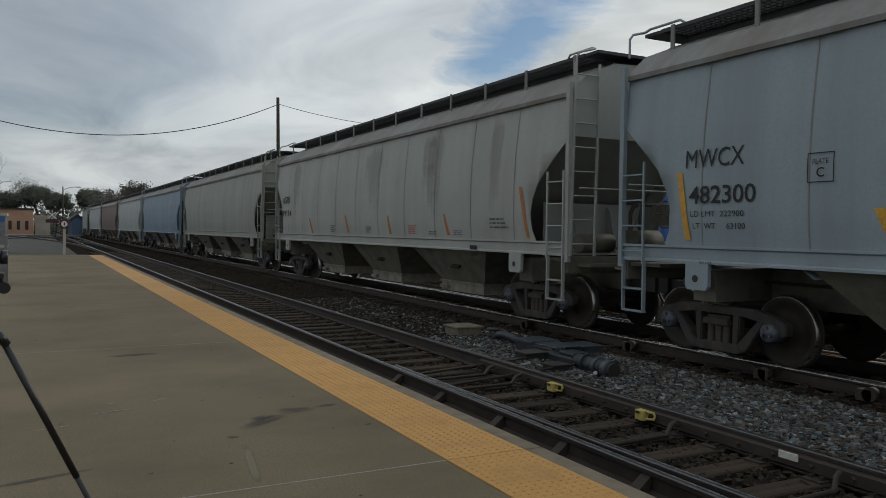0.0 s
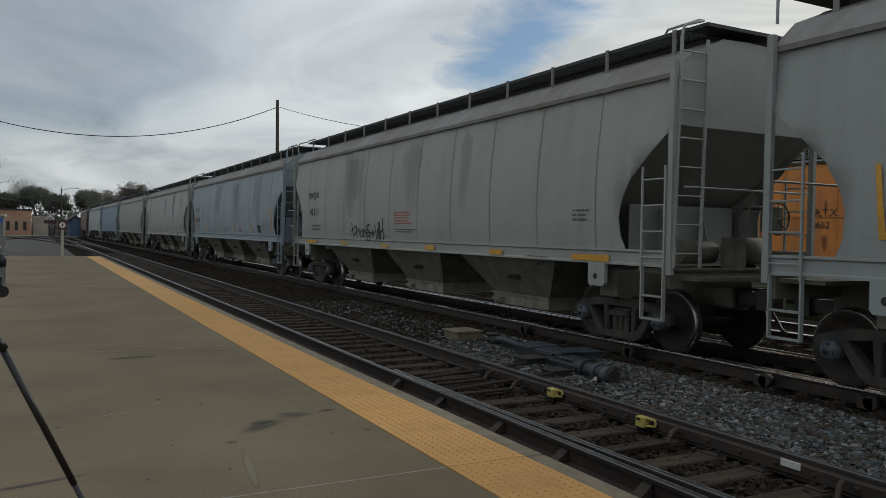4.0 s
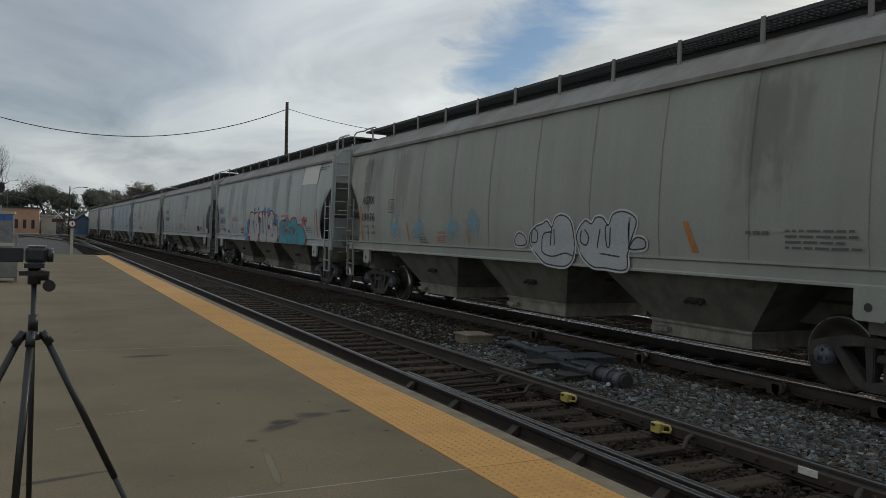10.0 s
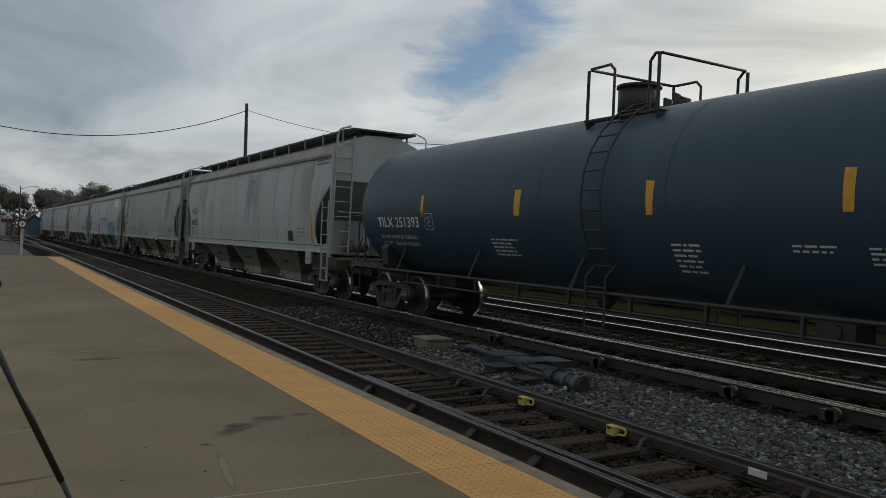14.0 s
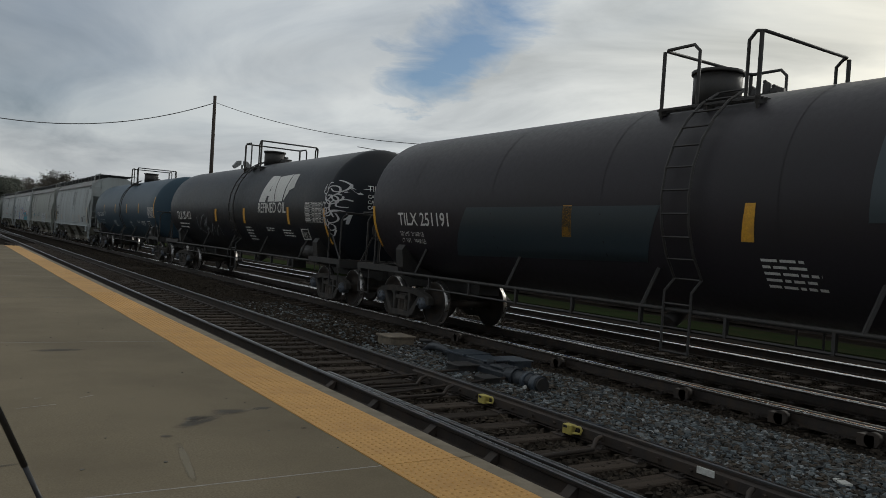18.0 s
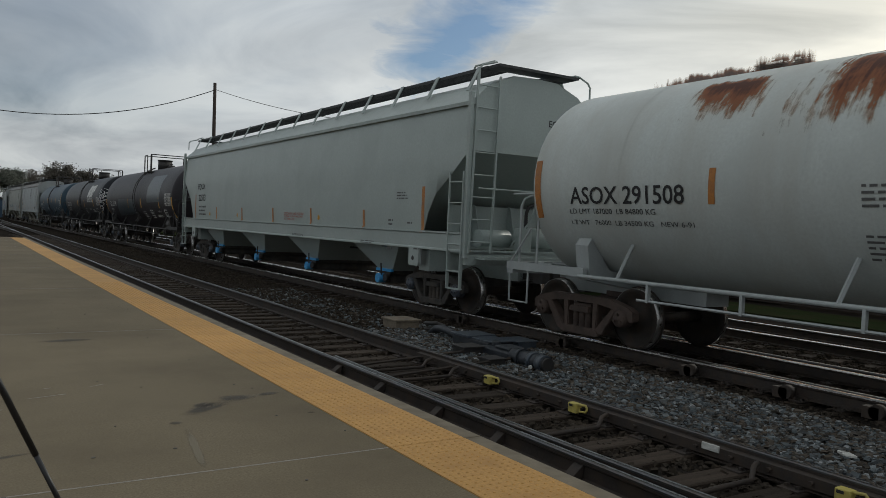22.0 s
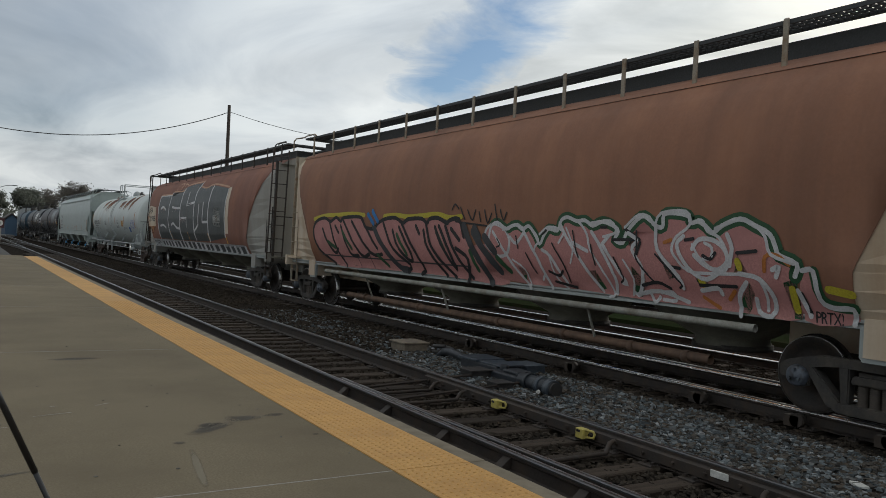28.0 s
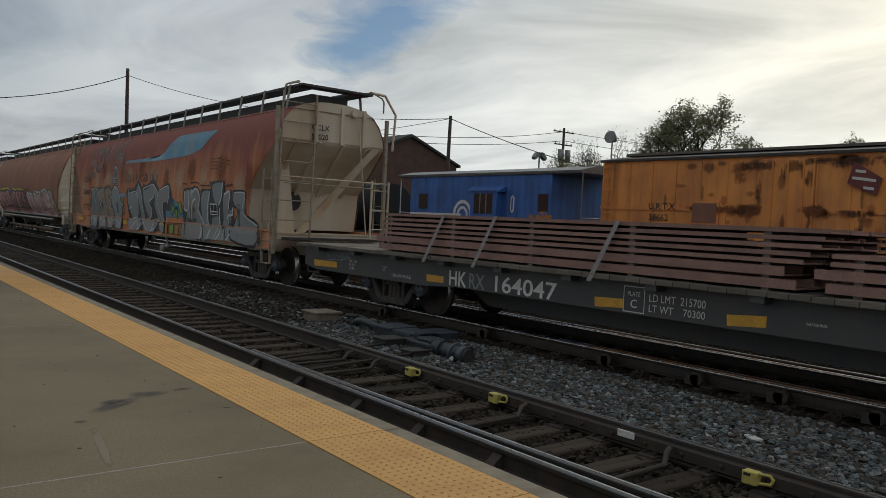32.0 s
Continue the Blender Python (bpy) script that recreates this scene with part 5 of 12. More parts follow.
M["swoosh_blue"] = material("weathered sky blue paint", (0.085, 0.245, 0.37), 0.7, spots=(0.16, 0.30, 0.39), spot_scale=1.2, streak=(0.30, 0.22, 0.16), streak_amount=0.36, streak_scale=(1.0, 5, 0.22), bump=0)
SKIN = {}


def hopper_skin(spec):
    z_sill = spec["sill"][1]
    return lambda z: (side_x(spec, z) - 0.02 + spec["seam"] if z > z_sill else max(spec["sill_x"], side_x(spec, z) - 0.02) + 0.012)


def tank_skin(R, zc):
    return lambda z: math.sqrt(max(0.04, R * R - (z - zc) ** 2))


for c in (hopper, car_b, car_c, car_d, car_e, car_f, car_g):
    SKIN[c] = hopper_skin(T1)
SKIN[car_k], SKIN[car_m], SKIN[car_n], SKIN[car_o] = hopper_skin(TK), hopper_skin(TM), hopper_skin(TM), hopper_skin(TO)
for c in (tank_h, tank_i, tank_j):
    SKIN[c] = tank_skin(TANK_R, TANK_Z)
SKIN[tank_l] = tank_skin(TANK_R, TANK_LZ)
DISH = {c: (17.4 / 2 - 0.80, TANK_R, TANK_Z) for c in (tank_h, tank_i, tank_j)}
DISH[tank_l] = (18.3 / 2 - 0.80, TANK_R, TANK_LZ)
SKIN[flat] = lambda z: 1.30


def lay(name, bm, mat, car, off):
    """Cuts a flat marking drawn in (0, y, z) into strips and presses it onto the near side of the car."""
    if bm.verts:
        lo, hi = min(v.co.z for v in bm.verts), max(v.co.z for v in bm.verts)
        step = 0.06 if hi > 3.2 and name != "lettering" else 0.15
        z = math.ceil(lo / step) * step
        while z < hi and hi - lo > 0.2:
            bmesh.ops.bisect_plane(bm, geom=bm.verts[:] + bm.edges[:] + bm.faces[:], plane_co=(0, 0, z), plane_no=(0, 0, 1))
            z += step
    for v in bm.verts:
        v.co.x = -(SKIN[car](v.co.z) + off)
        if car in DISH and abs(v.co.y) > DISH[car][0]:
            seam, r, zc = DISH[car]
            r *= math.sqrt(max(0.0, 1 - ((abs(v.co.y) - seam) / HEAD) ** 2))
            v.co.x = -(math.sqrt(max(0.01, r * r - (v.co.z - zc) ** 2)) + off + 0.006)
    for f in bm.faces:
        f.smooth = not (car == car_o and name.startswith(("spray", "graffiti")))
    me = bpy.data.meshes.new(name)
    bm.to_mesh(me)
    bm.free()
    me.materials.append(M[mat])
    ob = new(name, me)
    ob.parent = car
    return ob


def lettering(car, text, y, z, h, w, mat, off=0.007):
    """Letters whose lower left corner is at (y, z), h high and w long."""
    cu = bpy.data.curves.new("lettering", "FONT")
    cu.body, cu.size, cu.resolution_u = text, 1.0, 3
    cu.offset = 0.0 if "M" in text or h < 0.1 else 0.012
    ob = bpy.data.objects.new("lettering", cu)
    me = bpy.data.meshes.new_from_object(ob)
    bpy.data.objects.remove(ob)
    bm = bmesh.new()
    bm.from_mesh(me)
    bpy.data.meshes.remove(me)
    if not bm.verts:
        return
    x0, x1 = min(v.co.x for v in bm.verts), max(v.co.x for v in bm.verts)
    y0, y1 = min(v.co.y for v in bm.verts), max(v.co.y for v in bm.verts)
    for v in bm.verts:
        v.co = Vector((0, y - (v.co.x - x0) / (x1 - x0) * w, z + (v.co.y - y0) / (y1 - y0) * h))
    lay("lettering", bm, mat, car, off)


def rounded(pts, n=4):
    """A closed smooth curve through the points."""
    out = []
    for i in range(len(pts)):
        a, b, c, d = [Vector(pts[(i + k) % len(pts)]) for k in (-1, 0, 1, 2)]
        for k in range(n):
            t = k / n
            q = 0.5 * (2 * b + (c - a) * t + (2 * a - 5 * b + 4 * c - d) * t * t + (3 * b - a - 3 * c + d) * t ** 3)
            out.append((q.x, q.y))
    return out


def swept(pts, n=3):
    """An open smooth line through the points."""
    ring = [2 * Vector(pts[0]) - Vector(pts[1])] + [Vector(q) for q in pts] + [2 * Vector(pts[-1]) - Vector(pts[-2])]
    out = []
    for a, b, c, d in zip(ring, ring[1:], ring[2:], ring[3:]):
        for k in range(n):
            t = k / n
            q = 0.5 * (2 * b + (c - a) * t + (2 * a - 5 * b + 4 * c - d) * t * t + (3 * b - a - 3 * c + d) * t ** 3)
            out.append((q.x, q.y))
    return out + [tuple(pts[-1])]


def patch(car, name, pts, mat, off=0.005):
    if name in ("graffiti_base", "graffiti_fill", "graffiti_shadow", "graffiti_splash"):
        pts = rounded(pts, 3) if len(pts) < 60 else pts
    bm = bmesh.new()
    bm.faces.new([bm.verts.new((0, y, z)) for y, z in pts])
    bmesh.ops.triangulate(bm, faces=bm.faces[:])
    lay(name, bm, mat, car, off)


def fine_print(car, y0, y1, z0, z1, n, mat):
    """Small print too fine to read: rows of short bars."""
    rng = random.Random(int(abs(y0) * 100) + n)
    bm = bmesh.new()
    step = (z1 - z0) / n
    for i in range(n):
        z = z1 - (i + 0.75) * step
        y, end = y0, y1 + (y0 - y1) * rng.uniform(0, 0.3)
        while y > end:
            w = min(rng.uniform(0.05, 0.22), y - end)
            bm.faces.new([bm.verts.new((0, a, b)) for a, b in ((y, z), (y - w, z), (y - w, z + step * 0.42), (y, z + step * 0.42))])
            y -= w + 0.035
    lay("fine_print", bm, "fine_letter" if mat == "black_letter" else mat, car, 0.006)


def plate_box(car, y, z, mat="black_letter"):
    """Square outline with PLATE C in it."""
    bm = bmesh.new()
    s, t = 0.17, 0.012
    for a, b, c, d in ((-s, s, -s, -s + t), (-s, s, s - t, s), (-s, -s + t, -s + t, s - t), (s - t, s, -s + t, s - t)):
        bm.faces.new([bm.verts.new((0, y + p, z + q)) for p, q in ((a, c), (b, c), (b, d), (a, d))])
    lay("frame_line", bm, mat, car, 0.006)
    lettering(car, "PLATE", y + 0.10, z + 0.04, 0.06, 0.20, mat)
    lettering(car, "C", y + 0.05, z - 0.11, 0.11, 0.10, mat)


def data_table(car, y0, z0, y1, z1, mat="white_letter", back=""):
    """A ruled table of small print."""
    if back:
        patch(car, "table_back", [(y0, z0), (y1, z0), (y1, z1), (y0, z1)], mat, 0.004)
    bm = bmesh.new()
    rng = random.Random(int(abs(y0) * 100))

    def rect(a, b, c, d):
        bm.faces.new([bm.verts.new((0, p, q)) for p, q in ((a, c), (b, c), (b, d), (a, d))])
    n = 8
    for i in range(n + 1):
        z = z0 + (z1 - z0) * i / n
        rect(y0, y1, z - 0.004, z + 0.004)
        if i < n:
            for c0, c1 in ((0.03, 0.36), (0.44, 0.58), (0.62, 0.78), (0.82, 0.97)):
                w = rng.uniform(0.6, 1.0)
                a = y0 + (y1 - y0) * c0
                rect(a, a + (y1 - y0) * (c1 - c0) * w, z + 0.02, z + (z1 - z0) / n * 0.66)
    for c in (0, 0.40, 0.60, 0.80, 1):
        y = y0 + (y1 - y0) * c
        for i in range(n):
            rect(y - 0.005, y + 0.005, z0 + (z1 - z0) * i / n + 0.005, z0 + (z1 - z0) * (i + 1) / n - 0.005)
    lay("data_table", bm, back or mat, car, 0.008)


def sticker(car, y, z, r, mat):
    rng = random.Random(int(abs(y) * 97))
    patch(car, "paint_spot", [(y + r * rng.uniform(0.8, 1.15) * math.cos(a * math.pi / 8), z + r * rng.uniform(0.8, 1.15) * math.sin(a * math.pi / 8)) for a in range(16)], mat, 0.006)


def strokes(car, name, lines, w, mat, off=0.006):
    """Thick painted lines with round ends."""
    for pts in lines:
        bm = bmesh.new()
        if name.startswith("graffiti") and 2 < len(pts) < 60:
            pts = swept(pts)
        P2 = [Vector((y, z)) for y, z in pts]
        dense = []
        for a, b in zip(P2, P2[1:]):
            n = max(1, int((b - a).length / 0.15))
            dense += [a.lerp(b, k / n) for k in range(n)]
        dense.append(P2[-1])
        left, right = [], []
        for i, p in enumerate(dense):
            d = dense[min(i + 1, len(dense) - 1)] - dense[max(i - 1, 0)]
            d = d.normalized() if d.length > 1e-6 else Vector((1, 0))
            n = Vector((-d.y, d.x)) * w / 2
            left.append(p + n)
            right.append(p - n)
        d0 = (dense[1] - dense[0]).normalized()
        d1 = (dense[-1] - dense[-2]).normalized()
        verts_l = [bm.verts.new((0, p.x, p.y)) for p in left]
        verts_r = [bm.verts.new((0, p.x, p.y)) for p in right]
        for i in range(len(left) - 1):
            bm.faces.new((verts_l[i], verts_l[i + 1], verts_r[i + 1], verts_r[i]))
        e = [bm.verts.new((0, *(dense[-1] + (d1 * math.sin(a) + Vector((-d1.y, d1.x)) * math.cos(a)) * w / 2))) for a in (0.8, 1.57, 2.35)]
        bm.faces.new((verts_l[-1], e[0], e[1], e[2], verts_r[-1]))
        e = [bm.verts.new((0, *(dense[0] + (-d0 * math.sin(a) + Vector((d0.y, -d0.x)) * math.cos(a)) * w / 2))) for a in (0.8, 1.57, 2.35)]
        bm.faces.new((verts_r[0], e[0], e[1], e[2], verts_l[0]))
        lay(name, bm, mat, car, off)
        off += 0.0003


LIFT = [0.0]


def graffiti_letter(car, pts, fill, edge, hi, lift=0.0):
    """One sprayed block letter: dark edge, fill and a pale highlight."""
    LIFT[0] = (LIFT[0] + 0.0016) % 0.0064
    up = lift + LIFT[0]
    strokes(car, "graffiti_outline", [pts + [pts[0]]], 0.13, edge, 0.008 + up)
    patch(car, "graffiti_fill", pts, fill, 0.0095 + up)
    m = len(pts)
    strokes(car, "graffiti_highlight", [[pts[i] for i in range(max(1, m // 2))]], 0.028, hi, 0.0115 + up)


def bubble(car, pts, fill, edge, halo):
    ring = rounded(pts)
    strokes(car, "graffiti_halo", [ring + [ring[0]]], 0.085, halo, 0.006)
    patch(car, "graffiti_fill", ring, fill, 0.0085)
    strokes(car, "graffiti_outline", [ring + [ring[0]]], 0.026, edge, 0.0105)


def wordmark(car, y0, y1, z, h):
    """A dark company wordmark, kept as plain upright blocks."""
    n = 12
    for i in range(n):
        a, b = y0 + (y1 - y0) * (i + 0.12) / n, y0 + (y1 - y0) * (i + 0.88) / n
        tall = h if i in (0, 4, 7, 10) else h * 0.66
        if i in (0, 1, 6, 7, 9):                         # round shapes
            c, r = (a + b) / 2, abs(b - a) / 2
            top = tall if i == 0 else h * 0.66
            strokes(car, "wordmark_ring", [[(c + r * math.cos(q * math.pi / 6), z + top / 2 * (1 + math.sin(q * math.pi / 6))) for q in range(13)]], 0.045, "black_letter", 0.0062)
        if i not in (0, 1, 6, 9):
            patch(car, "wordmark_bar", [(a, z), (a + (b - a) * 0.26, z), (a + (b - a) * 0.26, z + tall), (a, z + tall)], "black_letter", 0.006)


def globe_mark(car, y, z, r):
    """A round dark emblem with pale meridians."""
    patch(car, "emblem", [(y + r * 0.85 * math.cos(a * math.pi / 12), z + r * 1.2 * math.sin(a * math.pi / 12)) for a in range(24)], "graf_dark", 0.006)
    strokes(car, "emblem_line", [[(y + k * r * 0.8 * math.cos(q), z - 0.05 + r * 1.1 * math.sin(q)) for q in (0, 0.4, 0.8, 1.2, 1.5)] for k in (-0.9, -0.6, -0.25, 0.25, 0.6, 0.9)], 0.022, "graf_white", 0.008)
    strokes(car, "emblem_line", [[(y - r * 0.75 * math.sqrt(max(0.05, 1 - (q * 0.9) ** 2)), z - q * r * 1.1), (y + r * 0.75 * math.sqrt(max(0.05, 1 - (q * 0.9) ** 2)), z - q * r * 1.1)] for q in (0.15, 0.32, 0.48, 0.64, 0.8, 0.95)], 0.02, "graf_white", 0.0085)


def bleed_material(name, stops, stretch, bias, both, most=0.95):
    """A stain that fades out raggedly towards the borders of its patch; stops run from its thin edge to its core."""
    m = bpy.data.materials.new(name)
    m.use_nodes = True
    t = m.node_tree
    b = t.nodes["Principled BSDF"]
    b.inputs["Roughness"].default_value = 0.85
    co = t.nodes.new("ShaderNodeTexCoord")
    sp = t.nodes.new("ShaderNodeSeparateXYZ")
    t.links.new(co.outputs["UV"], sp.inputs[0])

    def calc(op, p, q, r=None, clamp=False):
        n = t.nodes.new("ShaderNodeMath")
        n.operation, n.use_clamp = op, clamp
        for i, val in enumerate((p, q, r)):
            if val is None:
                continue
            if isinstance(val, (int, float)):
                n.inputs[i].default_value = val
            else:
                t.links.new(val, n.inputs[i])
        return n.outputs[0]

    def fac(scale, size):
        mp = t.nodes.new("ShaderNodeMapping")
        mp.inputs["Scale"].default_value = size
        t.links.new(co.outputs["Object"], mp.inputs[0])
        n = t.nodes.new("ShaderNodeTexNoise")
        n.inputs["Scale"].default_value, n.inputs["Detail"].default_value, n.inputs["Roughness"].default_value = scale, 6, 0.65
        t.links.new(mp.outputs[0], n.inputs["Vector"])
        return n.outputs["Fac"]
    u, v = sp.outputs[0], sp.outputs[1]
    rag = calc("ADD", calc("MULTIPLY", calc("SUBTRACT", fac(1.0, stretch), 0.5), 2.4), calc("MULTIPLY", calc("SUBTRACT", fac(5.0, (1, 1, 1)), 0.5), 1.2))
    du, dv = calc("MULTIPLY_ADD", u, 2.0, -1.0), calc("MULTIPLY_ADD", v, 2.0, -1.0)
    if both:
        core = calc("SUBTRACT", 1.0, calc("SQRT", calc("ADD", calc("MULTIPLY", du, du), calc("MULTIPLY", dv, dv)), 0.0))
        amount = calc("ADD", calc("MULTIPLY", core, 1.7), calc("SUBTRACT", calc("MULTIPLY", rag, 0.8), bias))
    else:
        side = calc("MULTIPLY", calc("MINIMUM", u, calc("SUBTRACT", 1.0, u)), 3.2, clamp=True)
        tall = calc("MINIMUM", calc("MINIMUM", calc("MULTIPLY", v, 1.25), calc("MULTIPLY", calc("SUBTRACT", 1.0, v), 6.0)), 1.0)
        amount = calc("ADD", calc("MULTIPLY", calc("MULTIPLY", side, tall), 1.5), calc("SUBTRACT", rag, bias))
    r = t.nodes.new("ShaderNodeValToRGB")
    while len(r.color_ramp.elements) < len(stops):
        r.color_ramp.elements.new(0.5)
    for e, (p, c) in zip(r.color_ramp.elements, stops):
        e.position, e.color = p, (*c, 1)
    t.links.new(amount, r.inputs[0])
    t.links.new(r.outputs["Color"], b.inputs["Base Color"])
    ar = t.nodes.new("ShaderNodeMapRange")
    ar.inputs["From Min"].default_value, ar.inputs["From Max"].default_value = 0.0, 0.55
    ar.inputs["To Max"].default_value = most
    t.links.new(amount, ar.inputs["Value"])
    t.links.new(ar.outputs[0], b.inputs["Alpha"])
    return m


M["rust_bleed"] = bleed_material("bleeding rust", ((0.1, (0.40, 0.24, 0.12)), (0.5, (0.24, 0.085, 0.035)), (0.95, (0.085, 0.030, 0.018))), (1.5, 7.0, 0.7), 0.22, False)
M["blue_wash"] = bleed_material("thin light blue spray", ((0.1, (0.28, 0.40, 0.46)), (0.9, (0.22, 0.42, 0.55))), (2.0, 3.0, 2.0), 0.40, True, 0.5)


M["oil_bleed"] = bleed_material("soaked-in oil", ((0.1, (0.12, 0.11, 0.095)), (0.9, (0.055, 0.052, 0.05))), (3.0, 3.0, 3.0), 0.55, True, 0.55)
M["pale_bleed"] = bleed_material("pale worn scrape", ((0.1, (0.21, 0.18, 0.125)), (0.9, (0.27, 0.235, 0.17))), (6.0, 2.0, 3.0), 0.25, True, 0.6)
M["dirt_bleed"] = bleed_material("washed-down dirt", ((0.1, (0.22, 0.205, 0.18)), (0.9, (0.13, 0.12, 0.105))), (1.0, 5.0, 0.10), 0.35, False, 0.17)
M["graf_chrome"] = material("pale chrome spray fill", (0.36, 0.375, 0.375), 0.5, spots=(0.29, 0.30, 0.30), spot_scale=2.5, bump=0)
M["graf_pale"] = material("thin pale blue-grey spray fill", (0.37, 0.395, 0.41), 0.6, spots=(0.33, 0.35, 0.355), spot_scale=3, bump=0)
M["graf_peach"] = material("peach spray edge", (0.46, 0.27, 0.17), 0.65, spots=(0.36, 0.20, 0.12), spot_scale=5, bump=0)
M["graf_band"] = material("chalky grey band", (0.33, 0.35, 0.36), 0.7, spots=(0.24, 0.25, 0.255), spot_scale=3, streak=(0.42, 0.43, 0.43), streak_amount=0.4, streak_scale=(2, 3, 0.6), bump=0)
M["rust_wash"] = bleed_material("orange-brown wash of rust", ((0.1, (0.30, 0.17, 0.09)), (0.9, (0.34, 0.15, 0.06))), (1.5, 2.0, 0.6), 0.35, True, 0.8)
M["graf_maroon"] = material("dark red spray outline", (0.20, 0.020, 0.024), 0.6, bump=0)


def bleed(car, name, mat, y0, y1, z0, z1, slant=0.0, off=0.004):
    """A soft-edged stain on the car's side between two heights."""
    bm = bmesh.new()
    uv = bm.loops.layers.uv.new("patch")
    nu, nv = 8, 12
    vs = [[bm.verts.new((-(SKIN[car](z0 + (z1 - z0) * j / nv) + off), y0 + (y1 - y0) * i / nu + slant * j / nv, z0 + (z1 - z0) * j / nv)) for i in range(nu + 1)] for j in range(nv + 1)]
    for j in range(nv):
        for i in range(nu):
            f = bm.faces.new((vs[j][i], vs[j][i + 1], vs[j + 1][i + 1], vs[j + 1][i]))
            f.smooth = True
            for loop, (p, q) in zip(f.loops, ((i, j), (i + 1, j), (i + 1, j + 1), (i, j + 1))):
                loop[uv].uv = (p / nu, q / nv)
    part(name, bm, mat, car)


def text_mesh(text, h, mat):
    cu = bpy.data.curves.new("lettering", "FONT")
    cu.body, cu.size, cu.resolution_u, cu.offset = text, h * 1.4, 3, 0.002
    ob = bpy.data.objects.new("lettering", cu)
    me = bpy.data.meshes.new_from_object(ob)
    bpy.data.objects.remove(ob)
    me.materials.clear()
    me.materials.append(M[mat])
    me.name = "lettering"
    return me


def head_lettering(car, zc, mark, mat="white_letter"):
    """Mark and capacity lines on the dished rear head of a tank."""
    half = max(v.co.y for o in car.children if o.name.startswith("tank_shell") for v in o.data.vertices)
    for text, h, dz in ((mark, 0.14, 0.42), ("CAPY 25510 US GAL", 0.09, 0.24), ("CAPY 21242 IMP GAL", 0.09, 0.10), ("CAPY 96566 L", 0.09, -0.04)):
        me = text_mesh(text, h, mat)
        for v in me.vertices:
            x, z = -0.62 + v.co.x, dz + v.co.y
            r = math.hypot(x, z) / TANK_R
            depth = HEAD * (1 - math.sqrt(max(0.0, 1 - min(1.0, r) ** 2)))
            v.co = (x, -half + depth - 0.015, zc + z)
        share("lettering", me, car, Matrix())


def end_lettering(car, mark, number, x, z):
    """Mark and number on the rear end of a hopper car."""
    H = max(v.co.y for o in car.children if o.name.startswith("end_sheet") for v in o.data.vertices)
    for text, dz in ((mark, 0.0), (number, -0.22)):
        share("lettering", text_mesh(text, 0.13, "black_letter"), car, pose(x, -H - 0.008, z + dz, 90, 0, 0))



lettering(hopper, "AGPX", 7.88, 2.59, 0.242, 0.91, "black_letter")
lettering(hopper, "19114", 7.80, 2.13, 0.222, 0.97, "black_letter")
patch(hopper, "reflector", [(1.60, 2.10), (1.47, 2.10), (1.27, 1.62), (1.41, 1.62)], "reflector_old")
patch(hopper, "reflector", [(-1.43, 2.07), (-1.54, 2.07), (-1.69, 1.60), (-1.55, 1.60)], "reflector_old")
patch(hopper, "reflector", [(-4.49, 2.07), (-4.57, 2.07), (-4.77, 1.61), (-4.64, 1.61)], "reflector_old")
patch(hopper, "reflector", [(-7.46, 2.53), (-7.56, 2.52), (-7.80, 1.60), (-7.71, 1.60)], "reflector_old")
patch(hopper, "reflector", [(4.88, 2.06), (4.76, 2.06), (4.46, 1.57), (4.63, 1.57)], "reflector_old")
fine_print(hopper, -6.44, -7.16, 1.75, 1.99, 3, "black_letter")
fine_print(hopper, -2.68, -3.15, 1.61, 1.85, 5, "red_letter")
fine_print(hopper, -3.76, -4.16, 1.61, 1.71, 2, "black_letter")
fine_print(hopper, -4.94, -5.34, 1.61, 1.73, 3, "black_letter")
fine_print(hopper, 2.80, 2.40, 1.61, 1.84, 4, "black_letter")
fine_print(hopper, 0.00, -0.36, 1.61, 1.81, 4, "black_letter")
patch(hopper, "data_plate", [(-5.65, 1.42), (-5.95, 1.42), (-5.95, 1.34), (-5.65, 1.34)], "black_letter")
lettering(car_b, "MWCX", 7.54, 2.59, 0.245, 0.98, "black_letter")
lettering(car_b, "482300", 7.47, 2.11, 0.237, 1.10, "black_letter")
lettering(car_b, "LD LMT  222900", 7.44, 1.94, 0.076, 0.89, "black_letter")
lettering(car_b, "LT  WT     63100", 7.40, 1.78, 0.076, 0.87, "black_letter")
patch(car_b, "reflector", [(7.70, 2.55), (7.60, 2.54), (7.45, 1.62), (7.55, 1.62)], "reflector")
plate_box(car_b, 5.49, 2.48)
patch(car_b, "reflector", [(4.85, 2.01), (4.73, 2.01), (4.52, 1.61), (4.67, 1.60)], "reflector")
patch(car_b, "reflector", [(1.70, 2.05), (1.58, 2.05), (1.44, 1.58), (1.59, 1.58)], "reflector")
patch(car_b, "reflector", [(-1.32, 2.05), (-1.41, 2.05), (-1.55, 1.60), (-1.42, 1.60)], "reflector")
patch(car_b, "reflector", [(-4.33, 2.07), (-4.42, 2.06), (-4.57, 1.61), (-4.45, 1.60)], "reflector")
patch(car_b, "reflector", [(-7.35, 2.54), (-7.46, 2.54), (-7.59, 1.62), (-7.49, 1.62)], "reflector")
patch(car_b, "test_panel", [(-5.49, 1.93), (-5.93, 1.93), (-5.96, 1.63), (-5.53, 1.64)], "black_letter")
lettering(car_b, "EXW 10-8 H  9-8", -6.35, 1.94, 0.056, 0.71, "black_letter")
lettering(car_b, "EW  8-8 H 15-0", -6.38, 1.84, 0.056, 0.70, "black_letter")
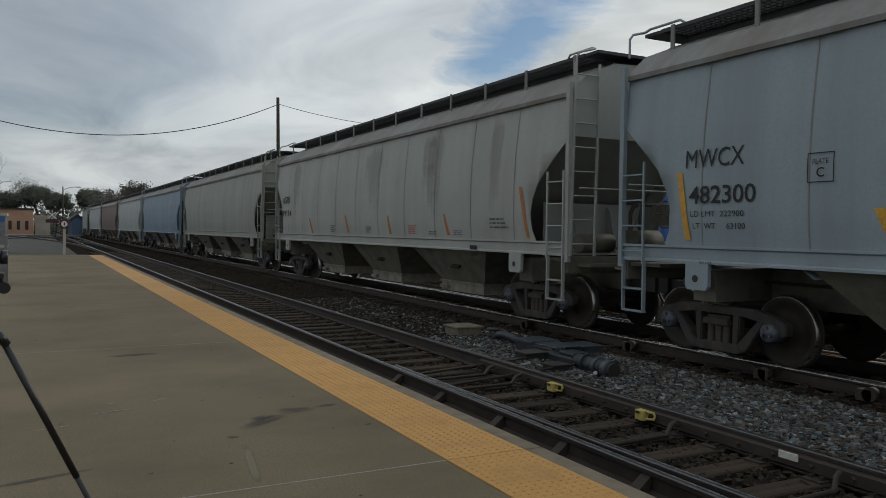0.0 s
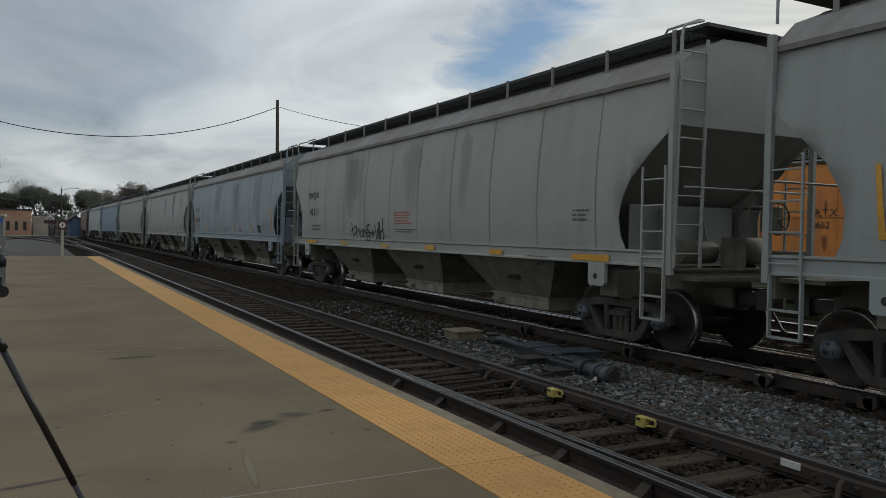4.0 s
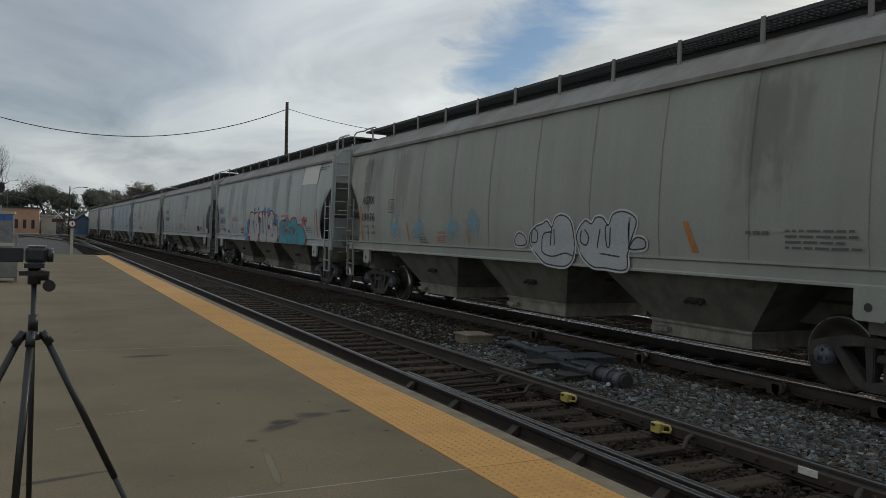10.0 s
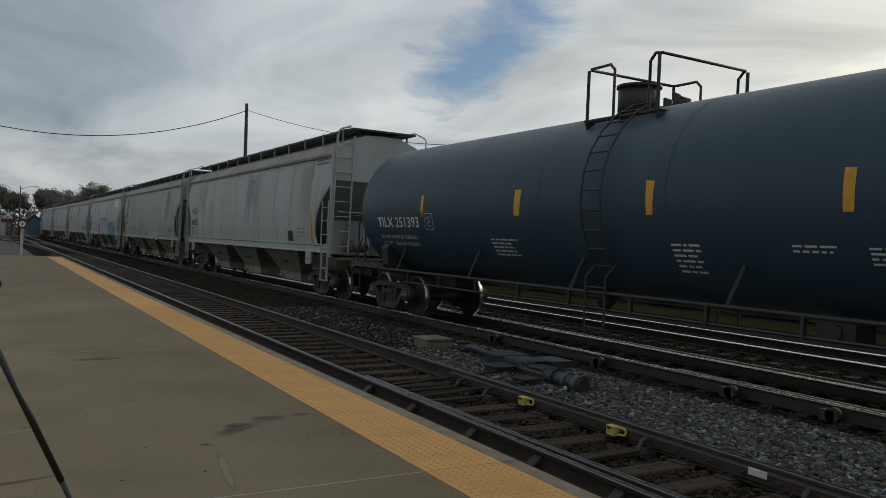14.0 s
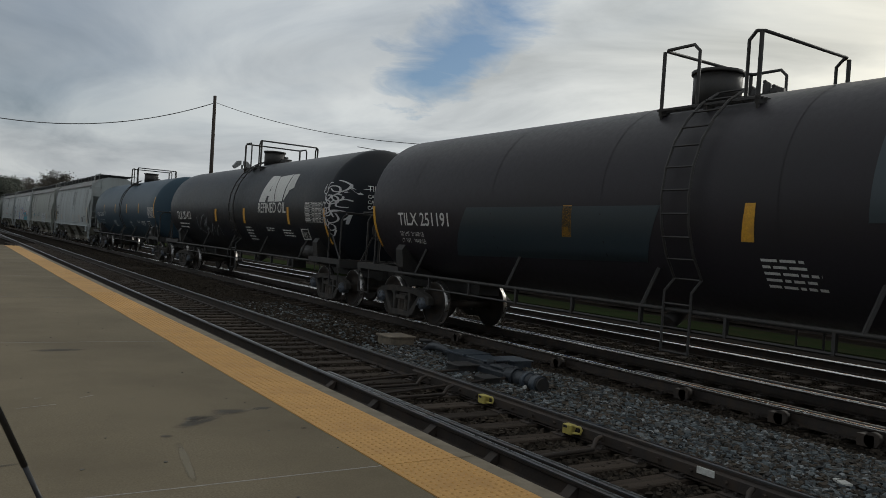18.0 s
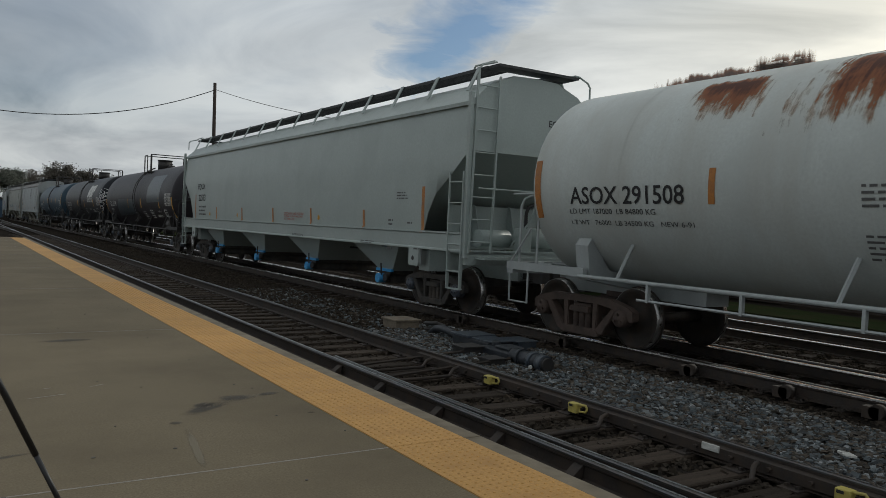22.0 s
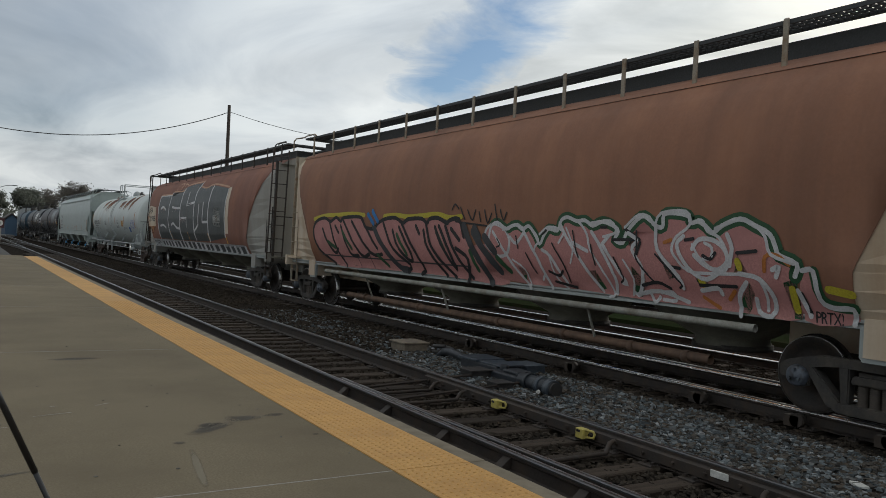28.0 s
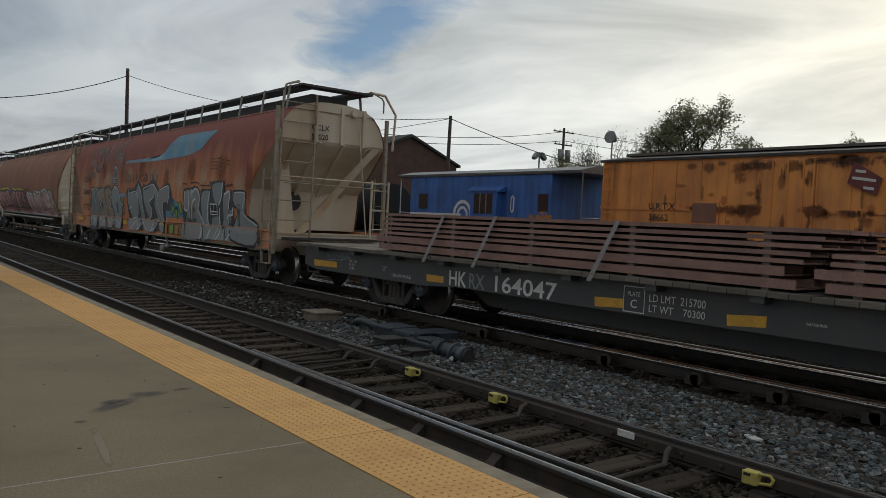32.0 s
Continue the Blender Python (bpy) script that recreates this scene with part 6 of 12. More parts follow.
lettering(car_b, "CU FT  5461", -6.40, 1.73, 0.055, 0.38, "black_letter")
fine_print(car_b, 3.76, 3.32, 1.61, 1.76, 3, "black_letter")
fine_print(car_b, 2.98, 2.50, 1.64, 1.83, 3, "red_letter")
fine_print(car_b, 0.20, -0.19, 1.60, 1.80, 4, "black_letter")
fine_print(car_b, -2.42, -2.91, 1.64, 1.85, 4, "red_letter")
fine_print(car_b, -4.79, -5.16, 1.61, 1.74, 3, "black_letter")
fine_print(car_b, -3.44, -3.77, 1.62, 1.68, 1, "black_letter")
lettering(car_b, "PULL HERE", 7.28, 1.31, 0.038, 0.21, "black_letter")
lettering(car_c, "SHQX", 7.18, 2.72, 0.237, 1.01, "black_letter")
lettering(car_c, "41211", 7.04, 2.23, 0.218, 0.84, "black_letter")
patch(car_c, "reflector", [(7.35, 1.46), (6.38, 1.46), (6.37, 1.35), (7.34, 1.35)], "reflector")
patch(car_c, "reflector", [(4.15, 1.46), (3.69, 1.45), (3.69, 1.37), (4.14, 1.38)], "reflector")
patch(car_c, "reflector", [(1.26, 1.44), (0.79, 1.43), (0.79, 1.36), (1.26, 1.37)], "reflector")
patch(car_c, "reflector", [(-1.27, 1.46), (-1.72, 1.46), (-1.72, 1.36), (-1.27, 1.36)], "reflector")
patch(car_c, "reflector", [(-4.08, 1.45), (-4.54, 1.45), (-4.54, 1.35), (-4.09, 1.35)], "reflector")
patch(car_c, "reflector", [(-6.69, 1.44), (-7.63, 1.45), (-7.63, 1.34), (-6.69, 1.35)], "reflector")
fine_print(car_c, 0.45, -0.69, 1.93, 2.26, 5, "red_letter")
fine_print(car_c, 0.37, -0.85, 1.73, 1.84, 2, "black_letter")
fine_print(car_c, -6.71, -7.21, 1.97, 2.19, 3, "black_letter")
fine_print(car_c, 6.79, 5.80, 1.74, 1.97, 2, "black_letter")
fine_print(car_c, -5.40, -6.07, 1.34, 1.39, 1, "black_letter")
strokes(car_c, "graffiti_tag", [[(3.31, 2.00), (3.24, 1.75), (3.16, 1.51)], [(3.36, 1.74), (3.02, 1.88), (2.96, 1.74), (3.22, 1.63)], [(2.97, 1.95), (2.94, 1.60)], [(2.94, 1.74), (2.78, 1.82), (2.73, 1.59)], [(2.68, 1.73), (2.56, 1.79), (2.51, 1.67), (2.63, 1.61), (2.68, 1.71)], [(2.48, 1.61), (2.45, 1.79), (2.32, 1.76), (2.28, 1.60)], [(2.25, 1.71), (2.10, 1.73), (2.16, 1.81), (2.25, 1.74), (2.19, 1.61), (2.06, 1.65)], [(2.00, 1.95), (2.22, 1.87), (2.01, 1.71), (2.06, 1.52), (2.23, 1.55)], [(2.04, 1.71), (1.74, 1.71)], [(1.86, 1.78), (1.73, 1.71), (1.85, 1.63)], [(1.66, 1.92), (1.55, 1.54), (1.49, 1.83), (1.39, 1.54), (1.41, 2.00)], [(1.35, 1.99), (1.31, 1.55)], [(1.14, 2.09), (1.13, 1.55)], [(1.34, 1.72), (1.11, 1.81)], [(3.54, 1.67), (3.51, 1.66)], [(3.43, 1.65), (3.40, 1.64)], [(1.03, 1.65), (1.01, 1.64)], [(0.93, 1.63), (0.91, 1.62)]], 0.035, "black_letter", 0.006)
lettering(car_d, "SHPX", 6.74, 2.74, 0.236, 0.89, "black_letter")
lettering(car_d, "455220", 6.73, 2.26, 0.254, 1.27, "black_letter")
lettering(car_d, "LD LMT 224100", 6.68, 1.88, 0.083, 0.89, "black_letter")
lettering(car_d, "LT WT   61900", 6.65, 1.71, 0.074, 0.90, "black_letter")
plate_box(car_d, 5.14, 2.60)
patch(car_d, "reflector", [(5.26, 2.06), (5.17, 2.06), (5.09, 1.60), (5.18, 1.59)], "reflector_old")
fine_print(car_d, 6.17, 5.52, 1.39, 1.45, 1, "black_letter")
patch(car_d, "reflector", [(7.49, 2.55), (7.43, 2.55), (7.36, 1.75), (7.44, 1.75)], "reflector")
for y in (2.36, -0.60, -2.77, -4.73):
    patch(car_d, "reflector", [(y, 2.00), (y - 0.10, 2.00), (y - 0.24, 1.60), (y - 0.13, 1.60)], "reflector_old")
patch(car_d, "reflector", [(-6.96, 2.50), (-7.06, 2.50), (-7.22, 1.58), (-7.12, 1.58)], "reflector_old")
patch(car_d, "test_panel", [(-5.18, 1.92), (-5.82, 1.92), (-5.84, 1.64), (-5.20, 1.64)], "black_letter")
fine_print(car_d, 1.30, -0.69, 2.56, 2.66, 1, "red_letter")
fine_print(car_d, 0.88, -0.12, 1.70, 2.12, 6, "red_letter")
fine_print(car_d, -6.05, -6.75, 1.66, 1.88, 3, "black_letter")
patch(car_e, "number_patch", [(7.90, 2.88), (6.80, 2.86), (6.80, 2.50), (7.90, 2.50)], "stencil_blue", 0.005)
patch(car_e, "number_patch", [(7.84, 2.39), (6.44, 2.38), (6.44, 2.03), (7.84, 2.03)], "stencil_blue", 0.005)
patch(car_e, "reflector", [(7.98, 2.50), (7.88, 2.50), (7.70, 1.60), (7.80, 1.60)], "reflector_old")
patch(car_e, "reflector", [(4.90, 2.06), (4.80, 2.06), (4.70, 1.60), (4.80, 1.60)], "reflector_old")
plate_box(car_e, 5.78, 2.47)
lettering(car_e, "LD LMT  220700", 7.60, 1.90, 0.08, 0.85, "black_letter")
lettering(car_e, "LT  WT    65300", 7.58, 1.74, 0.08, 0.85, "black_letter")
lettering(car_e, "WARNING", 3.00, 1.83, 0.055, 0.34, "red_letter")
fine_print(car_e, 3.18, 2.60, 1.60, 1.80, 4, "red_letter")
patch(car_e, "card_holder", [(5.86, 1.75), (5.62, 1.75), (5.60, 1.62), (5.84, 1.62)], "fine_letter")
strokes(car_e, "graffiti_tag", [[(6.78, 1.62), (6.76, 1.82), (6.70, 1.66), (6.66, 1.82), (6.62, 1.66)], [(6.58, 1.80), (6.52, 1.66), (6.47, 1.84)], [(6.46, 1.74), (6.40, 1.82), (6.40, 1.70)]], 0.03, "graf_blue")
lettering(car_e, "MBKX", 7.94, 2.56, 0.224, 1.04, "black_letter")
lettering(car_e, "150013", 7.66, 2.08, 0.221, 1.08, "black_letter")
patch(car_e, "paint_patch", [(-5.83, 3.99), (-7.46, 3.96), (-7.32, 3.34), (-5.66, 3.38)], "white_letter")
patch(car_e, "reflector", [(-7.39, 2.53), (-7.48, 2.53), (-7.68, 1.61), (-7.58, 1.61)], "reflector_old")
fine_print(car_e, -6.39, -7.06, 1.73, 1.95, 4, "black_letter")
lettering(car_e, "OPEN HATCH COVERS", 4.95, 2.26, 0.092, 1.05, "red_letter")
lettering(car_e, "BEFORE UNLOADING CAR", 5.01, 2.15, 0.102, 1.22, "red_letter")
fine_print(car_e, 3.20, 2.50, 1.62, 1.89, 4, "black_letter")
fine_print(car_e, -3.38, -4.37, 2.27, 2.38, 1, "red_letter")
fine_print(car_e, -7.46, -8.40, 3.76, 3.89, 2, "black_letter")
lettering(car_f, "AGPX", 7.69, 2.56, 0.221, 0.86, "black_letter")
lettering(car_f, "19176", 7.65, 2.09, 0.226, 0.89, "black_letter")
lettering(car_f, "LD LMT  221700", 7.59, 1.91, 0.080, 0.81, "black_letter")
lettering(car_f, "LT  WT    64300", 7.54, 1.75, 0.070, 0.81, "black_letter")
plate_box(car_f, 5.67, 2.48)
patch(car_f, "reflector", [(7.89, 2.53), (7.78, 2.53), (7.60, 1.59), (7.71, 1.59)], "reflector_old")
patch(car_f, "reflector", [(4.73, 2.06), (4.66, 2.06), (4.52, 1.60), (4.59, 1.60)], "reflector_old")
patch(car_f, "reflector", [(1.68, 2.05), (1.59, 2.05), (1.55, 1.62), (1.63, 1.62)], "reflector_old")
patch(car_f, "reflector", [(-4.54, 2.05), (-4.64, 2.05), (-4.84, 1.62), (-4.72, 1.62)], "reflector_old")
patch(car_f, "reflector", [(-7.56, 2.52), (-7.64, 2.52), (-7.91, 1.54), (-7.80, 1.53)], "reflector_old")
lettering(car_f, "WARNING", 3.02, 1.80, 0.056, 0.34, "red_letter")
fine_print(car_f, 3.05, 2.55, 1.59, 1.76, 4, "red_letter")
fine_print(car_f, 3.95, 3.50, 1.57, 1.74, 3, "black_letter")
fine_print(car_f, -5.63, -6.12, 1.86, 1.96, 1, "black_letter")
fine_print(car_f, -6.22, -7.24, 1.70, 1.97, 4, "black_letter")
lettering(car_g, "MWCX", 7.59, 2.56, 0.262, 1.01, "black_letter")
lettering(car_g, "483253", 7.56, 2.07, 0.254, 1.16, "black_letter")
lettering(car_g, "LD LMT  221900", 7.53, 1.90, 0.079, 0.82, "black_letter")
lettering(car_g, "LT  WT    64100", 7.51, 1.74, 0.079, 0.82, "black_letter")
patch(car_g, "reflector", [(7.76, 2.53), (7.64, 2.52), (7.52, 1.60), (7.64, 1.60)], "reflector")
patch(car_g, "reflector", [(4.77, 2.08), (4.64, 2.08), (4.38, 1.60), (4.55, 1.60)], "reflector")
patch(car_g, "reflector", [(-1.37, 2.04), (-1.46, 2.04), (-1.61, 1.61), (-1.49, 1.61)], "reflector")
patch(car_g, "reflector", [(-4.31, 2.04), (-4.43, 2.04), (-4.55, 1.59), (-4.42, 1.59)], "reflector")
patch(car_g, "reflector", [(-7.37, 2.54), (-7.46, 2.53), (-7.61, 1.60), (-7.51, 1.59)], "reflector")
patch(car_g, "test_panel", [(-5.52, 1.90), (-5.96, 1.91), (-6.01, 1.60), (-5.56, 1.60)], "black_letter")
lettering(car_g, "EXW 10-8 H  9-8", -6.39, 1.95, 0.060, 0.60, "black_letter")
lettering(car_g, "EW  8-8 H 15-0", -6.41, 1.84, 0.060, 0.61, "black_letter")
lettering(car_g, "CU FT  5461", -6.43, 1.73, 0.059, 0.38, "black_letter")
fine_print(car_g, -7.52, -8.46, 3.78, 3.98, 2, "black_letter")
lettering(tank_h, "TILX 251393", 7.07, 2.03, 0.231, 2.02, "white_letter")
lettering(tank_h, "LD LMT 210500 LB  95450 KG", 7.06, 1.78, 0.078, 1.78, "white_letter")
lettering(tank_h, "LT  WT   75500 LB  34250 KG", 7.07, 1.63, 0.079, 1.78, "white_letter")
patch(tank_h, "reflector", [(8.11, 2.98), (7.97, 2.97), (7.99, 2.03), (8.11, 2.03)], "reflector")
patch(tank_h, "reflector", [(4.91, 2.72), (4.80, 2.71), (4.81, 2.25), (4.93, 2.25)], "reflector")
plate_box(tank_h, 4.61, 2.16, "white_letter")
patch(tank_h, "reflector", [(1.49, 2.70), (1.30, 2.70), (1.35, 2.24), (1.52, 2.25)], "reflector")
patch(tank_h, "reflector", [(-1.66, 2.71), (-1.82, 2.70), (-1.79, 2.23), (-1.67, 2.23)], "reflector")
patch(tank_h, "reflector", [(-4.59, 2.71), (-4.73, 2.70), (-4.71, 2.23), (-4.58, 2.23)], "reflector")
patch(tank_h, "reflector", [(-7.83, 2.98), (-7.95, 2.97), (-7.94, 2.03), (-7.80, 2.03)], "reflector")
data_table(tank_h, -6.67, 2.04, -7.81, 2.50)
fine_print(tank_h, 2.40, 1.52, 1.52, 1.86, 5, "white_letter")
fine_print(tank_h, -2.03, -2.57, 1.43, 1.86, 6, "white_letter")
fine_print(tank_h, -3.90, -4.58, 1.76, 1.88, 2, "white_letter")
fine_print(tank_h, -4.82, -5.67, 1.65, 1.87, 4, "white_letter")
fine_print(tank_h, -7.47, -7.89, 1.62, 1.73, 2, "white_letter")
patch(tank_h, "frame_line", [(-6.20, 1.86), (-6.74, 1.87), (-6.64, 1.58), (-6.15, 1.58)], "white_letter")
patch(tank_h, "frame_dark", [(-6.23, 1.83), (-6.70, 1.84), (-6.62, 1.61), (-6.20, 1.60)], "black_letter")
lettering(tank_i, "REFINED OIL", -2.92, 2.29, 0.302, 2.27, "white_letter")
lettering(tank_i, "TILX 251413", 6.84, 2.03, 0.299, 2.04, "white_letter")
patch(tank_i, "reflector", [(1.57, 2.42), (1.35, 2.42), (1.45, 2.00), (1.67, 1.99)], "reflector")
patch(tank_i, "reflector", [(-1.50, 2.43), (-1.68, 2.43), (-1.61, 1.96), (-1.42, 1.96)], "reflector")
patch(tank_i, "reflector", [(-5.27, 2.45), (-5.41, 2.45), (-5.40, 1.98), (-5.24, 1.98)], "reflector")
patch(tank_i, "reflector", [(-7.74, 2.41), (-7.84, 2.41), (-7.80, 1.53), (-7.68, 1.52)], "reflector")
patch(tank_i, "logo_bar", [(-2.95, 2.61), (-3.49, 2.61), (-3.89, 3.40), (-3.29, 3.42)], "white_letter")
patch(tank_i, "logo_bar", [(-3.71, 2.62), (-4.24, 2.62), (-3.97, 3.37), (-3.77, 3.40)], "white_letter")
patch(tank_i, "logo_bar", [(-3.33, 2.80), (-4.07, 2.78), (-4.09, 2.93), (-3.40, 2.93)], "white_letter")
patch(tank_i, "logo_bar", [(-4.29, 2.61), (-4.86, 2.62), (-4.94, 3.41), (-4.02, 3.37)], "white_letter")
patch(tank_i, "logo_bar", [(-4.95, 2.62), (-5.21, 2.85), (-5.32, 3.40), (-4.99, 3.40)], "white_letter")
patch(tank_i, "logo_bar", [(-5.14, 2.91), (-5.54, 2.99), (-5.43, 3.39), (-5.24, 3.41)], "white_letter")
data_table(tank_i, -6.56, 2.06, -7.67, 2.57)
fine_print(tank_i, 6.72, 5.06, 1.67, 1.93, 2, "white_letter")
fine_print(tank_i, -1.48, -2.24, 1.44, 1.89, 5, "white_letter")
fine_print(tank_i, -3.40, -4.09, 1.76, 1.88, 2, "white_letter")
fine_print(tank_i, -4.69, -5.57, 1.63, 1.85, 3, "white_letter")
patch(tank_i, "frame_line", [(-6.06, 1.87), (-6.58, 1.88), (-6.51, 1.59), (-5.98, 1.58)], "white_letter")
patch(tank_i, "frame_dark", [(-6.10, 1.84), (-6.53, 1.86), (-6.48, 1.63), (-6.04, 1.61)], "black_letter")
lettering(tank_j, "TILX 251191", 6.81, 2.05, 0.263, 1.92, "white_letter")
lettering(tank_j, "LD LMT  211600 LB", 6.82, 1.84, 0.084, 0.92, "white_letter")
lettering(tank_j, "LT  WT    74400 LB", 6.85, 1.70, 0.085, 0.94, "white_letter")
patch(tank_j, "reflector", [(7.91, 2.45), (7.82, 2.45), (7.86, 1.59), (7.97, 1.57)], "reflector")
patch(tank_j, "reflector", [(1.63, 2.43), (1.43, 2.43), (1.51, 1.95), (1.72, 1.95)], "reflector")
patch(tank_j, "reflector", [(-1.60, 2.44), (-1.74, 2.44), (-1.69, 1.98), (-1.51, 1.98)], "reflector")
patch(tank_j, "reflector", [(-5.42, 2.44), (-5.55, 2.44), (-5.52, 1.97), (-5.39, 1.97)], "reflector")
patch(tank_j, "reflector", [(-7.85, 2.44), (-7.97, 2.44), (-7.94, 1.57), (-7.80, 1.56)], "reflector")
patch(tank_j, "repaint_patch", [(4.27, 2.41), (-0.29, 2.42), (0.08, 1.65), (4.94, 1.52)], "tank_patch")
patch(tank_j, "repaint_patch", [(-3.13, 3.49), (-5.71, 3.50), (-5.72, 2.25), (-3.06, 2.22)], "tank_patch")
data_table(tank_j, -6.68, 2.08, -7.80, 2.61)
fine_print(tank_j, -1.73, -2.50, 1.44, 1.82, 5, "white_letter")
fine_print(tank_j, -3.36, -4.11, 1.51, 1.90, 5, "white_letter")
fine_print(tank_j, -4.94, -5.88, 1.78, 1.86, 2, "white_letter")
fine_print(tank_j, -4.43, -5.64, 1.55, 1.68, 2, "white_letter")
fine_print(tank_j, -7.42, -7.65, 1.35, 1.53, 3, "white_letter")
patch(tank_j, "frame_line", [(-6.19, 1.91), (-6.67, 1.91), (-6.62, 1.61), (-6.09, 1.60)], "white_letter")
patch(tank_j, "frame_dark", [(-6.23, 1.87), (-6.62, 1.88), (-6.58, 1.64), (-6.16, 1.63)], "black_letter")
lettering(car_k, "EQUX", 8.07, 2.67, 0.245, 0.95, "black_letter")
lettering(car_k, "22513", 7.97, 2.27, 0.244, 0.91, "black_letter")
patch(car_k, "reflector", [(8.43, 2.52), (8.32, 2.52), (8.32, 1.63), (8.43, 1.62)], "reflector_old")
patch(car_k, "reflector", [(5.64, 2.04), (5.53, 2.05), (5.53, 1.61), (5.64, 1.61)], "reflector_old")
patch(car_k, "reflector", [(2.80, 2.03), (2.69, 2.03), (2.69, 1.62), (2.80, 1.61)], "reflector_old")
patch(car_k, "reflector", [(-0.07, 2.04), (-0.18, 2.04), (-0.18, 1.60), (-0.07, 1.59)], "reflector_old")
patch(car_k, "reflector", [(-2.91, 2.04), (-3.02, 2.04), (-3.02, 1.60), (-2.91, 1.59)], "reflector_old")
patch(car_k, "reflector", [(-8.65, 2.50), (-8.76, 2.50), (-8.76, 1.58), (-8.65, 1.58)], "reflector_old")
patch(car_k, "reflector", [(-6.02, 2.02), (-6.12, 2.02), (-6.12, 1.60), (-6.02, 1.59)], "reflector_old")
lettering(car_k, "LINED CAR-WEAR RUBBER SHOES WHEN", -1.05, 1.85, 0.065, 1.43, "red_letter")
lettering(car_k, "ENTERING CAR, SHARP OBJECTS MUST", -1.06, 1.77, 0.065, 1.40, "red_letter")
lettering(car_k, "NOT CONTACT LINING.", -1.07, 1.70, 0.064, 0.76, "red_letter")
fine_print(car_k, 7.89, 6.78, 1.71, 2.13, 3, "black_letter")
fine_print(car_k, -7.61, -8.13, 2.24, 2.42, 3, "black_letter")
fine_print(car_k, -7.26, -7.55, 1.68, 1.85, 2, "black_letter")
fine_print(car_k, -8.08, -8.28, 1.72, 1.81, 1, "black_letter")
fine_print(car_k, -6.02, -6.70, 1.26, 1.34, 2, "fine_letter")
fine_print(car_k, -1.80, -2.70, 1.29, 1.36, 2, "fine_letter")
fine_print(car_k, -7.32, -7.58, 1.16, 1.25, 1, "fine_letter")
fine_print(car_k, -8.45, -8.66, 1.21, 1.28, 1, "fine_letter")
sticker(car_k, -3.48, 1.80, 0.07, "reflector")
sticker(car_k, 3.23, 1.79, 0.07, "reflector")
sticker(car_k, 6.44, 1.79, 0.07, "reflector")
bm = bmesh.new()
revolve_x(bm, [(-0.04, 0.02), (-0.04, 0.115), (0.0, 0.115), (0.0, 0.09), (0.30, 0.09), (0.30, 0.115), (0.34, 0.115), (0.37, 0.07), (0.50, 0.04), (0.50, 0.0)], 0, 0, 14)
bmesh.ops.transform(bm, matrix=pose(-0.97, -4.16, 0.73, 0, 0, -90), verts=bm.verts[:])
cylinder = part("brake_cylinder", bm, "grey_e", tank_l, "pale grey brake cylinder")
bm = bmesh.new()
box(bm, -1.02, -0.92, -4.40, -4.24, 0.81, 1.03)
part("bracket", bm, "grey_e", cylinder)
lettering(tank_l, "ASOX 291508", 7.54, 2.14, 0.256, 2.18, "black_letter")
lettering(tank_l, "LD LMT 187000  LB 84800 KG", 7.57, 2.00, 0.077, 1.70, "black_letter")
lettering(tank_l, "LT WT   76000  LB 34500 KG   NEW 6-91", 7.58, 1.84, 0.069, 2.33, "black_letter")
patch(tank_l, "reflector", [(4.97, 2.59), (4.87, 2.59), (4.89, 2.14), (4.99, 2.14)], "reflector_old")
patch(tank_l, "reflector", [(1.34, 2.60), (1.23, 2.60), (1.28, 2.14), (1.38, 2.14)], "reflector_old")
patch(tank_l, "reflector", [(-0.92, 2.60), (-1.03, 2.60), (-1.00, 2.14), (-0.89, 2.14)], "reflector_old")
patch(tank_l, "reflector", [(-4.01, 2.60), (-4.12, 2.60), (-4.10, 2.13), (-3.99, 2.13)], "reflector_old")
patch(tank_l, "reflector", [(8.38, 2.83), (8.24, 2.84), (8.22, 1.93), (8.35, 1.92)], "reflector_old")
patch(tank_l, "reflector", [(-7.29, 2.84), (-7.44, 2.83), (-7.41, 1.93), (-7.27, 1.93)], "reflector_old")
patch(tank_l, "placard", [(-3.10, 2.36), (-3.79, 2.35), (-3.75, 2.01), (-3.08, 2.00)], "placard_orange")
fine_print(tank_l, -3.22, -3.66, 2.25, 2.32, 1, "red_letter")
fine_print(tank_l, -3.22, -3.68, 2.04, 2.19, 2, "red_letter")
fine_print(tank_l, 3.05, 2.33, 2.09, 2.37, 4, "black_letter")
fine_print(tank_l, 3.05, 2.23, 1.54, 1.84, 5, "black_letter")
lettering(tank_l, "EXTERIOR HEATER PIPES", -1.52, 2.32, 0.058, 0.72, "black_letter")
lettering(tank_l, "NO INLET OR OUTLET", -1.51, 2.23, 0.058, 0.72, "black_letter")
lettering(tank_l, "PIPE CAPS REQUIRED", -1.50, 2.15, 0.058, 0.72, "black_letter")
lettering(tank_l, "MAX. OPERATING PRESSURE", -1.47, 2.00, 0.058, 0.86, "black_letter")
lettering(tank_l, "FOR HEATER COILS 25 PSI", -1.44, 1.92, 0.058, 0.86, "black_letter")
lettering(tank_l, "LINING: SIGMA 7400", -3.80, 1.90, 0.055, 0.56, "black_letter")
lettering(tank_l, "5-1991 TRN LGVE", -3.78, 1.83, 0.055, 0.50, "black_letter")
lettering(tank_l, "PAINT: CARBOLINE 878", -4.56, 1.91, 0.051, 0.64, "black_letter")
lettering(tank_l, "RECT 11-2009", -4.55, 1.84, 0.051, 0.39, "black_letter")
data_table(tank_l, -6.11, 1.89, -7.31, 2.36, "white_letter", "caboose_blue")
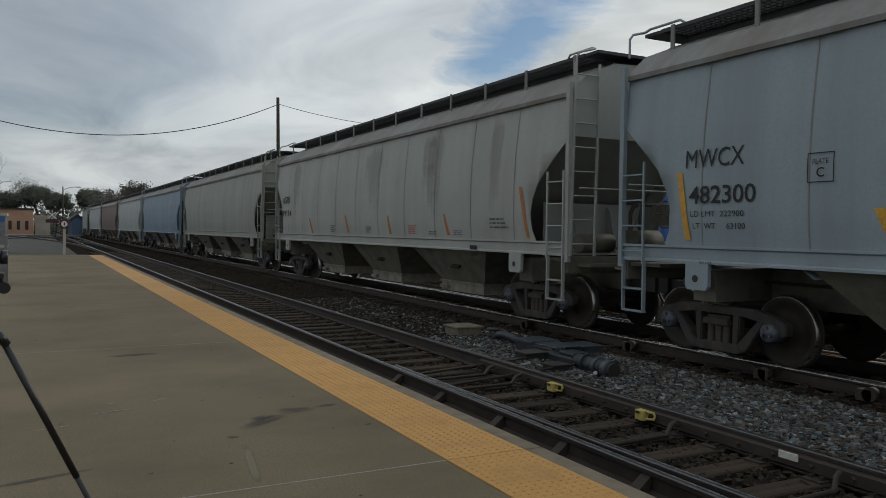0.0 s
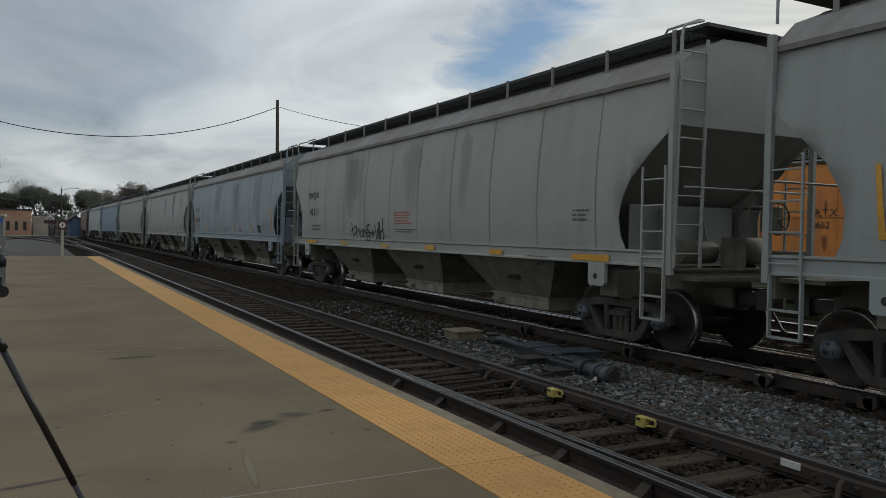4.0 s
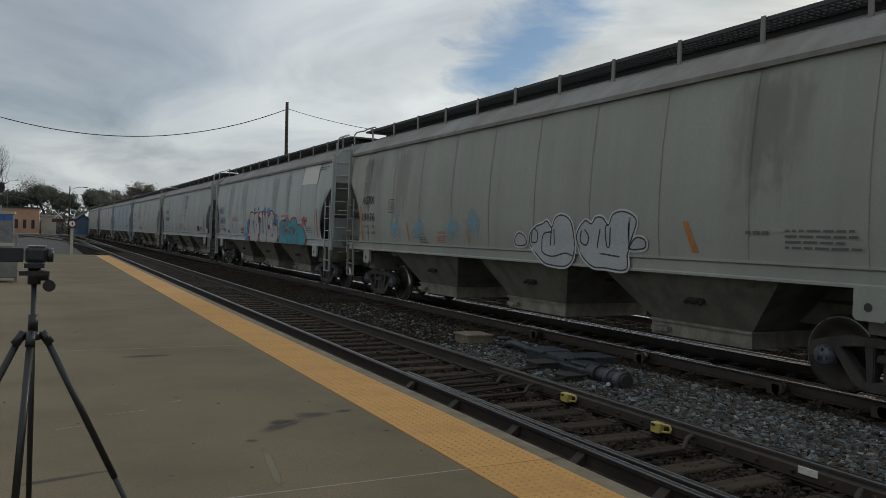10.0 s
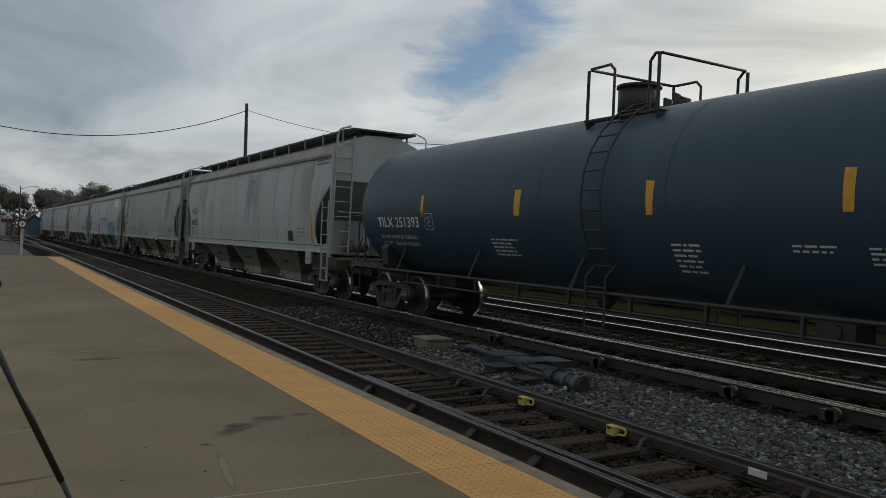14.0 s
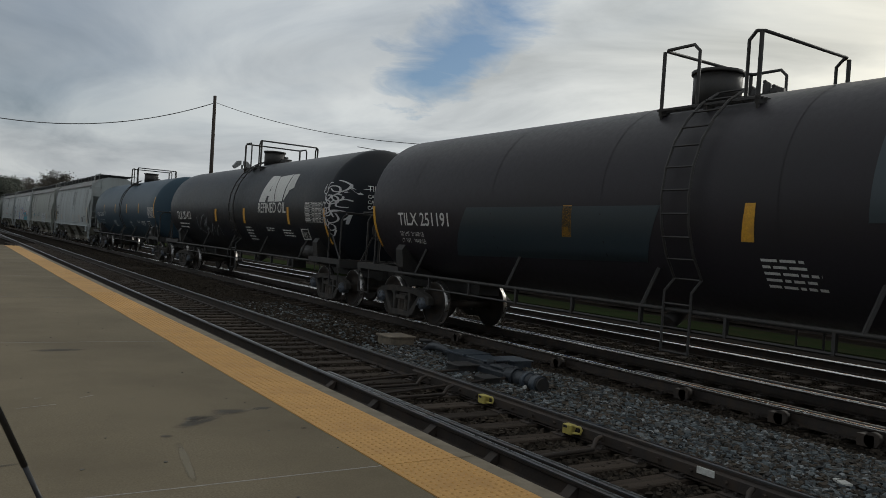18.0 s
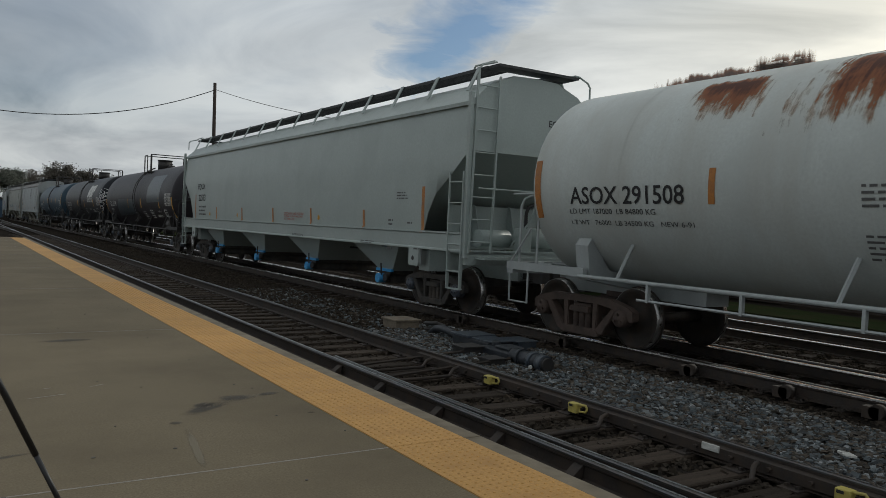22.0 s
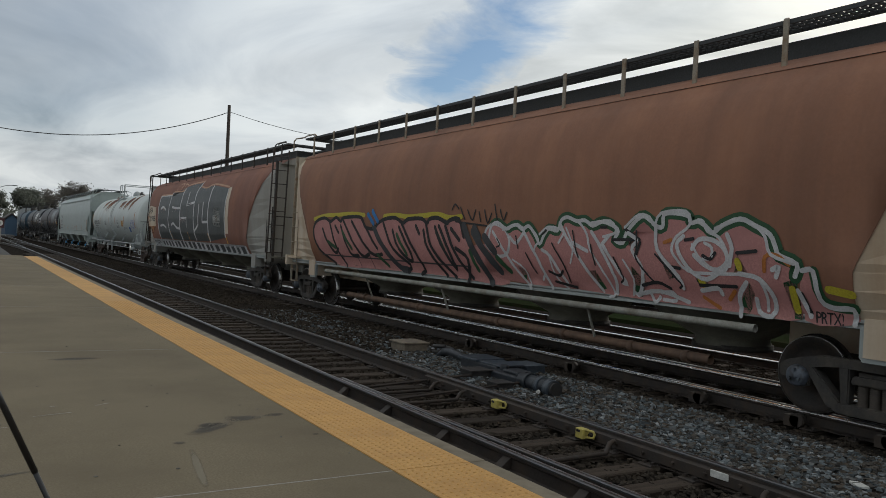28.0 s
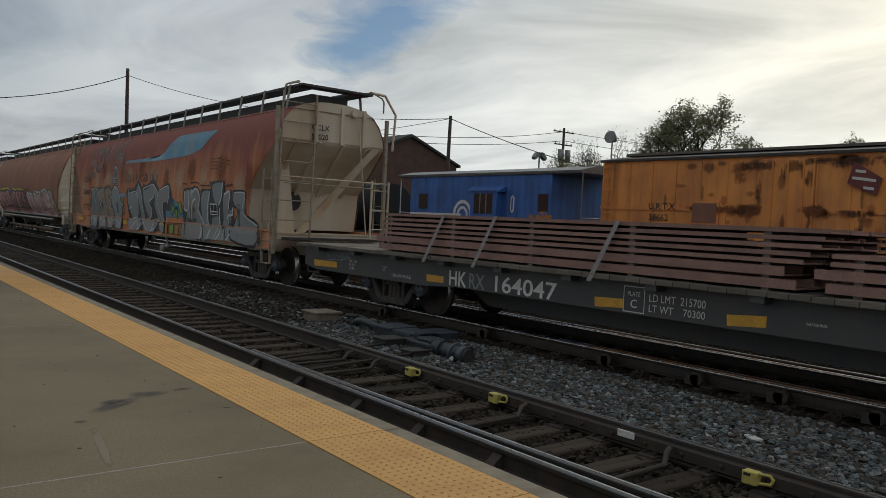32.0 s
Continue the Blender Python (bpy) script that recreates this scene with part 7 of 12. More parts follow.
patch(tank_l, "test_panel", [(-5.42, 1.98), (-5.87, 1.98), (-5.80, 1.70), (-5.38, 1.71)], "caboose_blue")
bleed(tank_l, "rust_run", "rust_bleed", 5.71, 4.41, 3.20, 3.83, 0.10)
bleed(tank_l, "rust_run", "rust_bleed", 4.43, 1.95, 2.94, 3.98, -0.50)
bleed(tank_l, "rust_run", "rust_bleed", -1.18, -2.56, 3.02, 3.61, -0.15)
bleed(tank_l, "rust_run", "rust_bleed", -2.76, -4.30, 2.92, 3.81, -0.20)
bleed(tank_l, "rust_run", "rust_bleed", -4.54, -5.75, 2.80, 3.98, -0.10)
bleed(tank_l, "rust_run", "rust_bleed", -2.72, -3.57, 3.86, 3.98, 0.00)
bleed(tank_l, "rust_run", "rust_bleed", 7.37, 4.42, 4.16, 3.98, 0.00)
bleed(tank_l, "rust_run", "rust_bleed", 5.48, 4.45, 4.23, 3.98, 0.00)
patch(car_m, "graffiti_panel", [(5.72, 1.50), (6.08, 2.2), (6.14, 3.36), (5.92, 3.52), (3.85, 3.48), (3.78, 3.62), (1.94, 3.58), (1.56, 3.80), (0.61, 3.86), (-0.95, 3.88), (-0.97, 3.66), (-1.92, 3.57), (-3.0, 3.68), (-5.15, 3.48), (-5.19, 1.69), (-3.05, 1.52), (-0.95, 1.50), (1.4, 1.48)], "graf_panel")
bleed(car_m, "dirt_streak", "rust_wash", 9.0, 5.9, 1.6, 3.2, 0.0, 0.003)
patch(car_m, "painted_band", [(7.6, 1.14), (-7.2, 1.14), (-7.2, 1.46), (7.6, 1.46)], "graf_band", 0.007)
band = random.Random(8)
y = 5.6
while y > -7.0:                                          # hand-painted dark blocks along the band
    w, low, high = band.uniform(0.26, 0.46), 1.15 + band.uniform(0, 0.03), 1.42 + band.uniform(-0.05, 0.03)
    patch(car_m, "band_block", [(y, low), (y - w, low + 0.01), (y - w + band.uniform(-0.03, 0.03), high), (y + 0.02, high - 0.02)], "graf_dark", 0.009)
    w2 = band.uniform(0.22, 0.40)
    patch(car_m, "band_block", [(y - w - 0.03, 1.16), (y - w - w2 + 0.03, 1.16), (y - w - w2 + 0.04, high + 0.02), (y - w - 0.02, high)], "graf_white", 0.009)
    y -= w + w2
strokes(car_m, "graffiti_line", [[(5.72, 1.50), (6.10, 2.2), (6.16, 3.30), (5.92, 3.52), (3.88, 3.50)], [(3.81, 3.60), (3.91, 2.92), (3.93, 2.21), (3.31, 1.46)], [(1.69, 3.72), (1.74, 2.83), (1.70, 2.04), (1.36, 1.50)],
                                 [(-0.92, 3.86), (-0.66, 3.51), (-0.63, 2.81), (-0.74, 1.94), (-0.96, 1.54)], [(-2.92, 3.66), (-2.86, 3.12), (-2.84, 2.53), (-2.93, 1.82), (-3.05, 1.54)], [(-5.16, 3.46), (-5.12, 2.6), (-5.20, 1.72)]], 0.10, "graf_white")
strokes(car_m, "graffiti_line", [[(5.62, 2.90), (5.11, 2.97), (4.60, 2.84)], [(5.53, 2.09), (4.92, 2.12), (4.36, 2.00)], [(3.29, 2.94), (2.51, 2.88), (1.81, 2.88)], [(3.26, 2.14), (2.90, 2.20), (2.29, 2.02), (1.73, 1.97)]], 0.10, "graf_white", 0.0065)
for pts in ([(0.58, 3.51), (0.60, 2.97)], [(0.60, 2.97), (-0.61, 3.07)], [(1.67, 2.38), (1.32, 2.43), (0.55, 2.42)], [(0.53, 2.44), (0.52, 2.06)], [(-1.39, 2.95), (-1.42, 2.14)], [(-1.42, 2.16), (-1.17, 2.03), (-0.83, 1.90)], [(-2.06, 3.0), (-2.07, 2.24)], [(-2.06, 2.25), (-2.86, 2.26)]):
    strokes(car_m, "graffiti_line", [pts], 0.095, "graf_white", 0.0068)
strokes(car_m, "graffiti_line", [[(6.0, 3.56), (3.85, 3.54)], [(3.78, 3.66), (1.94, 3.63), (1.56, 3.85), (0.61, 3.92), (-0.95, 3.95)], [(-0.97, 3.72), (-1.92, 3.63), (-2.95, 3.74), (-5.14, 3.54)], [(3.37, 3.73), (3.23, 4.00), (2.69, 3.98), (2.59, 3.71)],
                                 [(2.59, 3.71), (2.46, 3.97), (2.04, 3.94)], [(2.08, 3.66), (2.02, 3.94), (1.70, 3.90)]], 0.06, "graf_peach", 0.0072)
drip = random.Random(3)
for k in range(46):                                      # runs of paint below the pale lines
    y, z = drip.choice(((drip.uniform(-0.9, 1.5), 3.88), (drip.uniform(4.0, 5.9), 3.52), (drip.uniform(1.8, 3.2), 2.86), (drip.uniform(4.7, 5.6), 2.90), (drip.uniform(0.6, 1.6), 2.38), (drip.uniform(-2.8, -1.0), 3.64)))
    strokes(car_m, "graffiti_drip", [[(y, z), (y - 0.01, z - drip.uniform(0.06, 0.20))]], 0.014, drip.choice(("graf_white", "graf_peach")), 0.0074)
patch(car_m, "graffiti_block", [(-3.56, 2.80), (-4.53, 2.75), (-4.54, 2.04), (-3.59, 2.15)], "white_letter")
patch(car_m, "graffiti_block_core", [(-3.90, 2.51), (-4.23, 2.44), (-4.25, 2.22), (-3.89, 2.24)], "rust_dark")
patch(car_m, "graffiti_band", [(-5.21, 3.50), (-5.52, 3.52), (-5.56, 1.83), (-5.21, 1.84)], "tan_end")
patch(car_m, "number_patch", [(8.30, 3.09), (6.72, 2.99), (6.64, 2.07), (8.22, 2.05)], "tan_end")
lettering(car_m, "AEX", 8.19, 2.70, 0.297, 0.76, "black_letter")
lettering(car_m, "20988", 8.16, 2.29, 0.289, 1.34, "black_letter")
lettering(car_m, "*CWEED", 7.50, 1.13, 0.285, 1.34, "black_letter")
patch(car_m, "reflector", [(3.63, 1.85), (3.51, 1.85), (3.09, 1.49), (3.24, 1.48)], "reflector")
patch(car_m, "reflector", [(0.43, 1.84), (0.30, 1.84), (0.01, 1.50), (0.15, 1.49)], "reflector")
patch(car_m, "reflector", [(-2.77, 1.83), (-2.88, 1.83), (-3.09, 1.49), (-2.96, 1.48)], "reflector")
patch(car_m, "reflector", [(-5.13, 1.84), (-5.23, 1.84), (-5.39, 1.46), (-5.29, 1.45)], "reflector")
lettering(car_o, "CCLX", 7.62, 2.61, 0.221, 0.89, "black_letter")
lettering(car_o, "52020", 7.59, 2.13, 0.198, 1.04, "black_letter")
patch(car_o, "blue_swoosh", [(2.23, 3.22), (1.95, 3.3), (0.6, 3.31), (-1.4, 3.33), (-1.75, 3.43), (-2.15, 3.68), (-2.6, 3.91), (-4.1, 3.92), (-5.59, 3.91), (-5.19, 3.64), (-4.75, 3.4), (-3.9, 3.27), (-1.83, 3.2), (0.4, 3.2)], "swoosh_blue")
patch(car_o, "reflector", [(-7.28, 1.25), (-8.25, 1.27), (-8.23, 1.12), (-7.29, 1.13)], "reflector")
patch(car_o, "reflector", [(-5.33, 1.23), (-5.84, 1.24), (-5.82, 1.14), (-5.34, 1.13)], "reflector")
patch(car_o, "reflector", [(-1.63, 1.26), (-2.05, 1.26), (-2.04, 1.16), (-1.64, 1.15)], "reflector")
patch(car_o, "reflector", [(2.13, 1.26), (1.74, 1.27), (1.73, 1.13), (2.12, 1.12)], "reflector")
patch(car_o, "reflector", [(8.41, 1.23), (7.56, 1.24), (7.55, 1.11), (8.40, 1.09)], "reflector")
lettering(flat, "EOC - 1/14", 8.14, 0.82, 0.050, 0.28, "white_letter")
lettering(flat, "M - 921F", 8.13, 0.75, 0.050, 0.22, "white_letter")
lettering(flat, "60 CPLR", 8.14, 0.68, 0.050, 0.20, "white_letter")
lettering(flat, "JACK/LIFT", 6.96, 0.80, 0.035, 0.17, "white_letter")
lettering(flat, "HERE", 6.92, 0.75, 0.035, 0.08, "white_letter")
lettering(flat, "2 INCH HF COMP SHOES", 6.62, 0.66, 0.060, 0.61, "white_letter")
strokes(flat, "chalk_tag", [[(9.05, 0.84), (9.01, 0.96), (8.95, 0.85)], [(9.0, 0.88), (8.95, 0.89)], [(8.92, 0.85), (8.89, 0.92), (8.85, 0.86)], [(8.8, 0.86), (8.75, 0.95), (8.71, 0.87)], [(8.68, 0.86), (8.64, 0.96), (8.58, 0.87), (8.62, 0.91)], [(8.56, 0.86), (8.51, 0.94), (8.46, 0.86)], [(8.41, 0.99), (8.41, 0.9), (8.31, 0.9)], [(8.27, 0.96), (8.3, 0.9)], [(8.24, 0.98), (8.22, 0.9), (8.15, 0.95)], [(9.07, 0.82), (8.55, 0.83), (8.08, 0.9)], [(8.46, 0.91), (8.45, 0.71)]], 0.012, "ghost_blue", 0.006)
lettering(flat, "HK", 4.91, 0.66, 0.249, 0.45, "white_letter")
lettering(flat, "RX", 4.39, 0.66, 0.241, 0.38, "ghost_white")
lettering(flat, "164047", 3.76, 0.66, 0.258, 1.32, "white_letter")
lettering(flat, "LD LMT  215700", 0.84, 0.83, 0.098, 0.81, "white_letter")
lettering(flat, "LT WT    70300", 0.84, 0.70, 0.091, 0.81, "white_letter")
plate_box(flat, 1.08, 0.83, "white_letter")
patch(flat, "reflector", [(9.58, 0.78), (8.63, 0.79), (8.62, 0.67), (9.57, 0.65)], "reflector")
patch(flat, "reflector", [(5.55, 0.79), (5.07, 0.79), (5.06, 0.68), (5.54, 0.67)], "reflector")
patch(flat, "reflector", [(1.74, 0.80), (1.26, 0.82), (1.25, 0.70), (1.73, 0.67)], "reflector")
patch(flat, "reflector", [(-0.25, 0.80), (-0.74, 0.84), (-0.74, 0.71), (-0.26, 0.67)], "reflector")
lettering(flat, "RELEASE ROD", -1.19, 0.80, 0.029, 0.22, "white_letter")
head_lettering(tank_h, TANK_Z, "TILX 251393")
head_lettering(tank_i, TANK_Z, "TILX 251413")
head_lettering(tank_j, TANK_Z, "TILX 251191")
head_lettering(tank_l, TANK_LZ, "ASOX 291508", "black_letter")
end_lettering(car_k, "EQUX", "22513", 0.35, 3.75)
end_lettering(car_g, "MWCX", "483253", 0.45, 3.7)
end_lettering(car_o, "CCLX", "52020", -0.62, 3.75)
end_lettering(car_n, "NLSX", "1131", -0.6, 2.75)
bleed(hopper, "dirt_streak", "dirt_bleed", -3.41, -4.56, 1.60, 3.98, 0.0, 0.003)
bleed(hopper, "dirt_streak", "dirt_bleed", 6.86, 5.79, 1.90, 3.98, 0.0, 0.003)
bleed(hopper, "dirt_streak", "dirt_bleed", -6.30, -6.91, 1.60, 3.98, 0.0, 0.003)
bleed(hopper, "dirt_streak", "dirt_bleed", -3.24, -4.07, 1.90, 3.98, 0.0, 0.003)
bleed(hopper, "dirt_streak", "dirt_bleed", 0.27, -1.17, 1.60, 3.98, 0.0, 0.003)
bleed(car_b, "dirt_streak", "dirt_bleed", -0.83, -2.29, 1.60, 3.98, 0.0, 0.003)
bleed(car_b, "dirt_streak", "dirt_bleed", 2.78, 1.32, 1.90, 3.98, 0.0, 0.003)
bleed(car_b, "dirt_streak", "dirt_bleed", -1.37, -1.98, 1.60, 3.98, 0.0, 0.003)
bleed(car_b, "dirt_streak", "dirt_bleed", -4.40, -5.96, 1.60, 3.98, 0.0, 0.003)
bleed(car_c, "dirt_streak", "dirt_bleed", -2.71, -3.34, 1.60, 3.98, 0.0, 0.003)
bleed(car_c, "dirt_streak", "dirt_bleed", 0.25, -1.07, 1.60, 3.98, 0.0, 0.003)
bleed(car_c, "dirt_streak", "dirt_bleed", 4.02, 2.49, 1.60, 3.98, 0.0, 0.003)
bleed(car_c, "dirt_streak", "dirt_bleed", 4.06, 2.88, 1.60, 3.98, 0.0, 0.003)
bleed(car_d, "dirt_streak", "dirt_bleed", 6.11, 5.41, 1.60, 3.98, 0.0, 0.003)
bleed(car_d, "dirt_streak", "dirt_bleed", 0.35, -0.51, 1.90, 3.98, 0.0, 0.003)
bleed(car_d, "dirt_streak", "dirt_bleed", -0.36, -1.58, 1.60, 3.98, 0.0, 0.003)
bleed(car_d, "dirt_streak", "dirt_bleed", -0.48, -1.92, 1.90, 3.98, 0.0, 0.003)
bleed(car_e, "dirt_streak", "dirt_bleed", -1.67, -2.86, 1.90, 3.98, 0.0, 0.003)
bleed(car_e, "dirt_streak", "dirt_bleed", -3.60, -4.54, 1.60, 3.98, 0.0, 0.003)
bleed(car_e, "dirt_streak", "dirt_bleed", 6.21, 4.62, 1.90, 3.98, 0.0, 0.003)
bleed(car_e, "dirt_streak", "dirt_bleed", 3.62, 2.32, 1.60, 3.98, 0.0, 0.003)
bleed(car_f, "dirt_streak", "dirt_bleed", 7.81, 6.31, 1.90, 3.98, 0.0, 0.003)
bleed(car_f, "dirt_streak", "dirt_bleed", -5.39, -6.65, 1.90, 3.98, 0.0, 0.003)
bleed(car_f, "dirt_streak", "dirt_bleed", 5.63, 4.45, 1.60, 3.98, 0.0, 0.003)
bleed(car_f, "dirt_streak", "dirt_bleed", -5.17, -6.25, 1.90, 3.98, 0.0, 0.003)
bleed(car_f, "dirt_streak", "dirt_bleed", 7.79, 7.10, 1.60, 3.98, 0.0, 0.003)
bleed(car_g, "dirt_streak", "dirt_bleed", -0.99, -1.74, 1.60, 3.98, 0.0, 0.003)
bleed(car_g, "dirt_streak", "dirt_bleed", -0.60, -1.62, 1.60, 3.98, 0.0, 0.003)
bleed(car_g, "dirt_streak", "dirt_bleed", -6.32, -7.54, 1.60, 3.98, 0.0, 0.003)
bleed(car_g, "dirt_streak", "dirt_bleed", -1.26, -2.45, 1.90, 3.98, 0.0, 0.003)
bleed(car_g, "dirt_streak", "dirt_bleed", 6.58, 5.00, 1.90, 3.98, 0.0, 0.003)
patch(car_e, "graffiti_splash", [(2.32, 1.32), (2.13, 1.52), (2.09, 1.77), (1.91, 2.05), (1.76, 2.24), (1.59, 2.19), (1.59, 1.86), (1.79, 1.82), (1.84, 1.58), (1.68, 1.33)], "graf_blue")
patch(car_e, "graffiti_splash", [(-2.51, 2.20), (-2.64, 2.23), (-2.79, 2.20), (-2.87, 2.10), (-2.80, 1.95), (-2.53, 1.95)], "graf_blue")
sticker(car_e, 0.74, 2.60, 0.100, "graf_blue")
sticker(car_e, 0.07, 2.64, 0.100, "graf_blue")
sticker(car_e, -0.94, 2.59, 0.120, "graf_blue")
sticker(car_e, -1.53, 2.52, 0.180, "graf_blue")
sticker(car_e, -2.65, 2.35, 0.080, "graf_blue")
sticker(car_e, 2.38, 1.56, 0.090, "graf_blue")
sticker(car_e, 1.99, 2.08, 0.080, "graf_blue")
sticker(car_e, -2.89, 1.40, 0.080, "graf_blue")
sticker(car_e, 2.15, 1.91, 0.035, "graf_blue")
sticker(car_e, -2.93, 2.16, 0.040, "graf_blue")
sticker(car_e, -2.90, 2.32, 0.030, "graf_blue")
patch(car_e, "graffiti_shadow", [(1.64, 1.30), (1.84, 1.58), (1.79, 1.82), (1.59, 1.86), (1.54, 2.38), (1.33, 2.55), (0.97, 2.55), (0.63, 2.45), (0.57, 2.53), (0.12, 2.53), (0.06, 2.42), (0.00, 2.52), (-0.46, 2.54), (-0.57, 2.49), (-0.60, 2.57), (-0.78, 2.59), (-0.95, 2.42), (-0.99, 2.50), (-1.19, 2.54), (-1.39, 2.41), (-1.49, 2.36), (-1.71, 2.49), (-1.80, 2.57), (-2.19, 2.54), (-2.21, 2.46), (-2.46, 2.36), (-2.49, 1.96), (-2.83, 1.95), (-2.92, 1.53), (-2.75, 1.35), (-1.25, 1.33), (0.64, 1.33)], "graf_maroon", 0.008)
patch(car_e, "graffiti_fill", [(1.67, 1.84), (1.45, 2.00), (1.49, 2.33), (1.32, 2.48), (0.72, 2.44), (0.68, 2.18), (1.09, 2.09), (0.94, 1.91), (0.74, 1.96), (0.69, 1.74), (0.86, 1.69), (0.72, 1.47), (0.78, 1.34), (1.35, 1.34), (1.38, 1.52), (1.78, 1.53), (1.63, 1.72)], "graf_chrome", 0.0105)
patch(car_e, "graffiti_fill", [(0.63, 2.39), (0.12, 2.48), (0.08, 2.25), (-0.14, 1.87), (-0.10, 1.58), (0.08, 1.58), (0.13, 1.36), (0.65, 1.34), (0.66, 2.00)], "graf_chrome", 0.0105)
patch(car_e, "graffiti_fill", [(-0.03, 2.41), (-0.46, 2.49), (-0.61, 2.31), (-0.67, 1.95), (-0.61, 1.67), (-0.72, 1.64), (-0.85, 1.72), (-0.77, 2.15), (-0.68, 2.43), (-0.79, 2.50), (-0.95, 2.30), (-1.07, 1.95), (-1.20, 1.69), (-1.29, 1.54), (-1.27, 1.35), (-0.34, 1.34), (-0.16, 1.58), (-0.29, 1.91), (-0.21, 2.24)], "graf_chrome", 0.0105)
patch(car_e, "graffiti_fill", [(-1.12, 2.41), (-1.25, 2.48), (-1.43, 2.32), (-1.41, 1.99), (-1.47, 1.77), (-1.74, 1.81), (-2.01, 1.63), (-2.12, 1.50), (-2.09, 1.34), (-1.31, 1.34), (-1.33, 1.61), (-1.15, 1.91)], "graf_chrome", 0.0105)
patch(car_e, "graffiti_fill", [(-1.52, 2.25), (-1.85, 2.38), (-1.89, 2.50), (-2.15, 2.47), (-2.24, 2.36), (-2.42, 2.32), (-2.41, 2.02), (-2.17, 2.00), (-2.22, 1.78), (-2.26, 1.67), (-2.34, 1.92), (-2.80, 1.93), (-2.87, 1.59), (-2.71, 1.35), (-2.13, 1.34), (-2.15, 1.50), (-1.83, 1.81), (-1.82, 2.02), (-1.53, 1.99)], "graf_chrome", 0.0105)
patch(car_e, "graffiti_gap", [(0.42, 2.17), (0.27, 1.96), (0.36, 1.92)], "graf_maroon", 0.012)
strokes(car_e, "graffiti_highlight", [[(1.48, 2.30), (1.32, 2.47), (0.73, 2.43), (0.70, 2.19)], [(0.61, 2.38), (0.12, 2.48), (0.06, 2.25), (-0.13, 1.89)], [(-0.04, 2.40), (-0.46, 2.48), (-0.64, 2.27)], [(-0.80, 2.48), (-0.96, 2.28), (-1.08, 1.95), (-1.21, 1.69)], [(-1.13, 2.39), (-1.26, 2.46), (-1.44, 2.30)], [(-1.49, 1.78), (-1.74, 1.81), (-2.01, 1.63), (-2.12, 1.50)], [(-1.89, 2.48), (-2.16, 2.46), (-2.24, 2.36), (-2.42, 2.31), (-2.40, 2.02)], [(-2.67, 1.36), (-2.76, 1.49), (-2.87, 1.53)], [(1.12, 2.07), (0.94, 1.90), (0.73, 1.94)]], 0.022, "graf_white", 0.0125)
sticker(car_e, 0.11, 2.25, 0.022, "graf_white")
sticker(car_e, 0.05, 2.22, 0.022, "graf_white")
sticker(car_e, -1.02, 2.30, 0.022, "graf_white")
sticker(car_e, -1.03, 2.21, 0.022, "graf_white")
sticker(car_e, -1.47, 2.27, 0.022, "graf_white")
sticker(car_e, -1.16, 1.65, 0.022, "graf_white")
sticker(car_e, -0.75, 1.69, 0.022, "graf_white")
sticker(car_e, -2.33, 2.02, 0.022, "graf_white")
sticker(car_e, -2.76, 1.85, 0.022, "graf_white")
sticker(car_e, -1.83, 1.83, 0.022, "graf_white")
patch(car_e, "graffiti_bubble", [(-3.27, 1.31), (-3.14, 1.89), (-3.26, 2.10), (-3.58, 2.16), (-3.86, 2.09), (-3.98, 2.22), (-4.24, 2.25), (-4.50, 2.08), (-4.74, 2.21), (-5.03, 2.25), (-5.28, 2.19), (-5.43, 1.99), (-5.74, 2.00), (-6.09, 1.89), (-6.32, 1.64), (-6.39, 1.49), (-6.29, 1.33)], "graf_teal")
strokes(car_e, "graffiti_outline", [[(-3.19, 1.34), (-3.12, 1.89), (-3.30, 2.10), (-3.58, 2.16), (-3.84, 2.08), (-4.00, 2.23), (-4.24, 2.25), (-4.50, 2.07), (-4.74, 2.22), (-5.03, 2.26), (-5.28, 2.20), (-5.43, 1.99), (-5.74, 2.01), (-6.09, 1.89), (-6.32, 1.66), (-6.39, 1.49), (-6.30, 1.33)], [(-3.46, 1.69), (-3.52, 1.88), (-3.73, 1.97), (-3.97, 1.92), (-4.09, 1.77), (-4.28, 1.59), (-4.23, 1.32)], [(-3.68, 1.55), (-3.81, 1.76), (-4.09, 1.81), (-4.43, 1.73), (-4.66, 1.56), (-4.60, 1.33)], [(-4.52, 1.85), (-4.75, 1.91), (-4.95, 1.81), (-5.15, 1.59), (-5.07, 1.34)], [(-4.89, 1.58), (-4.95, 1.77), (-5.11, 1.83), (-5.33, 1.71), (-5.50, 1.56), (-5.43, 1.33)], [(-4.13, 1.97), (-4.10, 2.11), (-4.26, 1.98)], [(-6.13, 2.22), (-5.93, 2.17), (-6.13, 2.10), (-6.02, 1.99)], [(-6.19, 2.29), (-6.35, 1.97)], [(-6.48, 2.23), (-6.23, 1.99)], [(-6.18, 2.13), (-6.51, 2.13)]], 0.05, "graf_red", 0.012)
sticker(car_e, -6.41, 2.21, 0.03, "graf_red")
sticker(car_e, -6.15, 2.25, 0.03, "graf_red")
sticker(car_e, -5.89, 2.07, 0.03, "graf_red")
sticker(car_e, -6.18, 1.92, 0.03, "graf_red")
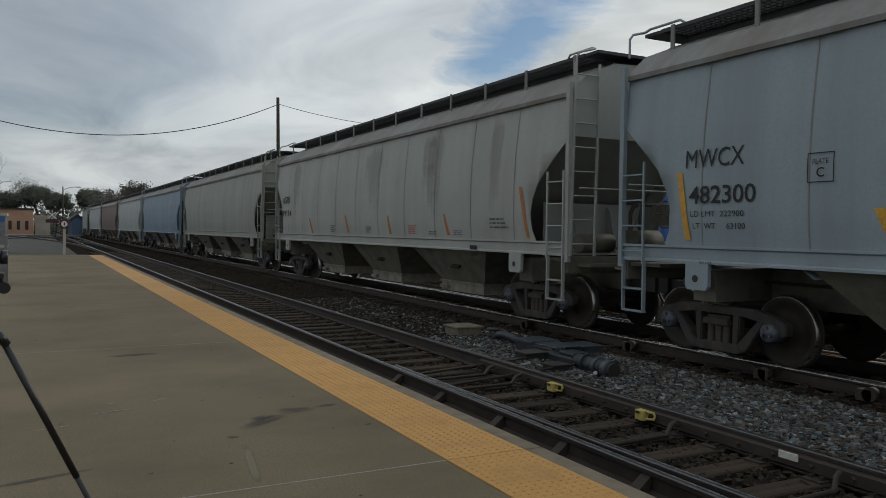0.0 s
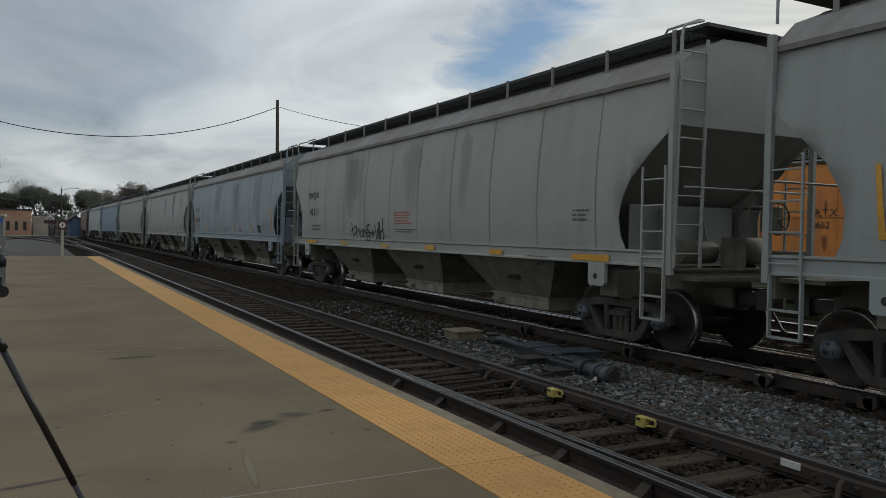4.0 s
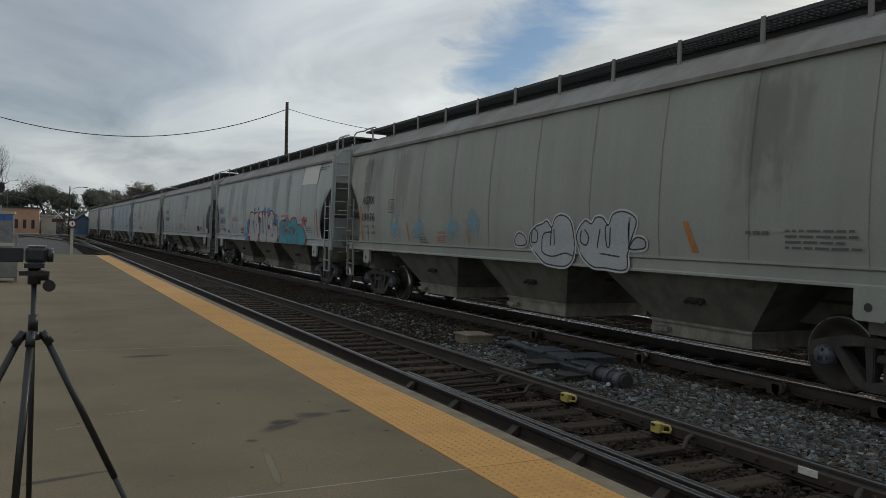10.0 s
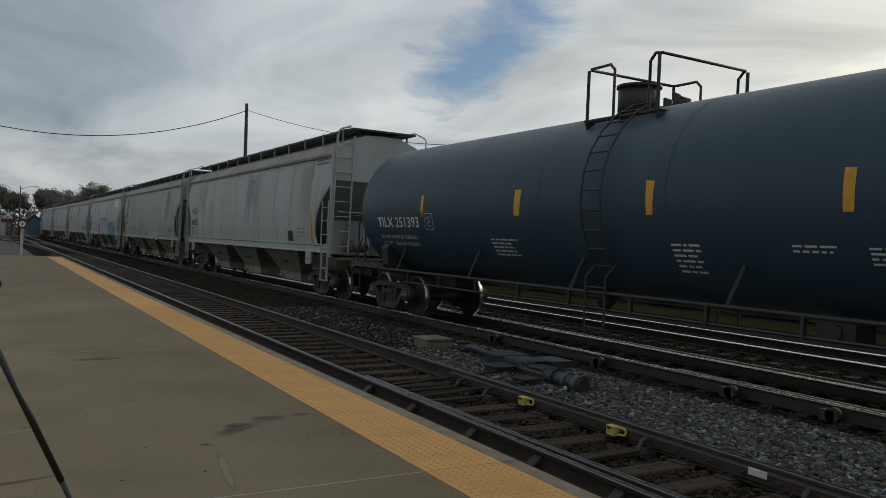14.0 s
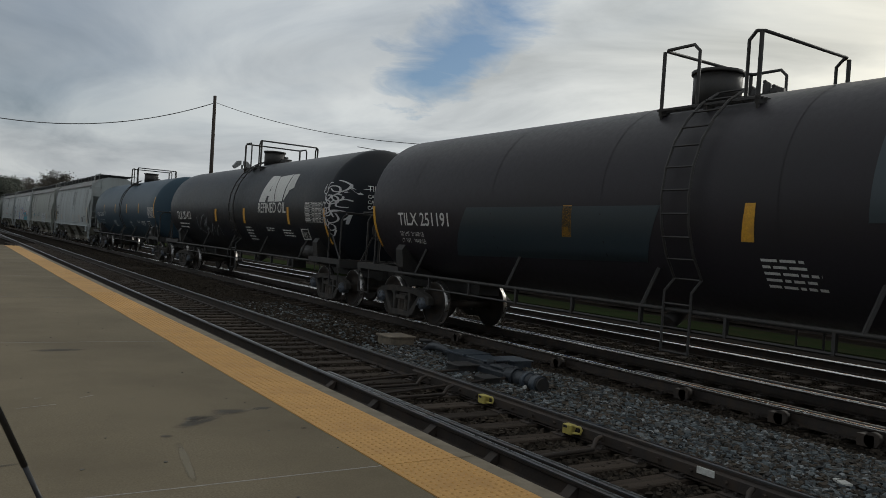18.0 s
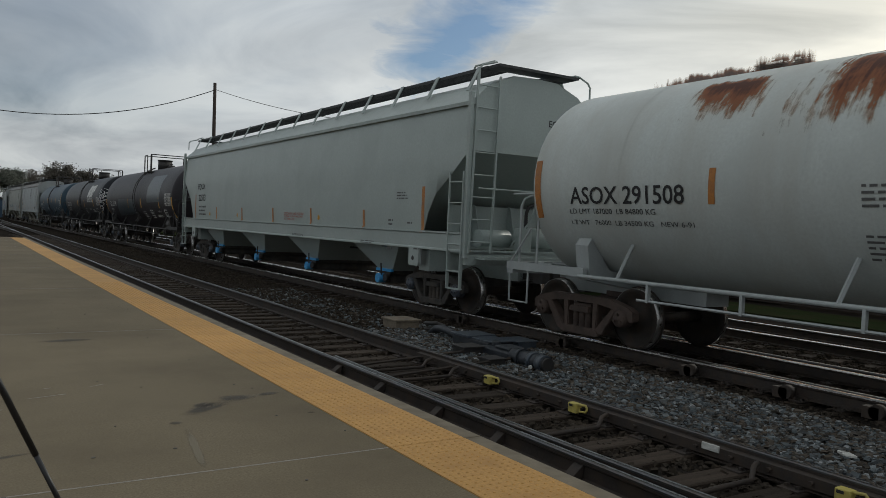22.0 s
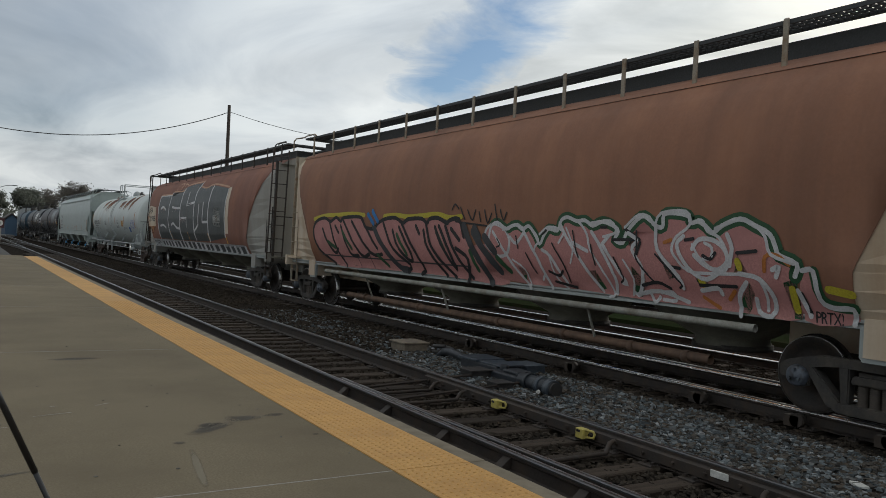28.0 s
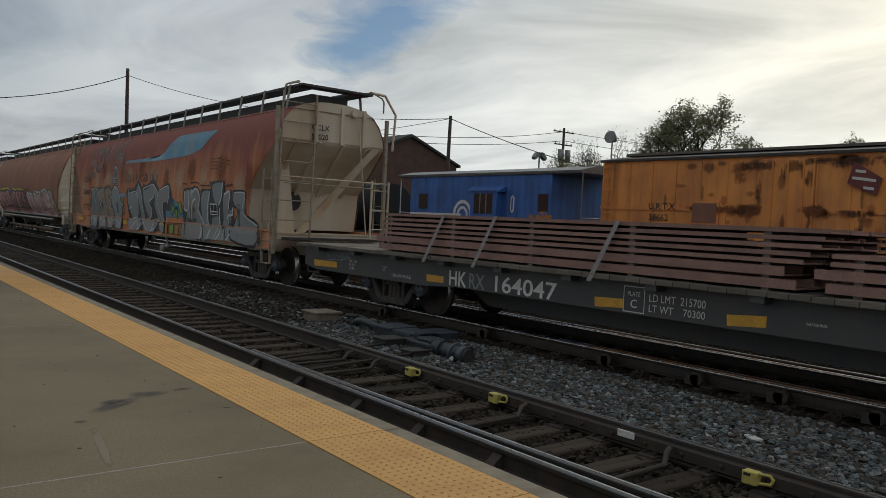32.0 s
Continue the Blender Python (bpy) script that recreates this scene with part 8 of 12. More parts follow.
for shape in ([(-0.36, 1.85), (-0.21, 1.73), (-0.27, 1.62), (-0.58, 1.64), (-0.56, 1.78)],
              [(-0.93, 1.97), (-0.74, 1.83), (-0.72, 1.65), (-0.91, 1.51), (-1.13, 1.37), (-1.31, 1.31), (-1.77, 1.29), (-1.98, 1.37), (-2.06, 1.53), (-2.04, 1.88), (-1.94, 2.08), (-1.72, 2.17), (-1.52, 2.12), (-1.42, 1.96), (-1.27, 2.07), (-1.13, 2.02)],
              [(-2.36, 2.07), (-2.18, 1.92), (-2.13, 1.74), (-2.29, 1.49), (-2.57, 1.33), (-2.87, 1.32), (-3.39, 1.32), (-3.40, 1.62), (-3.59, 2.0), (-3.52, 2.14), (-3.27, 2.21), (-3.05, 2.16), (-2.95, 2.0), (-2.81, 2.11), (-2.64, 2.12), (-2.52, 2.02)],
              [(-3.44, 1.64), (-3.57, 1.8), (-3.73, 1.8), (-3.8, 1.73), (-3.74, 1.65)]):
    bubble(car_f, shape, "graf_pale", "graf_dark", "graf_white")
strokes(car_f, "graffiti_line", [[(-1.42, 1.96), (-1.37, 1.63), (-1.47, 1.63), (-1.49, 1.92)], [(-2.95, 2.0), (-2.88, 1.96), (-2.9, 1.67), (-2.97, 1.68), (-3.0, 1.96)], [(-1.42, 1.88), (-1.16, 1.83), (-1.12, 1.54), (-1.44, 1.45), (-1.81, 1.52), (-2.03, 1.48)],
                                 [(-2.75, 1.93), (-2.67, 1.59), (-2.95, 1.53), (-3.22, 1.51)], [(-0.81, 1.87), (-0.77, 1.7), (-0.95, 1.7), (-0.98, 1.87), (-0.88, 1.94)], [(-2.26, 1.9), (-2.23, 1.73), (-2.38, 1.67), (-2.45, 1.81), (-2.36, 1.92)]], 0.026, "graf_dark", 0.011)
bleed(car_f, "spray_wash", "blue_wash", 5.88, 4.98, 1.60, 2.24)
bleed(car_f, "spray_wash", "blue_wash", 4.50, 3.60, 1.60, 2.22)
bleed(car_f, "spray_wash", "blue_wash", 2.74, 1.84, 1.60, 2.21)
bleed(car_f, "spray_wash", "blue_wash", 1.90, 1.00, 1.60, 2.44)
curls = random.Random(4)
for k in range(19):                                      # overlapping white curls
    a, d = k * 2.4, 0.12 + 0.88 * (k / 18) ** 0.6
    cy, cz, r = -7.98 + 0.24 * d * math.cos(a), 2.52 + 0.62 * d * math.sin(a), curls.uniform(0.07, 0.13)
    ring = rounded([(cy + r * curls.uniform(0.7, 1.2) * math.cos(q * 1.26 + k), cz + 1.25 * r * curls.uniform(0.7, 1.2) * math.sin(q * 1.26 + k)) for q in range(5)])
    strokes(tank_i, "graffiti_line", [ring[:curls.randint(13, 20)]], 0.026, "graf_white")
strokes(tank_i, "graffiti_line", [[(-7.72, 3.02), (-7.74, 2.86)], [(-8.22, 2.98), (-8.30, 2.82)], [(-8.20, 2.84), (-8.32, 2.96)], [(-7.70, 2.40), (-7.76, 2.10)], [(-8.26, 2.30), (-8.22, 2.06)], [(-7.90, 1.86), (-8.00, 1.74), (-8.08, 1.88)]], 0.028, "graf_white")
strokes(tank_i, "graffiti_line", [[(4.02, 2.10), (4.01, 1.66), (3.33, 2.11), (2.94, 2.18), (3.30, 1.75), (2.68, 2.11), (3.18, 1.61)], [(3.74, 1.64), (3.33, 1.54), (2.79, 1.76), (2.81, 1.48), (2.04, 1.92), (2.24, 1.47), (1.44, 1.86), (1.43, 1.54)]], 0.03, "ghost_white", 0.006)
patch(car_n, "graffiti_base", [(6.19, 1.19), (7.00, 1.54), (7.26, 1.99), (7.03, 2.26), (6.47, 2.35), (6.09, 2.26), (5.75, 2.36), (5.46, 2.26), (5.33, 2.34), (4.74, 2.37), (4.27, 2.34), (4.09, 2.13), (3.64, 2.09), (3.43, 2.21), (3.05, 2.31), (2.57, 2.33), (2.25, 2.22), (2.01, 2.30), (1.46, 2.31), (1.23, 2.22), (1.12, 2.30), (0.80, 2.32), (0.47, 2.22), (0.37, 2.27), (0.03, 2.29), (-0.12, 1.96), (-0.41, 1.75), (-0.73, 1.86), (-1.28, 1.63), (-1.29, 1.16), (-0.24, 1.15), (1.00, 1.18), (2.44, 1.18), (4.12, 1.16), (5.41, 1.14)], "graf_pink")
strokes(car_n, "graffiti_line", [[(7.19, 2.32), (6.48, 2.41), (5.86, 2.42), (4.75, 2.44), (4.12, 2.40)], [(3.11, 2.37), (2.53, 2.39), (2.02, 2.35), (1.40, 2.37), (0.80, 2.39), (0.37, 2.32), (-0.05, 2.34)]], 0.1, "graf_yellow", 0.007)
strokes(car_n, "graffiti_outline", [[(6.19, 1.19), (7.00, 1.54), (7.26, 1.99), (7.03, 2.26), (6.47, 2.35), (6.09, 2.26), (5.75, 2.36), (5.46, 2.26), (5.33, 2.34), (4.74, 2.37), (4.27, 2.34), (4.09, 2.13), (3.64, 2.09), (3.43, 2.21), (3.05, 2.31), (2.57, 2.33), (2.25, 2.22), (2.01, 2.30), (1.46, 2.31), (1.23, 2.22), (1.12, 2.30), (0.80, 2.32), (0.47, 2.22), (0.37, 2.27), (0.03, 2.29), (-0.12, 1.96)], [(6.15, 2.22), (5.81, 1.58), (5.51, 1.16)], [(6.62, 2.07), (6.39, 1.78), (5.98, 1.47), (5.74, 1.58)], [(5.82, 2.15), (5.62, 1.98)], [(5.47, 2.15), (5.05, 1.49), (4.62, 1.45)], [(5.32, 2.29), (4.47, 1.48), (4.01, 1.50)], [(4.82, 2.26), (3.92, 1.54), (3.34, 1.52)], [(4.26, 2.31), (3.53, 1.64)], [(3.15, 2.22), (2.76, 1.66), (2.15, 1.34), (2.36, 1.19)], [(2.72, 2.06), (2.49, 1.67), (2.06, 1.42), (1.98, 1.59), (2.42, 2.13)], [(2.30, 2.22), (1.59, 1.35), (1.76, 1.17)], [(1.68, 2.16), (1.55, 2.00)], [(1.37, 2.07), (1.24, 1.71), (0.74, 1.19)], [(1.27, 2.22), (1.06, 1.71), (0.42, 1.18)], [(0.91, 2.14), (0.72, 1.83), (0.29, 1.32), (0.46, 1.73), (0.76, 2.16)], [(0.52, 2.16), (0.20, 1.63), (-0.18, 1.20)], [(0.31, 2.11), (0.03, 1.90)], [(0.17, 1.74), (-0.20, 1.54), (-0.01, 1.12)]], 0.085, "black_letter", 0.01)
strokes(car_n, "graffiti_line", [[(5.59, 1.44), (5.54, 1.13)], [(4.72, 1.44), (4.68, 1.16)], [(4.01, 1.47), (3.97, 1.17)], [(6.90, 1.40), (-0.22, 1.41)]], 0.03, "graf_dark", 0.01)
strokes(car_n, "graffiti_line", [[(3.65, 2.15), (3.38, 1.84), (2.71, 1.29), (2.31, 1.22)], [(-0.14, 2.17), (-0.33, 1.85), (-0.63, 1.45), (-0.80, 1.15)], [(-0.44, 2.06), (-0.74, 1.76), (-1.17, 1.38)], [(-0.49, 2.12), (-0.63, 1.96)], [(-0.81, 1.97), (-1.10, 1.72)]], 0.16, "graf_dark", 0.012)
strokes(car_n, "graffiti_line", [[(6.31, 1.74), (5.89, 1.60)], [(5.39, 2.01), (4.93, 1.60)], [(2.53, 1.97), (2.18, 1.56)], [(-0.30, 1.70), (-0.45, 1.36)], [(3.57, 1.49), (3.20, 1.27)], [(0.87, 2.05), (0.62, 1.72)], [(-1.14, 1.62), (-1.47, 1.39)]], 0.1, "graf_green", 0.011)
strokes(car_n, "graffiti_line", [[(3.92, 2.42), (3.65, 2.21)], [(3.69, 2.49), (3.43, 2.26)]], 0.11, "graf_blue", 0.013)
strokes(car_n, "graffiti_tag", [[(0.29, 2.47), (0.20, 2.58), (0.05, 2.49)], [(-0.01, 2.51), (-0.17, 2.29)], [(-0.26, 2.46), (-0.42, 2.27), (-0.53, 2.46)], [(-0.64, 2.42), (-0.69, 2.25)], [(-0.82, 2.45), (-0.91, 2.22), (-1.04, 2.39)], [(-1.12, 2.55), (-1.22, 2.25)], [(-1.30, 2.45), (-1.39, 2.27), (-1.49, 2.40)], [(0.16, 2.25), (-0.33, 2.21), (-0.88, 2.17)]], 0.035, "black_letter", 0.006)
strokes(car_n, "graffiti_halo", [[(-0.94, 1.92), (-1.02, 2.15), (-1.22, 2.23), (-1.48, 2.12), (-1.64, 2.17), (-1.80, 2.19), (-1.96, 2.13), (-2.11, 2.17), (-2.27, 2.03), (-2.39, 1.88), (-2.49, 2.01), (-2.63, 2.13), (-2.84, 2.10), (-2.93, 2.26), (-3.09, 2.31), (-3.29, 2.25), (-3.48, 2.26), (-3.65, 2.18), (-3.85, 2.24), (-4.08, 2.18), (-4.18, 2.10), (-4.10, 1.98), (-4.27, 1.94), (-4.35, 2.10), (-4.62, 2.31), (-4.78, 2.26), (-4.89, 2.18), (-5.01, 2.17), (-5.03, 2.33), (-5.22, 2.35), (-5.44, 2.31), (-5.48, 2.22), (-5.60, 2.24), (-5.72, 2.18), (-5.83, 2.10), (-5.97, 2.19), (-6.23, 2.27), (-6.43, 2.19), (-6.63, 2.09), (-6.71, 1.93), (-6.75, 1.85), (-6.97, 1.76), (-6.93, 1.62)]], 0.17, "graf_green")
strokes(car_n, "graffiti_halo", [[(-7.16, 1.69), (-7.21, 1.40), (-7.35, 1.32), (-7.57, 1.31)]], 0.12, "graf_green")
patch(car_n, "graffiti_base", [(-0.75, 1.35), (-0.94, 1.92), (-1.02, 2.15), (-1.22, 2.23), (-1.48, 2.12), (-1.64, 2.17), (-1.80, 2.19), (-1.96, 2.13), (-2.11, 2.17), (-2.27, 2.03), (-2.39, 1.88), (-2.49, 2.01), (-2.63, 2.13), (-2.84, 2.10), (-2.93, 2.26), (-3.09, 2.31), (-3.29, 2.25), (-3.48, 2.26), (-3.65, 2.18), (-3.85, 2.24), (-4.08, 2.18), (-4.18, 2.10), (-4.10, 1.98), (-4.27, 1.94), (-4.35, 2.10), (-4.62, 2.31), (-4.78, 2.26), (-4.89, 2.18), (-5.01, 2.17), (-5.03, 2.33), (-5.22, 2.35), (-5.44, 2.31), (-5.48, 2.22), (-5.60, 2.24), (-5.72, 2.18), (-5.83, 2.10), (-5.97, 2.19), (-6.23, 2.27), (-6.43, 2.19), (-6.63, 2.09), (-6.71, 1.93), (-6.75, 1.85), (-6.97, 1.76), (-6.93, 1.62), (-6.84, 1.55), (-6.92, 1.13), (-6.22, 1.13), (-5.35, 1.14), (-4.33, 1.16), (-3.12, 1.20), (-1.65, 1.21)], "graf_pink")
patch(car_n, "graffiti_base", [(-7.03, 1.69), (-7.16, 1.69), (-7.20, 1.38), (-7.34, 1.30), (-7.56, 1.30), (-7.55, 1.14), (-6.96, 1.13)], "graf_pink")
patch(car_n, "graffiti_gap", [(-4.35, 2.10), (-4.59, 2.01), (-4.55, 1.85), (-4.27, 1.94)], "graf_green")
patch(car_n, "graffiti_gap", [(-6.11, 1.62), (-6.18, 1.84), (-6.31, 1.63)], "graf_green")
patch(car_n, "graffiti_gap", [(-6.77, 1.54), (-6.95, 1.60), (-6.92, 1.13), (-6.83, 1.13)], "graf_green")
patch(car_n, "graffiti_gap", [(-3.45, 1.50), (-3.64, 1.52), (-3.77, 1.26), (-3.63, 1.22)], "graf_green")
patch(car_n, "graffiti_gap", [(-6.10, 1.10), (-6.15, 1.30), (-6.32, 1.51), (-6.35, 1.38), (-6.22, 1.13)], "graf_green")
patch(car_n, "graffiti_gap", [(-4.39, 1.62), (-4.64, 1.40), (-4.46, 1.19), (-4.35, 1.23)], "graf_green")
patch(car_n, "graffiti_gap", [(-4.92, 1.79), (-5.18, 1.51), (-5.06, 1.47)], "graf_green")
patch(car_n, "graffiti_gap", [(-1.70, 1.50), (-1.92, 1.43), (-1.84, 1.24)], "graf_green")
patch(car_n, "graffiti_gap", [(-5.46, 1.62), (-5.70, 1.47), (-5.63, 1.38), (-5.54, 1.43)], "graf_green")
patch(car_n, "graffiti_gap", [(-2.39, 1.85), (-2.54, 1.81), (-2.45, 1.74)], "graf_green")
strokes(car_n, "graffiti_outline", [[(-0.94, 1.92), (-1.02, 2.15), (-1.22, 2.23), (-1.48, 2.12), (-1.64, 2.17), (-1.80, 2.19), (-1.96, 2.13), (-2.11, 2.17), (-2.27, 2.03), (-2.39, 1.88), (-2.49, 2.01), (-2.63, 2.13), (-2.84, 2.10), (-2.93, 2.26), (-3.09, 2.31), (-3.29, 2.25), (-3.48, 2.26), (-3.65, 2.18), (-3.85, 2.24), (-4.08, 2.18), (-4.18, 2.10), (-4.10, 1.98), (-4.27, 1.94), (-4.35, 2.10), (-4.62, 2.31), (-4.78, 2.26), (-4.89, 2.18), (-5.01, 2.17), (-5.03, 2.33), (-5.22, 2.35), (-5.44, 2.31), (-5.48, 2.22), (-5.60, 2.24), (-5.72, 2.18), (-5.83, 2.10), (-5.97, 2.19), (-6.23, 2.27), (-6.43, 2.19), (-6.63, 2.09), (-6.71, 1.93), (-6.75, 1.85), (-6.97, 1.76), (-6.93, 1.62)], [(-1.07, 2.07), (-1.35, 1.78), (-1.72, 1.36), (-1.94, 1.13)], [(-1.58, 1.98), (-1.75, 1.88), (-1.97, 2.06)], [(-1.97, 2.08), (-2.31, 1.62), (-2.50, 1.17)], [(-2.44, 1.79), (-2.64, 1.68), (-2.91, 1.29)], [(-2.90, 2.22), (-3.05, 2.00), (-3.27, 1.75), (-3.69, 1.22)], [(-3.19, 1.92), (-3.52, 1.80)], [(-3.62, 2.09), (-3.82, 1.85), (-4.03, 1.44), (-3.97, 1.20)], [(-3.84, 1.91), (-3.98, 2.03)], [(-3.87, 1.89), (-4.23, 1.39), (-4.15, 1.37)], [(-4.37, 2.08), (-4.54, 1.98), (-4.44, 1.85), (-4.61, 1.56), (-4.44, 1.23), (-4.35, 1.24)], [(-4.89, 2.17), (-4.91, 1.86), (-5.23, 1.52), (-5.27, 1.37)], [(-5.36, 2.05), (-5.25, 1.95), (-5.31, 1.78), (-5.46, 1.60), (-5.69, 1.51), (-5.94, 1.64)], [(-5.50, 1.89), (-5.61, 2.01), (-5.82, 2.01), (-5.99, 1.91), (-6.04, 1.76), (-5.88, 1.64), (-5.68, 1.69), (-5.53, 1.81)], [(-6.04, 2.08), (-6.11, 1.91), (-6.06, 1.70)], [(-6.19, 1.61), (-6.47, 1.56), (-6.62, 1.34), (-6.54, 1.13), (-6.37, 1.17), (-6.37, 1.32)], [(-6.65, 1.68), (-6.74, 1.72), (-6.69, 1.60)], [(-6.11, 1.09), (-6.13, 1.33), (-6.28, 1.51)], [(-4.42, 1.23), (-4.85, 1.30), (-5.30, 1.19)], [(-5.57, 1.36), (-5.83, 1.41), (-5.88, 1.34)], [(-6.95, 1.46), (-7.04, 1.18)], [(-7.03, 1.69), (-7.16, 1.69), (-7.20, 1.38), (-7.34, 1.30), (-7.56, 1.30), (-7.55, 1.14)]], 0.06, "graf_white", 0.012)
strokes(car_n, "graffiti_line", [[(-4.31, 2.14), (-4.59, 1.99)], [(-4.07, 1.98), (-4.57, 1.99)], [(-4.60, 1.95), (-4.52, 1.79)], [(-4.94, 1.79), (-5.24, 1.48)], [(-5.03, 1.65), (-5.27, 1.63)], [(-5.56, 1.43), (-6.12, 1.45)], [(-3.82, 2.16), (-3.94, 2.16)], [(-5.39, 2.00), (-5.52, 2.02)], [(-2.46, 2.04), (-2.56, 2.10)], [(-5.67, 1.81), (-5.78, 1.77), (-5.86, 1.85)], [(-6.18, 1.86), (-6.45, 1.89)], [(-2.54, 1.45), (-2.76, 1.39), (-2.89, 1.47)], [(-2.63, 1.29), (-3.11, 1.23)], [(-4.54, 1.36), (-4.84, 1.42), (-5.05, 1.35)], [(-6.99, 1.43), (-7.05, 1.22)]], 0.045, "black_letter", 0.0135)
strokes(car_n, "graffiti_line", [[(-6.54, 1.66), (-6.57, 1.83), (-6.72, 1.85), (-6.87, 1.75)], [(-5.03, 1.96), (-5.15, 2.00)], [(-5.57, 1.28), (-5.80, 1.16)], [(-5.97, 1.28), (-6.08, 1.39)]], 0.05, "graf_orange", 0.014)
strokes(car_n, "graffiti_line", [[(-6.88, 1.47), (-6.88, 1.23)], [(-6.18, 1.76), (-6.20, 1.68)], [(-7.32, 1.50), (-7.58, 1.46)], [(-5.59, 1.50), (-5.63, 1.43)]], 0.09, "graf_yellow", 0.013)
strokes(car_n, "graffiti_line", [[(-4.65, 1.25), (-4.71, 1.14), (-4.81, 1.22)], [(-4.85, 1.28), (-5.07, 1.30), (-5.08, 1.19), (-4.86, 1.19)]], 0.05, "graf_white", 0.014)
bubble(car_n, [(-1.11, 2.19), (-1.41, 2.1), (-1.54, 1.9), (-1.45, 1.71), (-1.2, 1.66), (-0.95, 1.77), (-0.82, 1.95), (-0.91, 2.12)], "graf_pink", "graf_white", "graf_white")
strokes(car_n, "graffiti_highlight", [[(-1.38, 2.1), (-1.73, 2.19), (-1.94, 2.1), (-2.12, 2.16), (-2.36, 1.95), (-2.23, 1.76), (-2.4, 1.44), (-2.31, 1.3)], [(-2.39, 2.04), (-2.63, 2.16), (-2.98, 2.09), (-2.86, 1.91)],
                                      [(-2.96, 2.28), (-3.12, 2.3), (-3.36, 2.22), (-3.52, 2.05), (-3.58, 1.84), (-3.85, 1.44), (-3.93, 1.19), (-3.82, 1.14)], [(-3.61, 2.22), (-4.02, 2.25), (-4.13, 2.09), (-3.87, 2.02)]], 0.042, "graf_white", 0.0142)
strokes(car_n, "graffiti_highlight", [[(-4.31, 2.16), (-4.57, 2.33), (-4.78, 2.3), (-4.86, 2.18), (-4.98, 2.35), (-5.41, 2.37), (-5.46, 2.19), (-5.24, 2.04), (-5.16, 1.89), (-5.21, 1.78), (-5.41, 1.6), (-5.82, 1.59), (-6.39, 1.59), (-6.52, 1.39), (-6.49, 1.19)],
                                      [(-5.6, 2.26), (-5.68, 2.24), (-5.74, 2.12), (-5.91, 2.05), (-6.01, 1.91), (-6.06, 1.74), (-5.98, 1.63)], [(-5.86, 2.15), (-6.19, 2.26), (-6.43, 2.19), (-6.57, 2.06), (-6.64, 1.86), (-6.93, 1.76)], [(-5.7, 1.97), (-5.81, 1.91), (-5.79, 1.78), (-5.67, 1.77)]], 0.042, "graf_white", 0.0146)
strokes(car_n, "graffiti_line", [[(-4.06, 1.73), (-4.2, 1.46), (-4.13, 1.37)], [(-4.53, 2.11), (-4.53, 1.87), (-4.51, 1.71), (-4.79, 1.41)], [(-4.87, 1.8), (-5.24, 1.44), (-5.21, 1.37)], [(-1.20, 1.95), (-1.28, 1.84), (-1.18, 1.80)], [(-1.75, 2.0), (-1.80, 1.80)], [(-2.0, 1.72), (-2.2, 1.40)],
                                 [(-2.7, 1.9), (-2.95, 1.55), (-3.0, 1.3)], [(-3.2, 2.1), (-3.3, 1.7)], [(-3.6, 1.9), (-3.66, 1.6)]], 0.03, "black_letter", 0.015)
strokes(car_n, "graffiti_highlight", [[(-1.6, 1.6), (-1.9, 1.45), (-1.95, 1.2)], [(-2.6, 1.7), (-2.7, 1.35), (-2.9, 1.2)], [(-3.05, 2.15), (-3.2, 1.85), (-3.1, 1.6)], [(-4.25, 1.7), (-4.4, 1.45), (-4.3, 1.2)], [(-5.5, 1.95), (-5.6, 1.8), (-5.75, 1.68)]], 0.034, "graf_white", 0.0152)
lettering(car_n, "PRTX!", -7.10, 1.11, 0.137, 0.32, "black_letter")
patch(car_o, "old_wedge", [(-1.96, 1.75), (-2.60, 2.10), (-3.09, 1.93), (-3.53, 1.48), (-1.97, 1.45)], "swoosh_blue")
patch(car_o, "blue_line", [(2.88, 2.17), (1.95, 2.18), (1.94, 2.04), (2.87, 2.02)], "swoosh_blue")
strokes(car_o, "old_ghost", [[(5.91, 3.84), (6.36, 3.92), (6.59, 3.73), (6.47, 3.43), (5.98, 3.29), (5.93, 2.95), (6.35, 2.82), (6.7, 2.92)], [(6.5, 3.35), (6.59, 2.93)], [(5.91, 3.81), (5.41, 3.8)], [(5.68, 3.79), (5.58, 3.08)], [(5.83, 3.08), (5.34, 3.09)], [(5.2, 3.16), (5.21, 4.0), (4.43, 3.28), (4.38, 4.07)]], 0.26, "ghost_grey", 0.005)
strokes(car_o, "old_ghost", [[(3.67, 3.33), (3.53, 4.03)], [(2.74, 4.05), (3.52, 3.66)], [(3.43, 3.77), (2.63, 3.4)], [(3.8, 3.52), (2.54, 3.45)]], 0.30, "ghost_grey", 0.005)
strokes(car_o, "old_ghost", [[(2.54, 3.45), (2.48, 3.86), (2.21, 4.02), (1.86, 3.93), (1.75, 3.54), (1.87, 3.14), (2.18, 2.98), (2.48, 3.13), (2.55, 3.38)]], 0.05, "ghost_grey", 0.005)
lettering(car_o, "LD LMT 215000", 7.64, 1.69, 0.085, 0.86, "black_letter")
lettering(car_o, "LT WT   71000", 7.63, 1.53, 0.085, 0.86, "black_letter")
M["tan_bleed"] = bleed_material("chalky tan paint showing through rust", ((0.1, (0.52, 0.33, 0.20)), (0.9, (0.56, 0.45, 0.33))), (1.0, 6.0, 0.35), 0.45, True, 0.38)
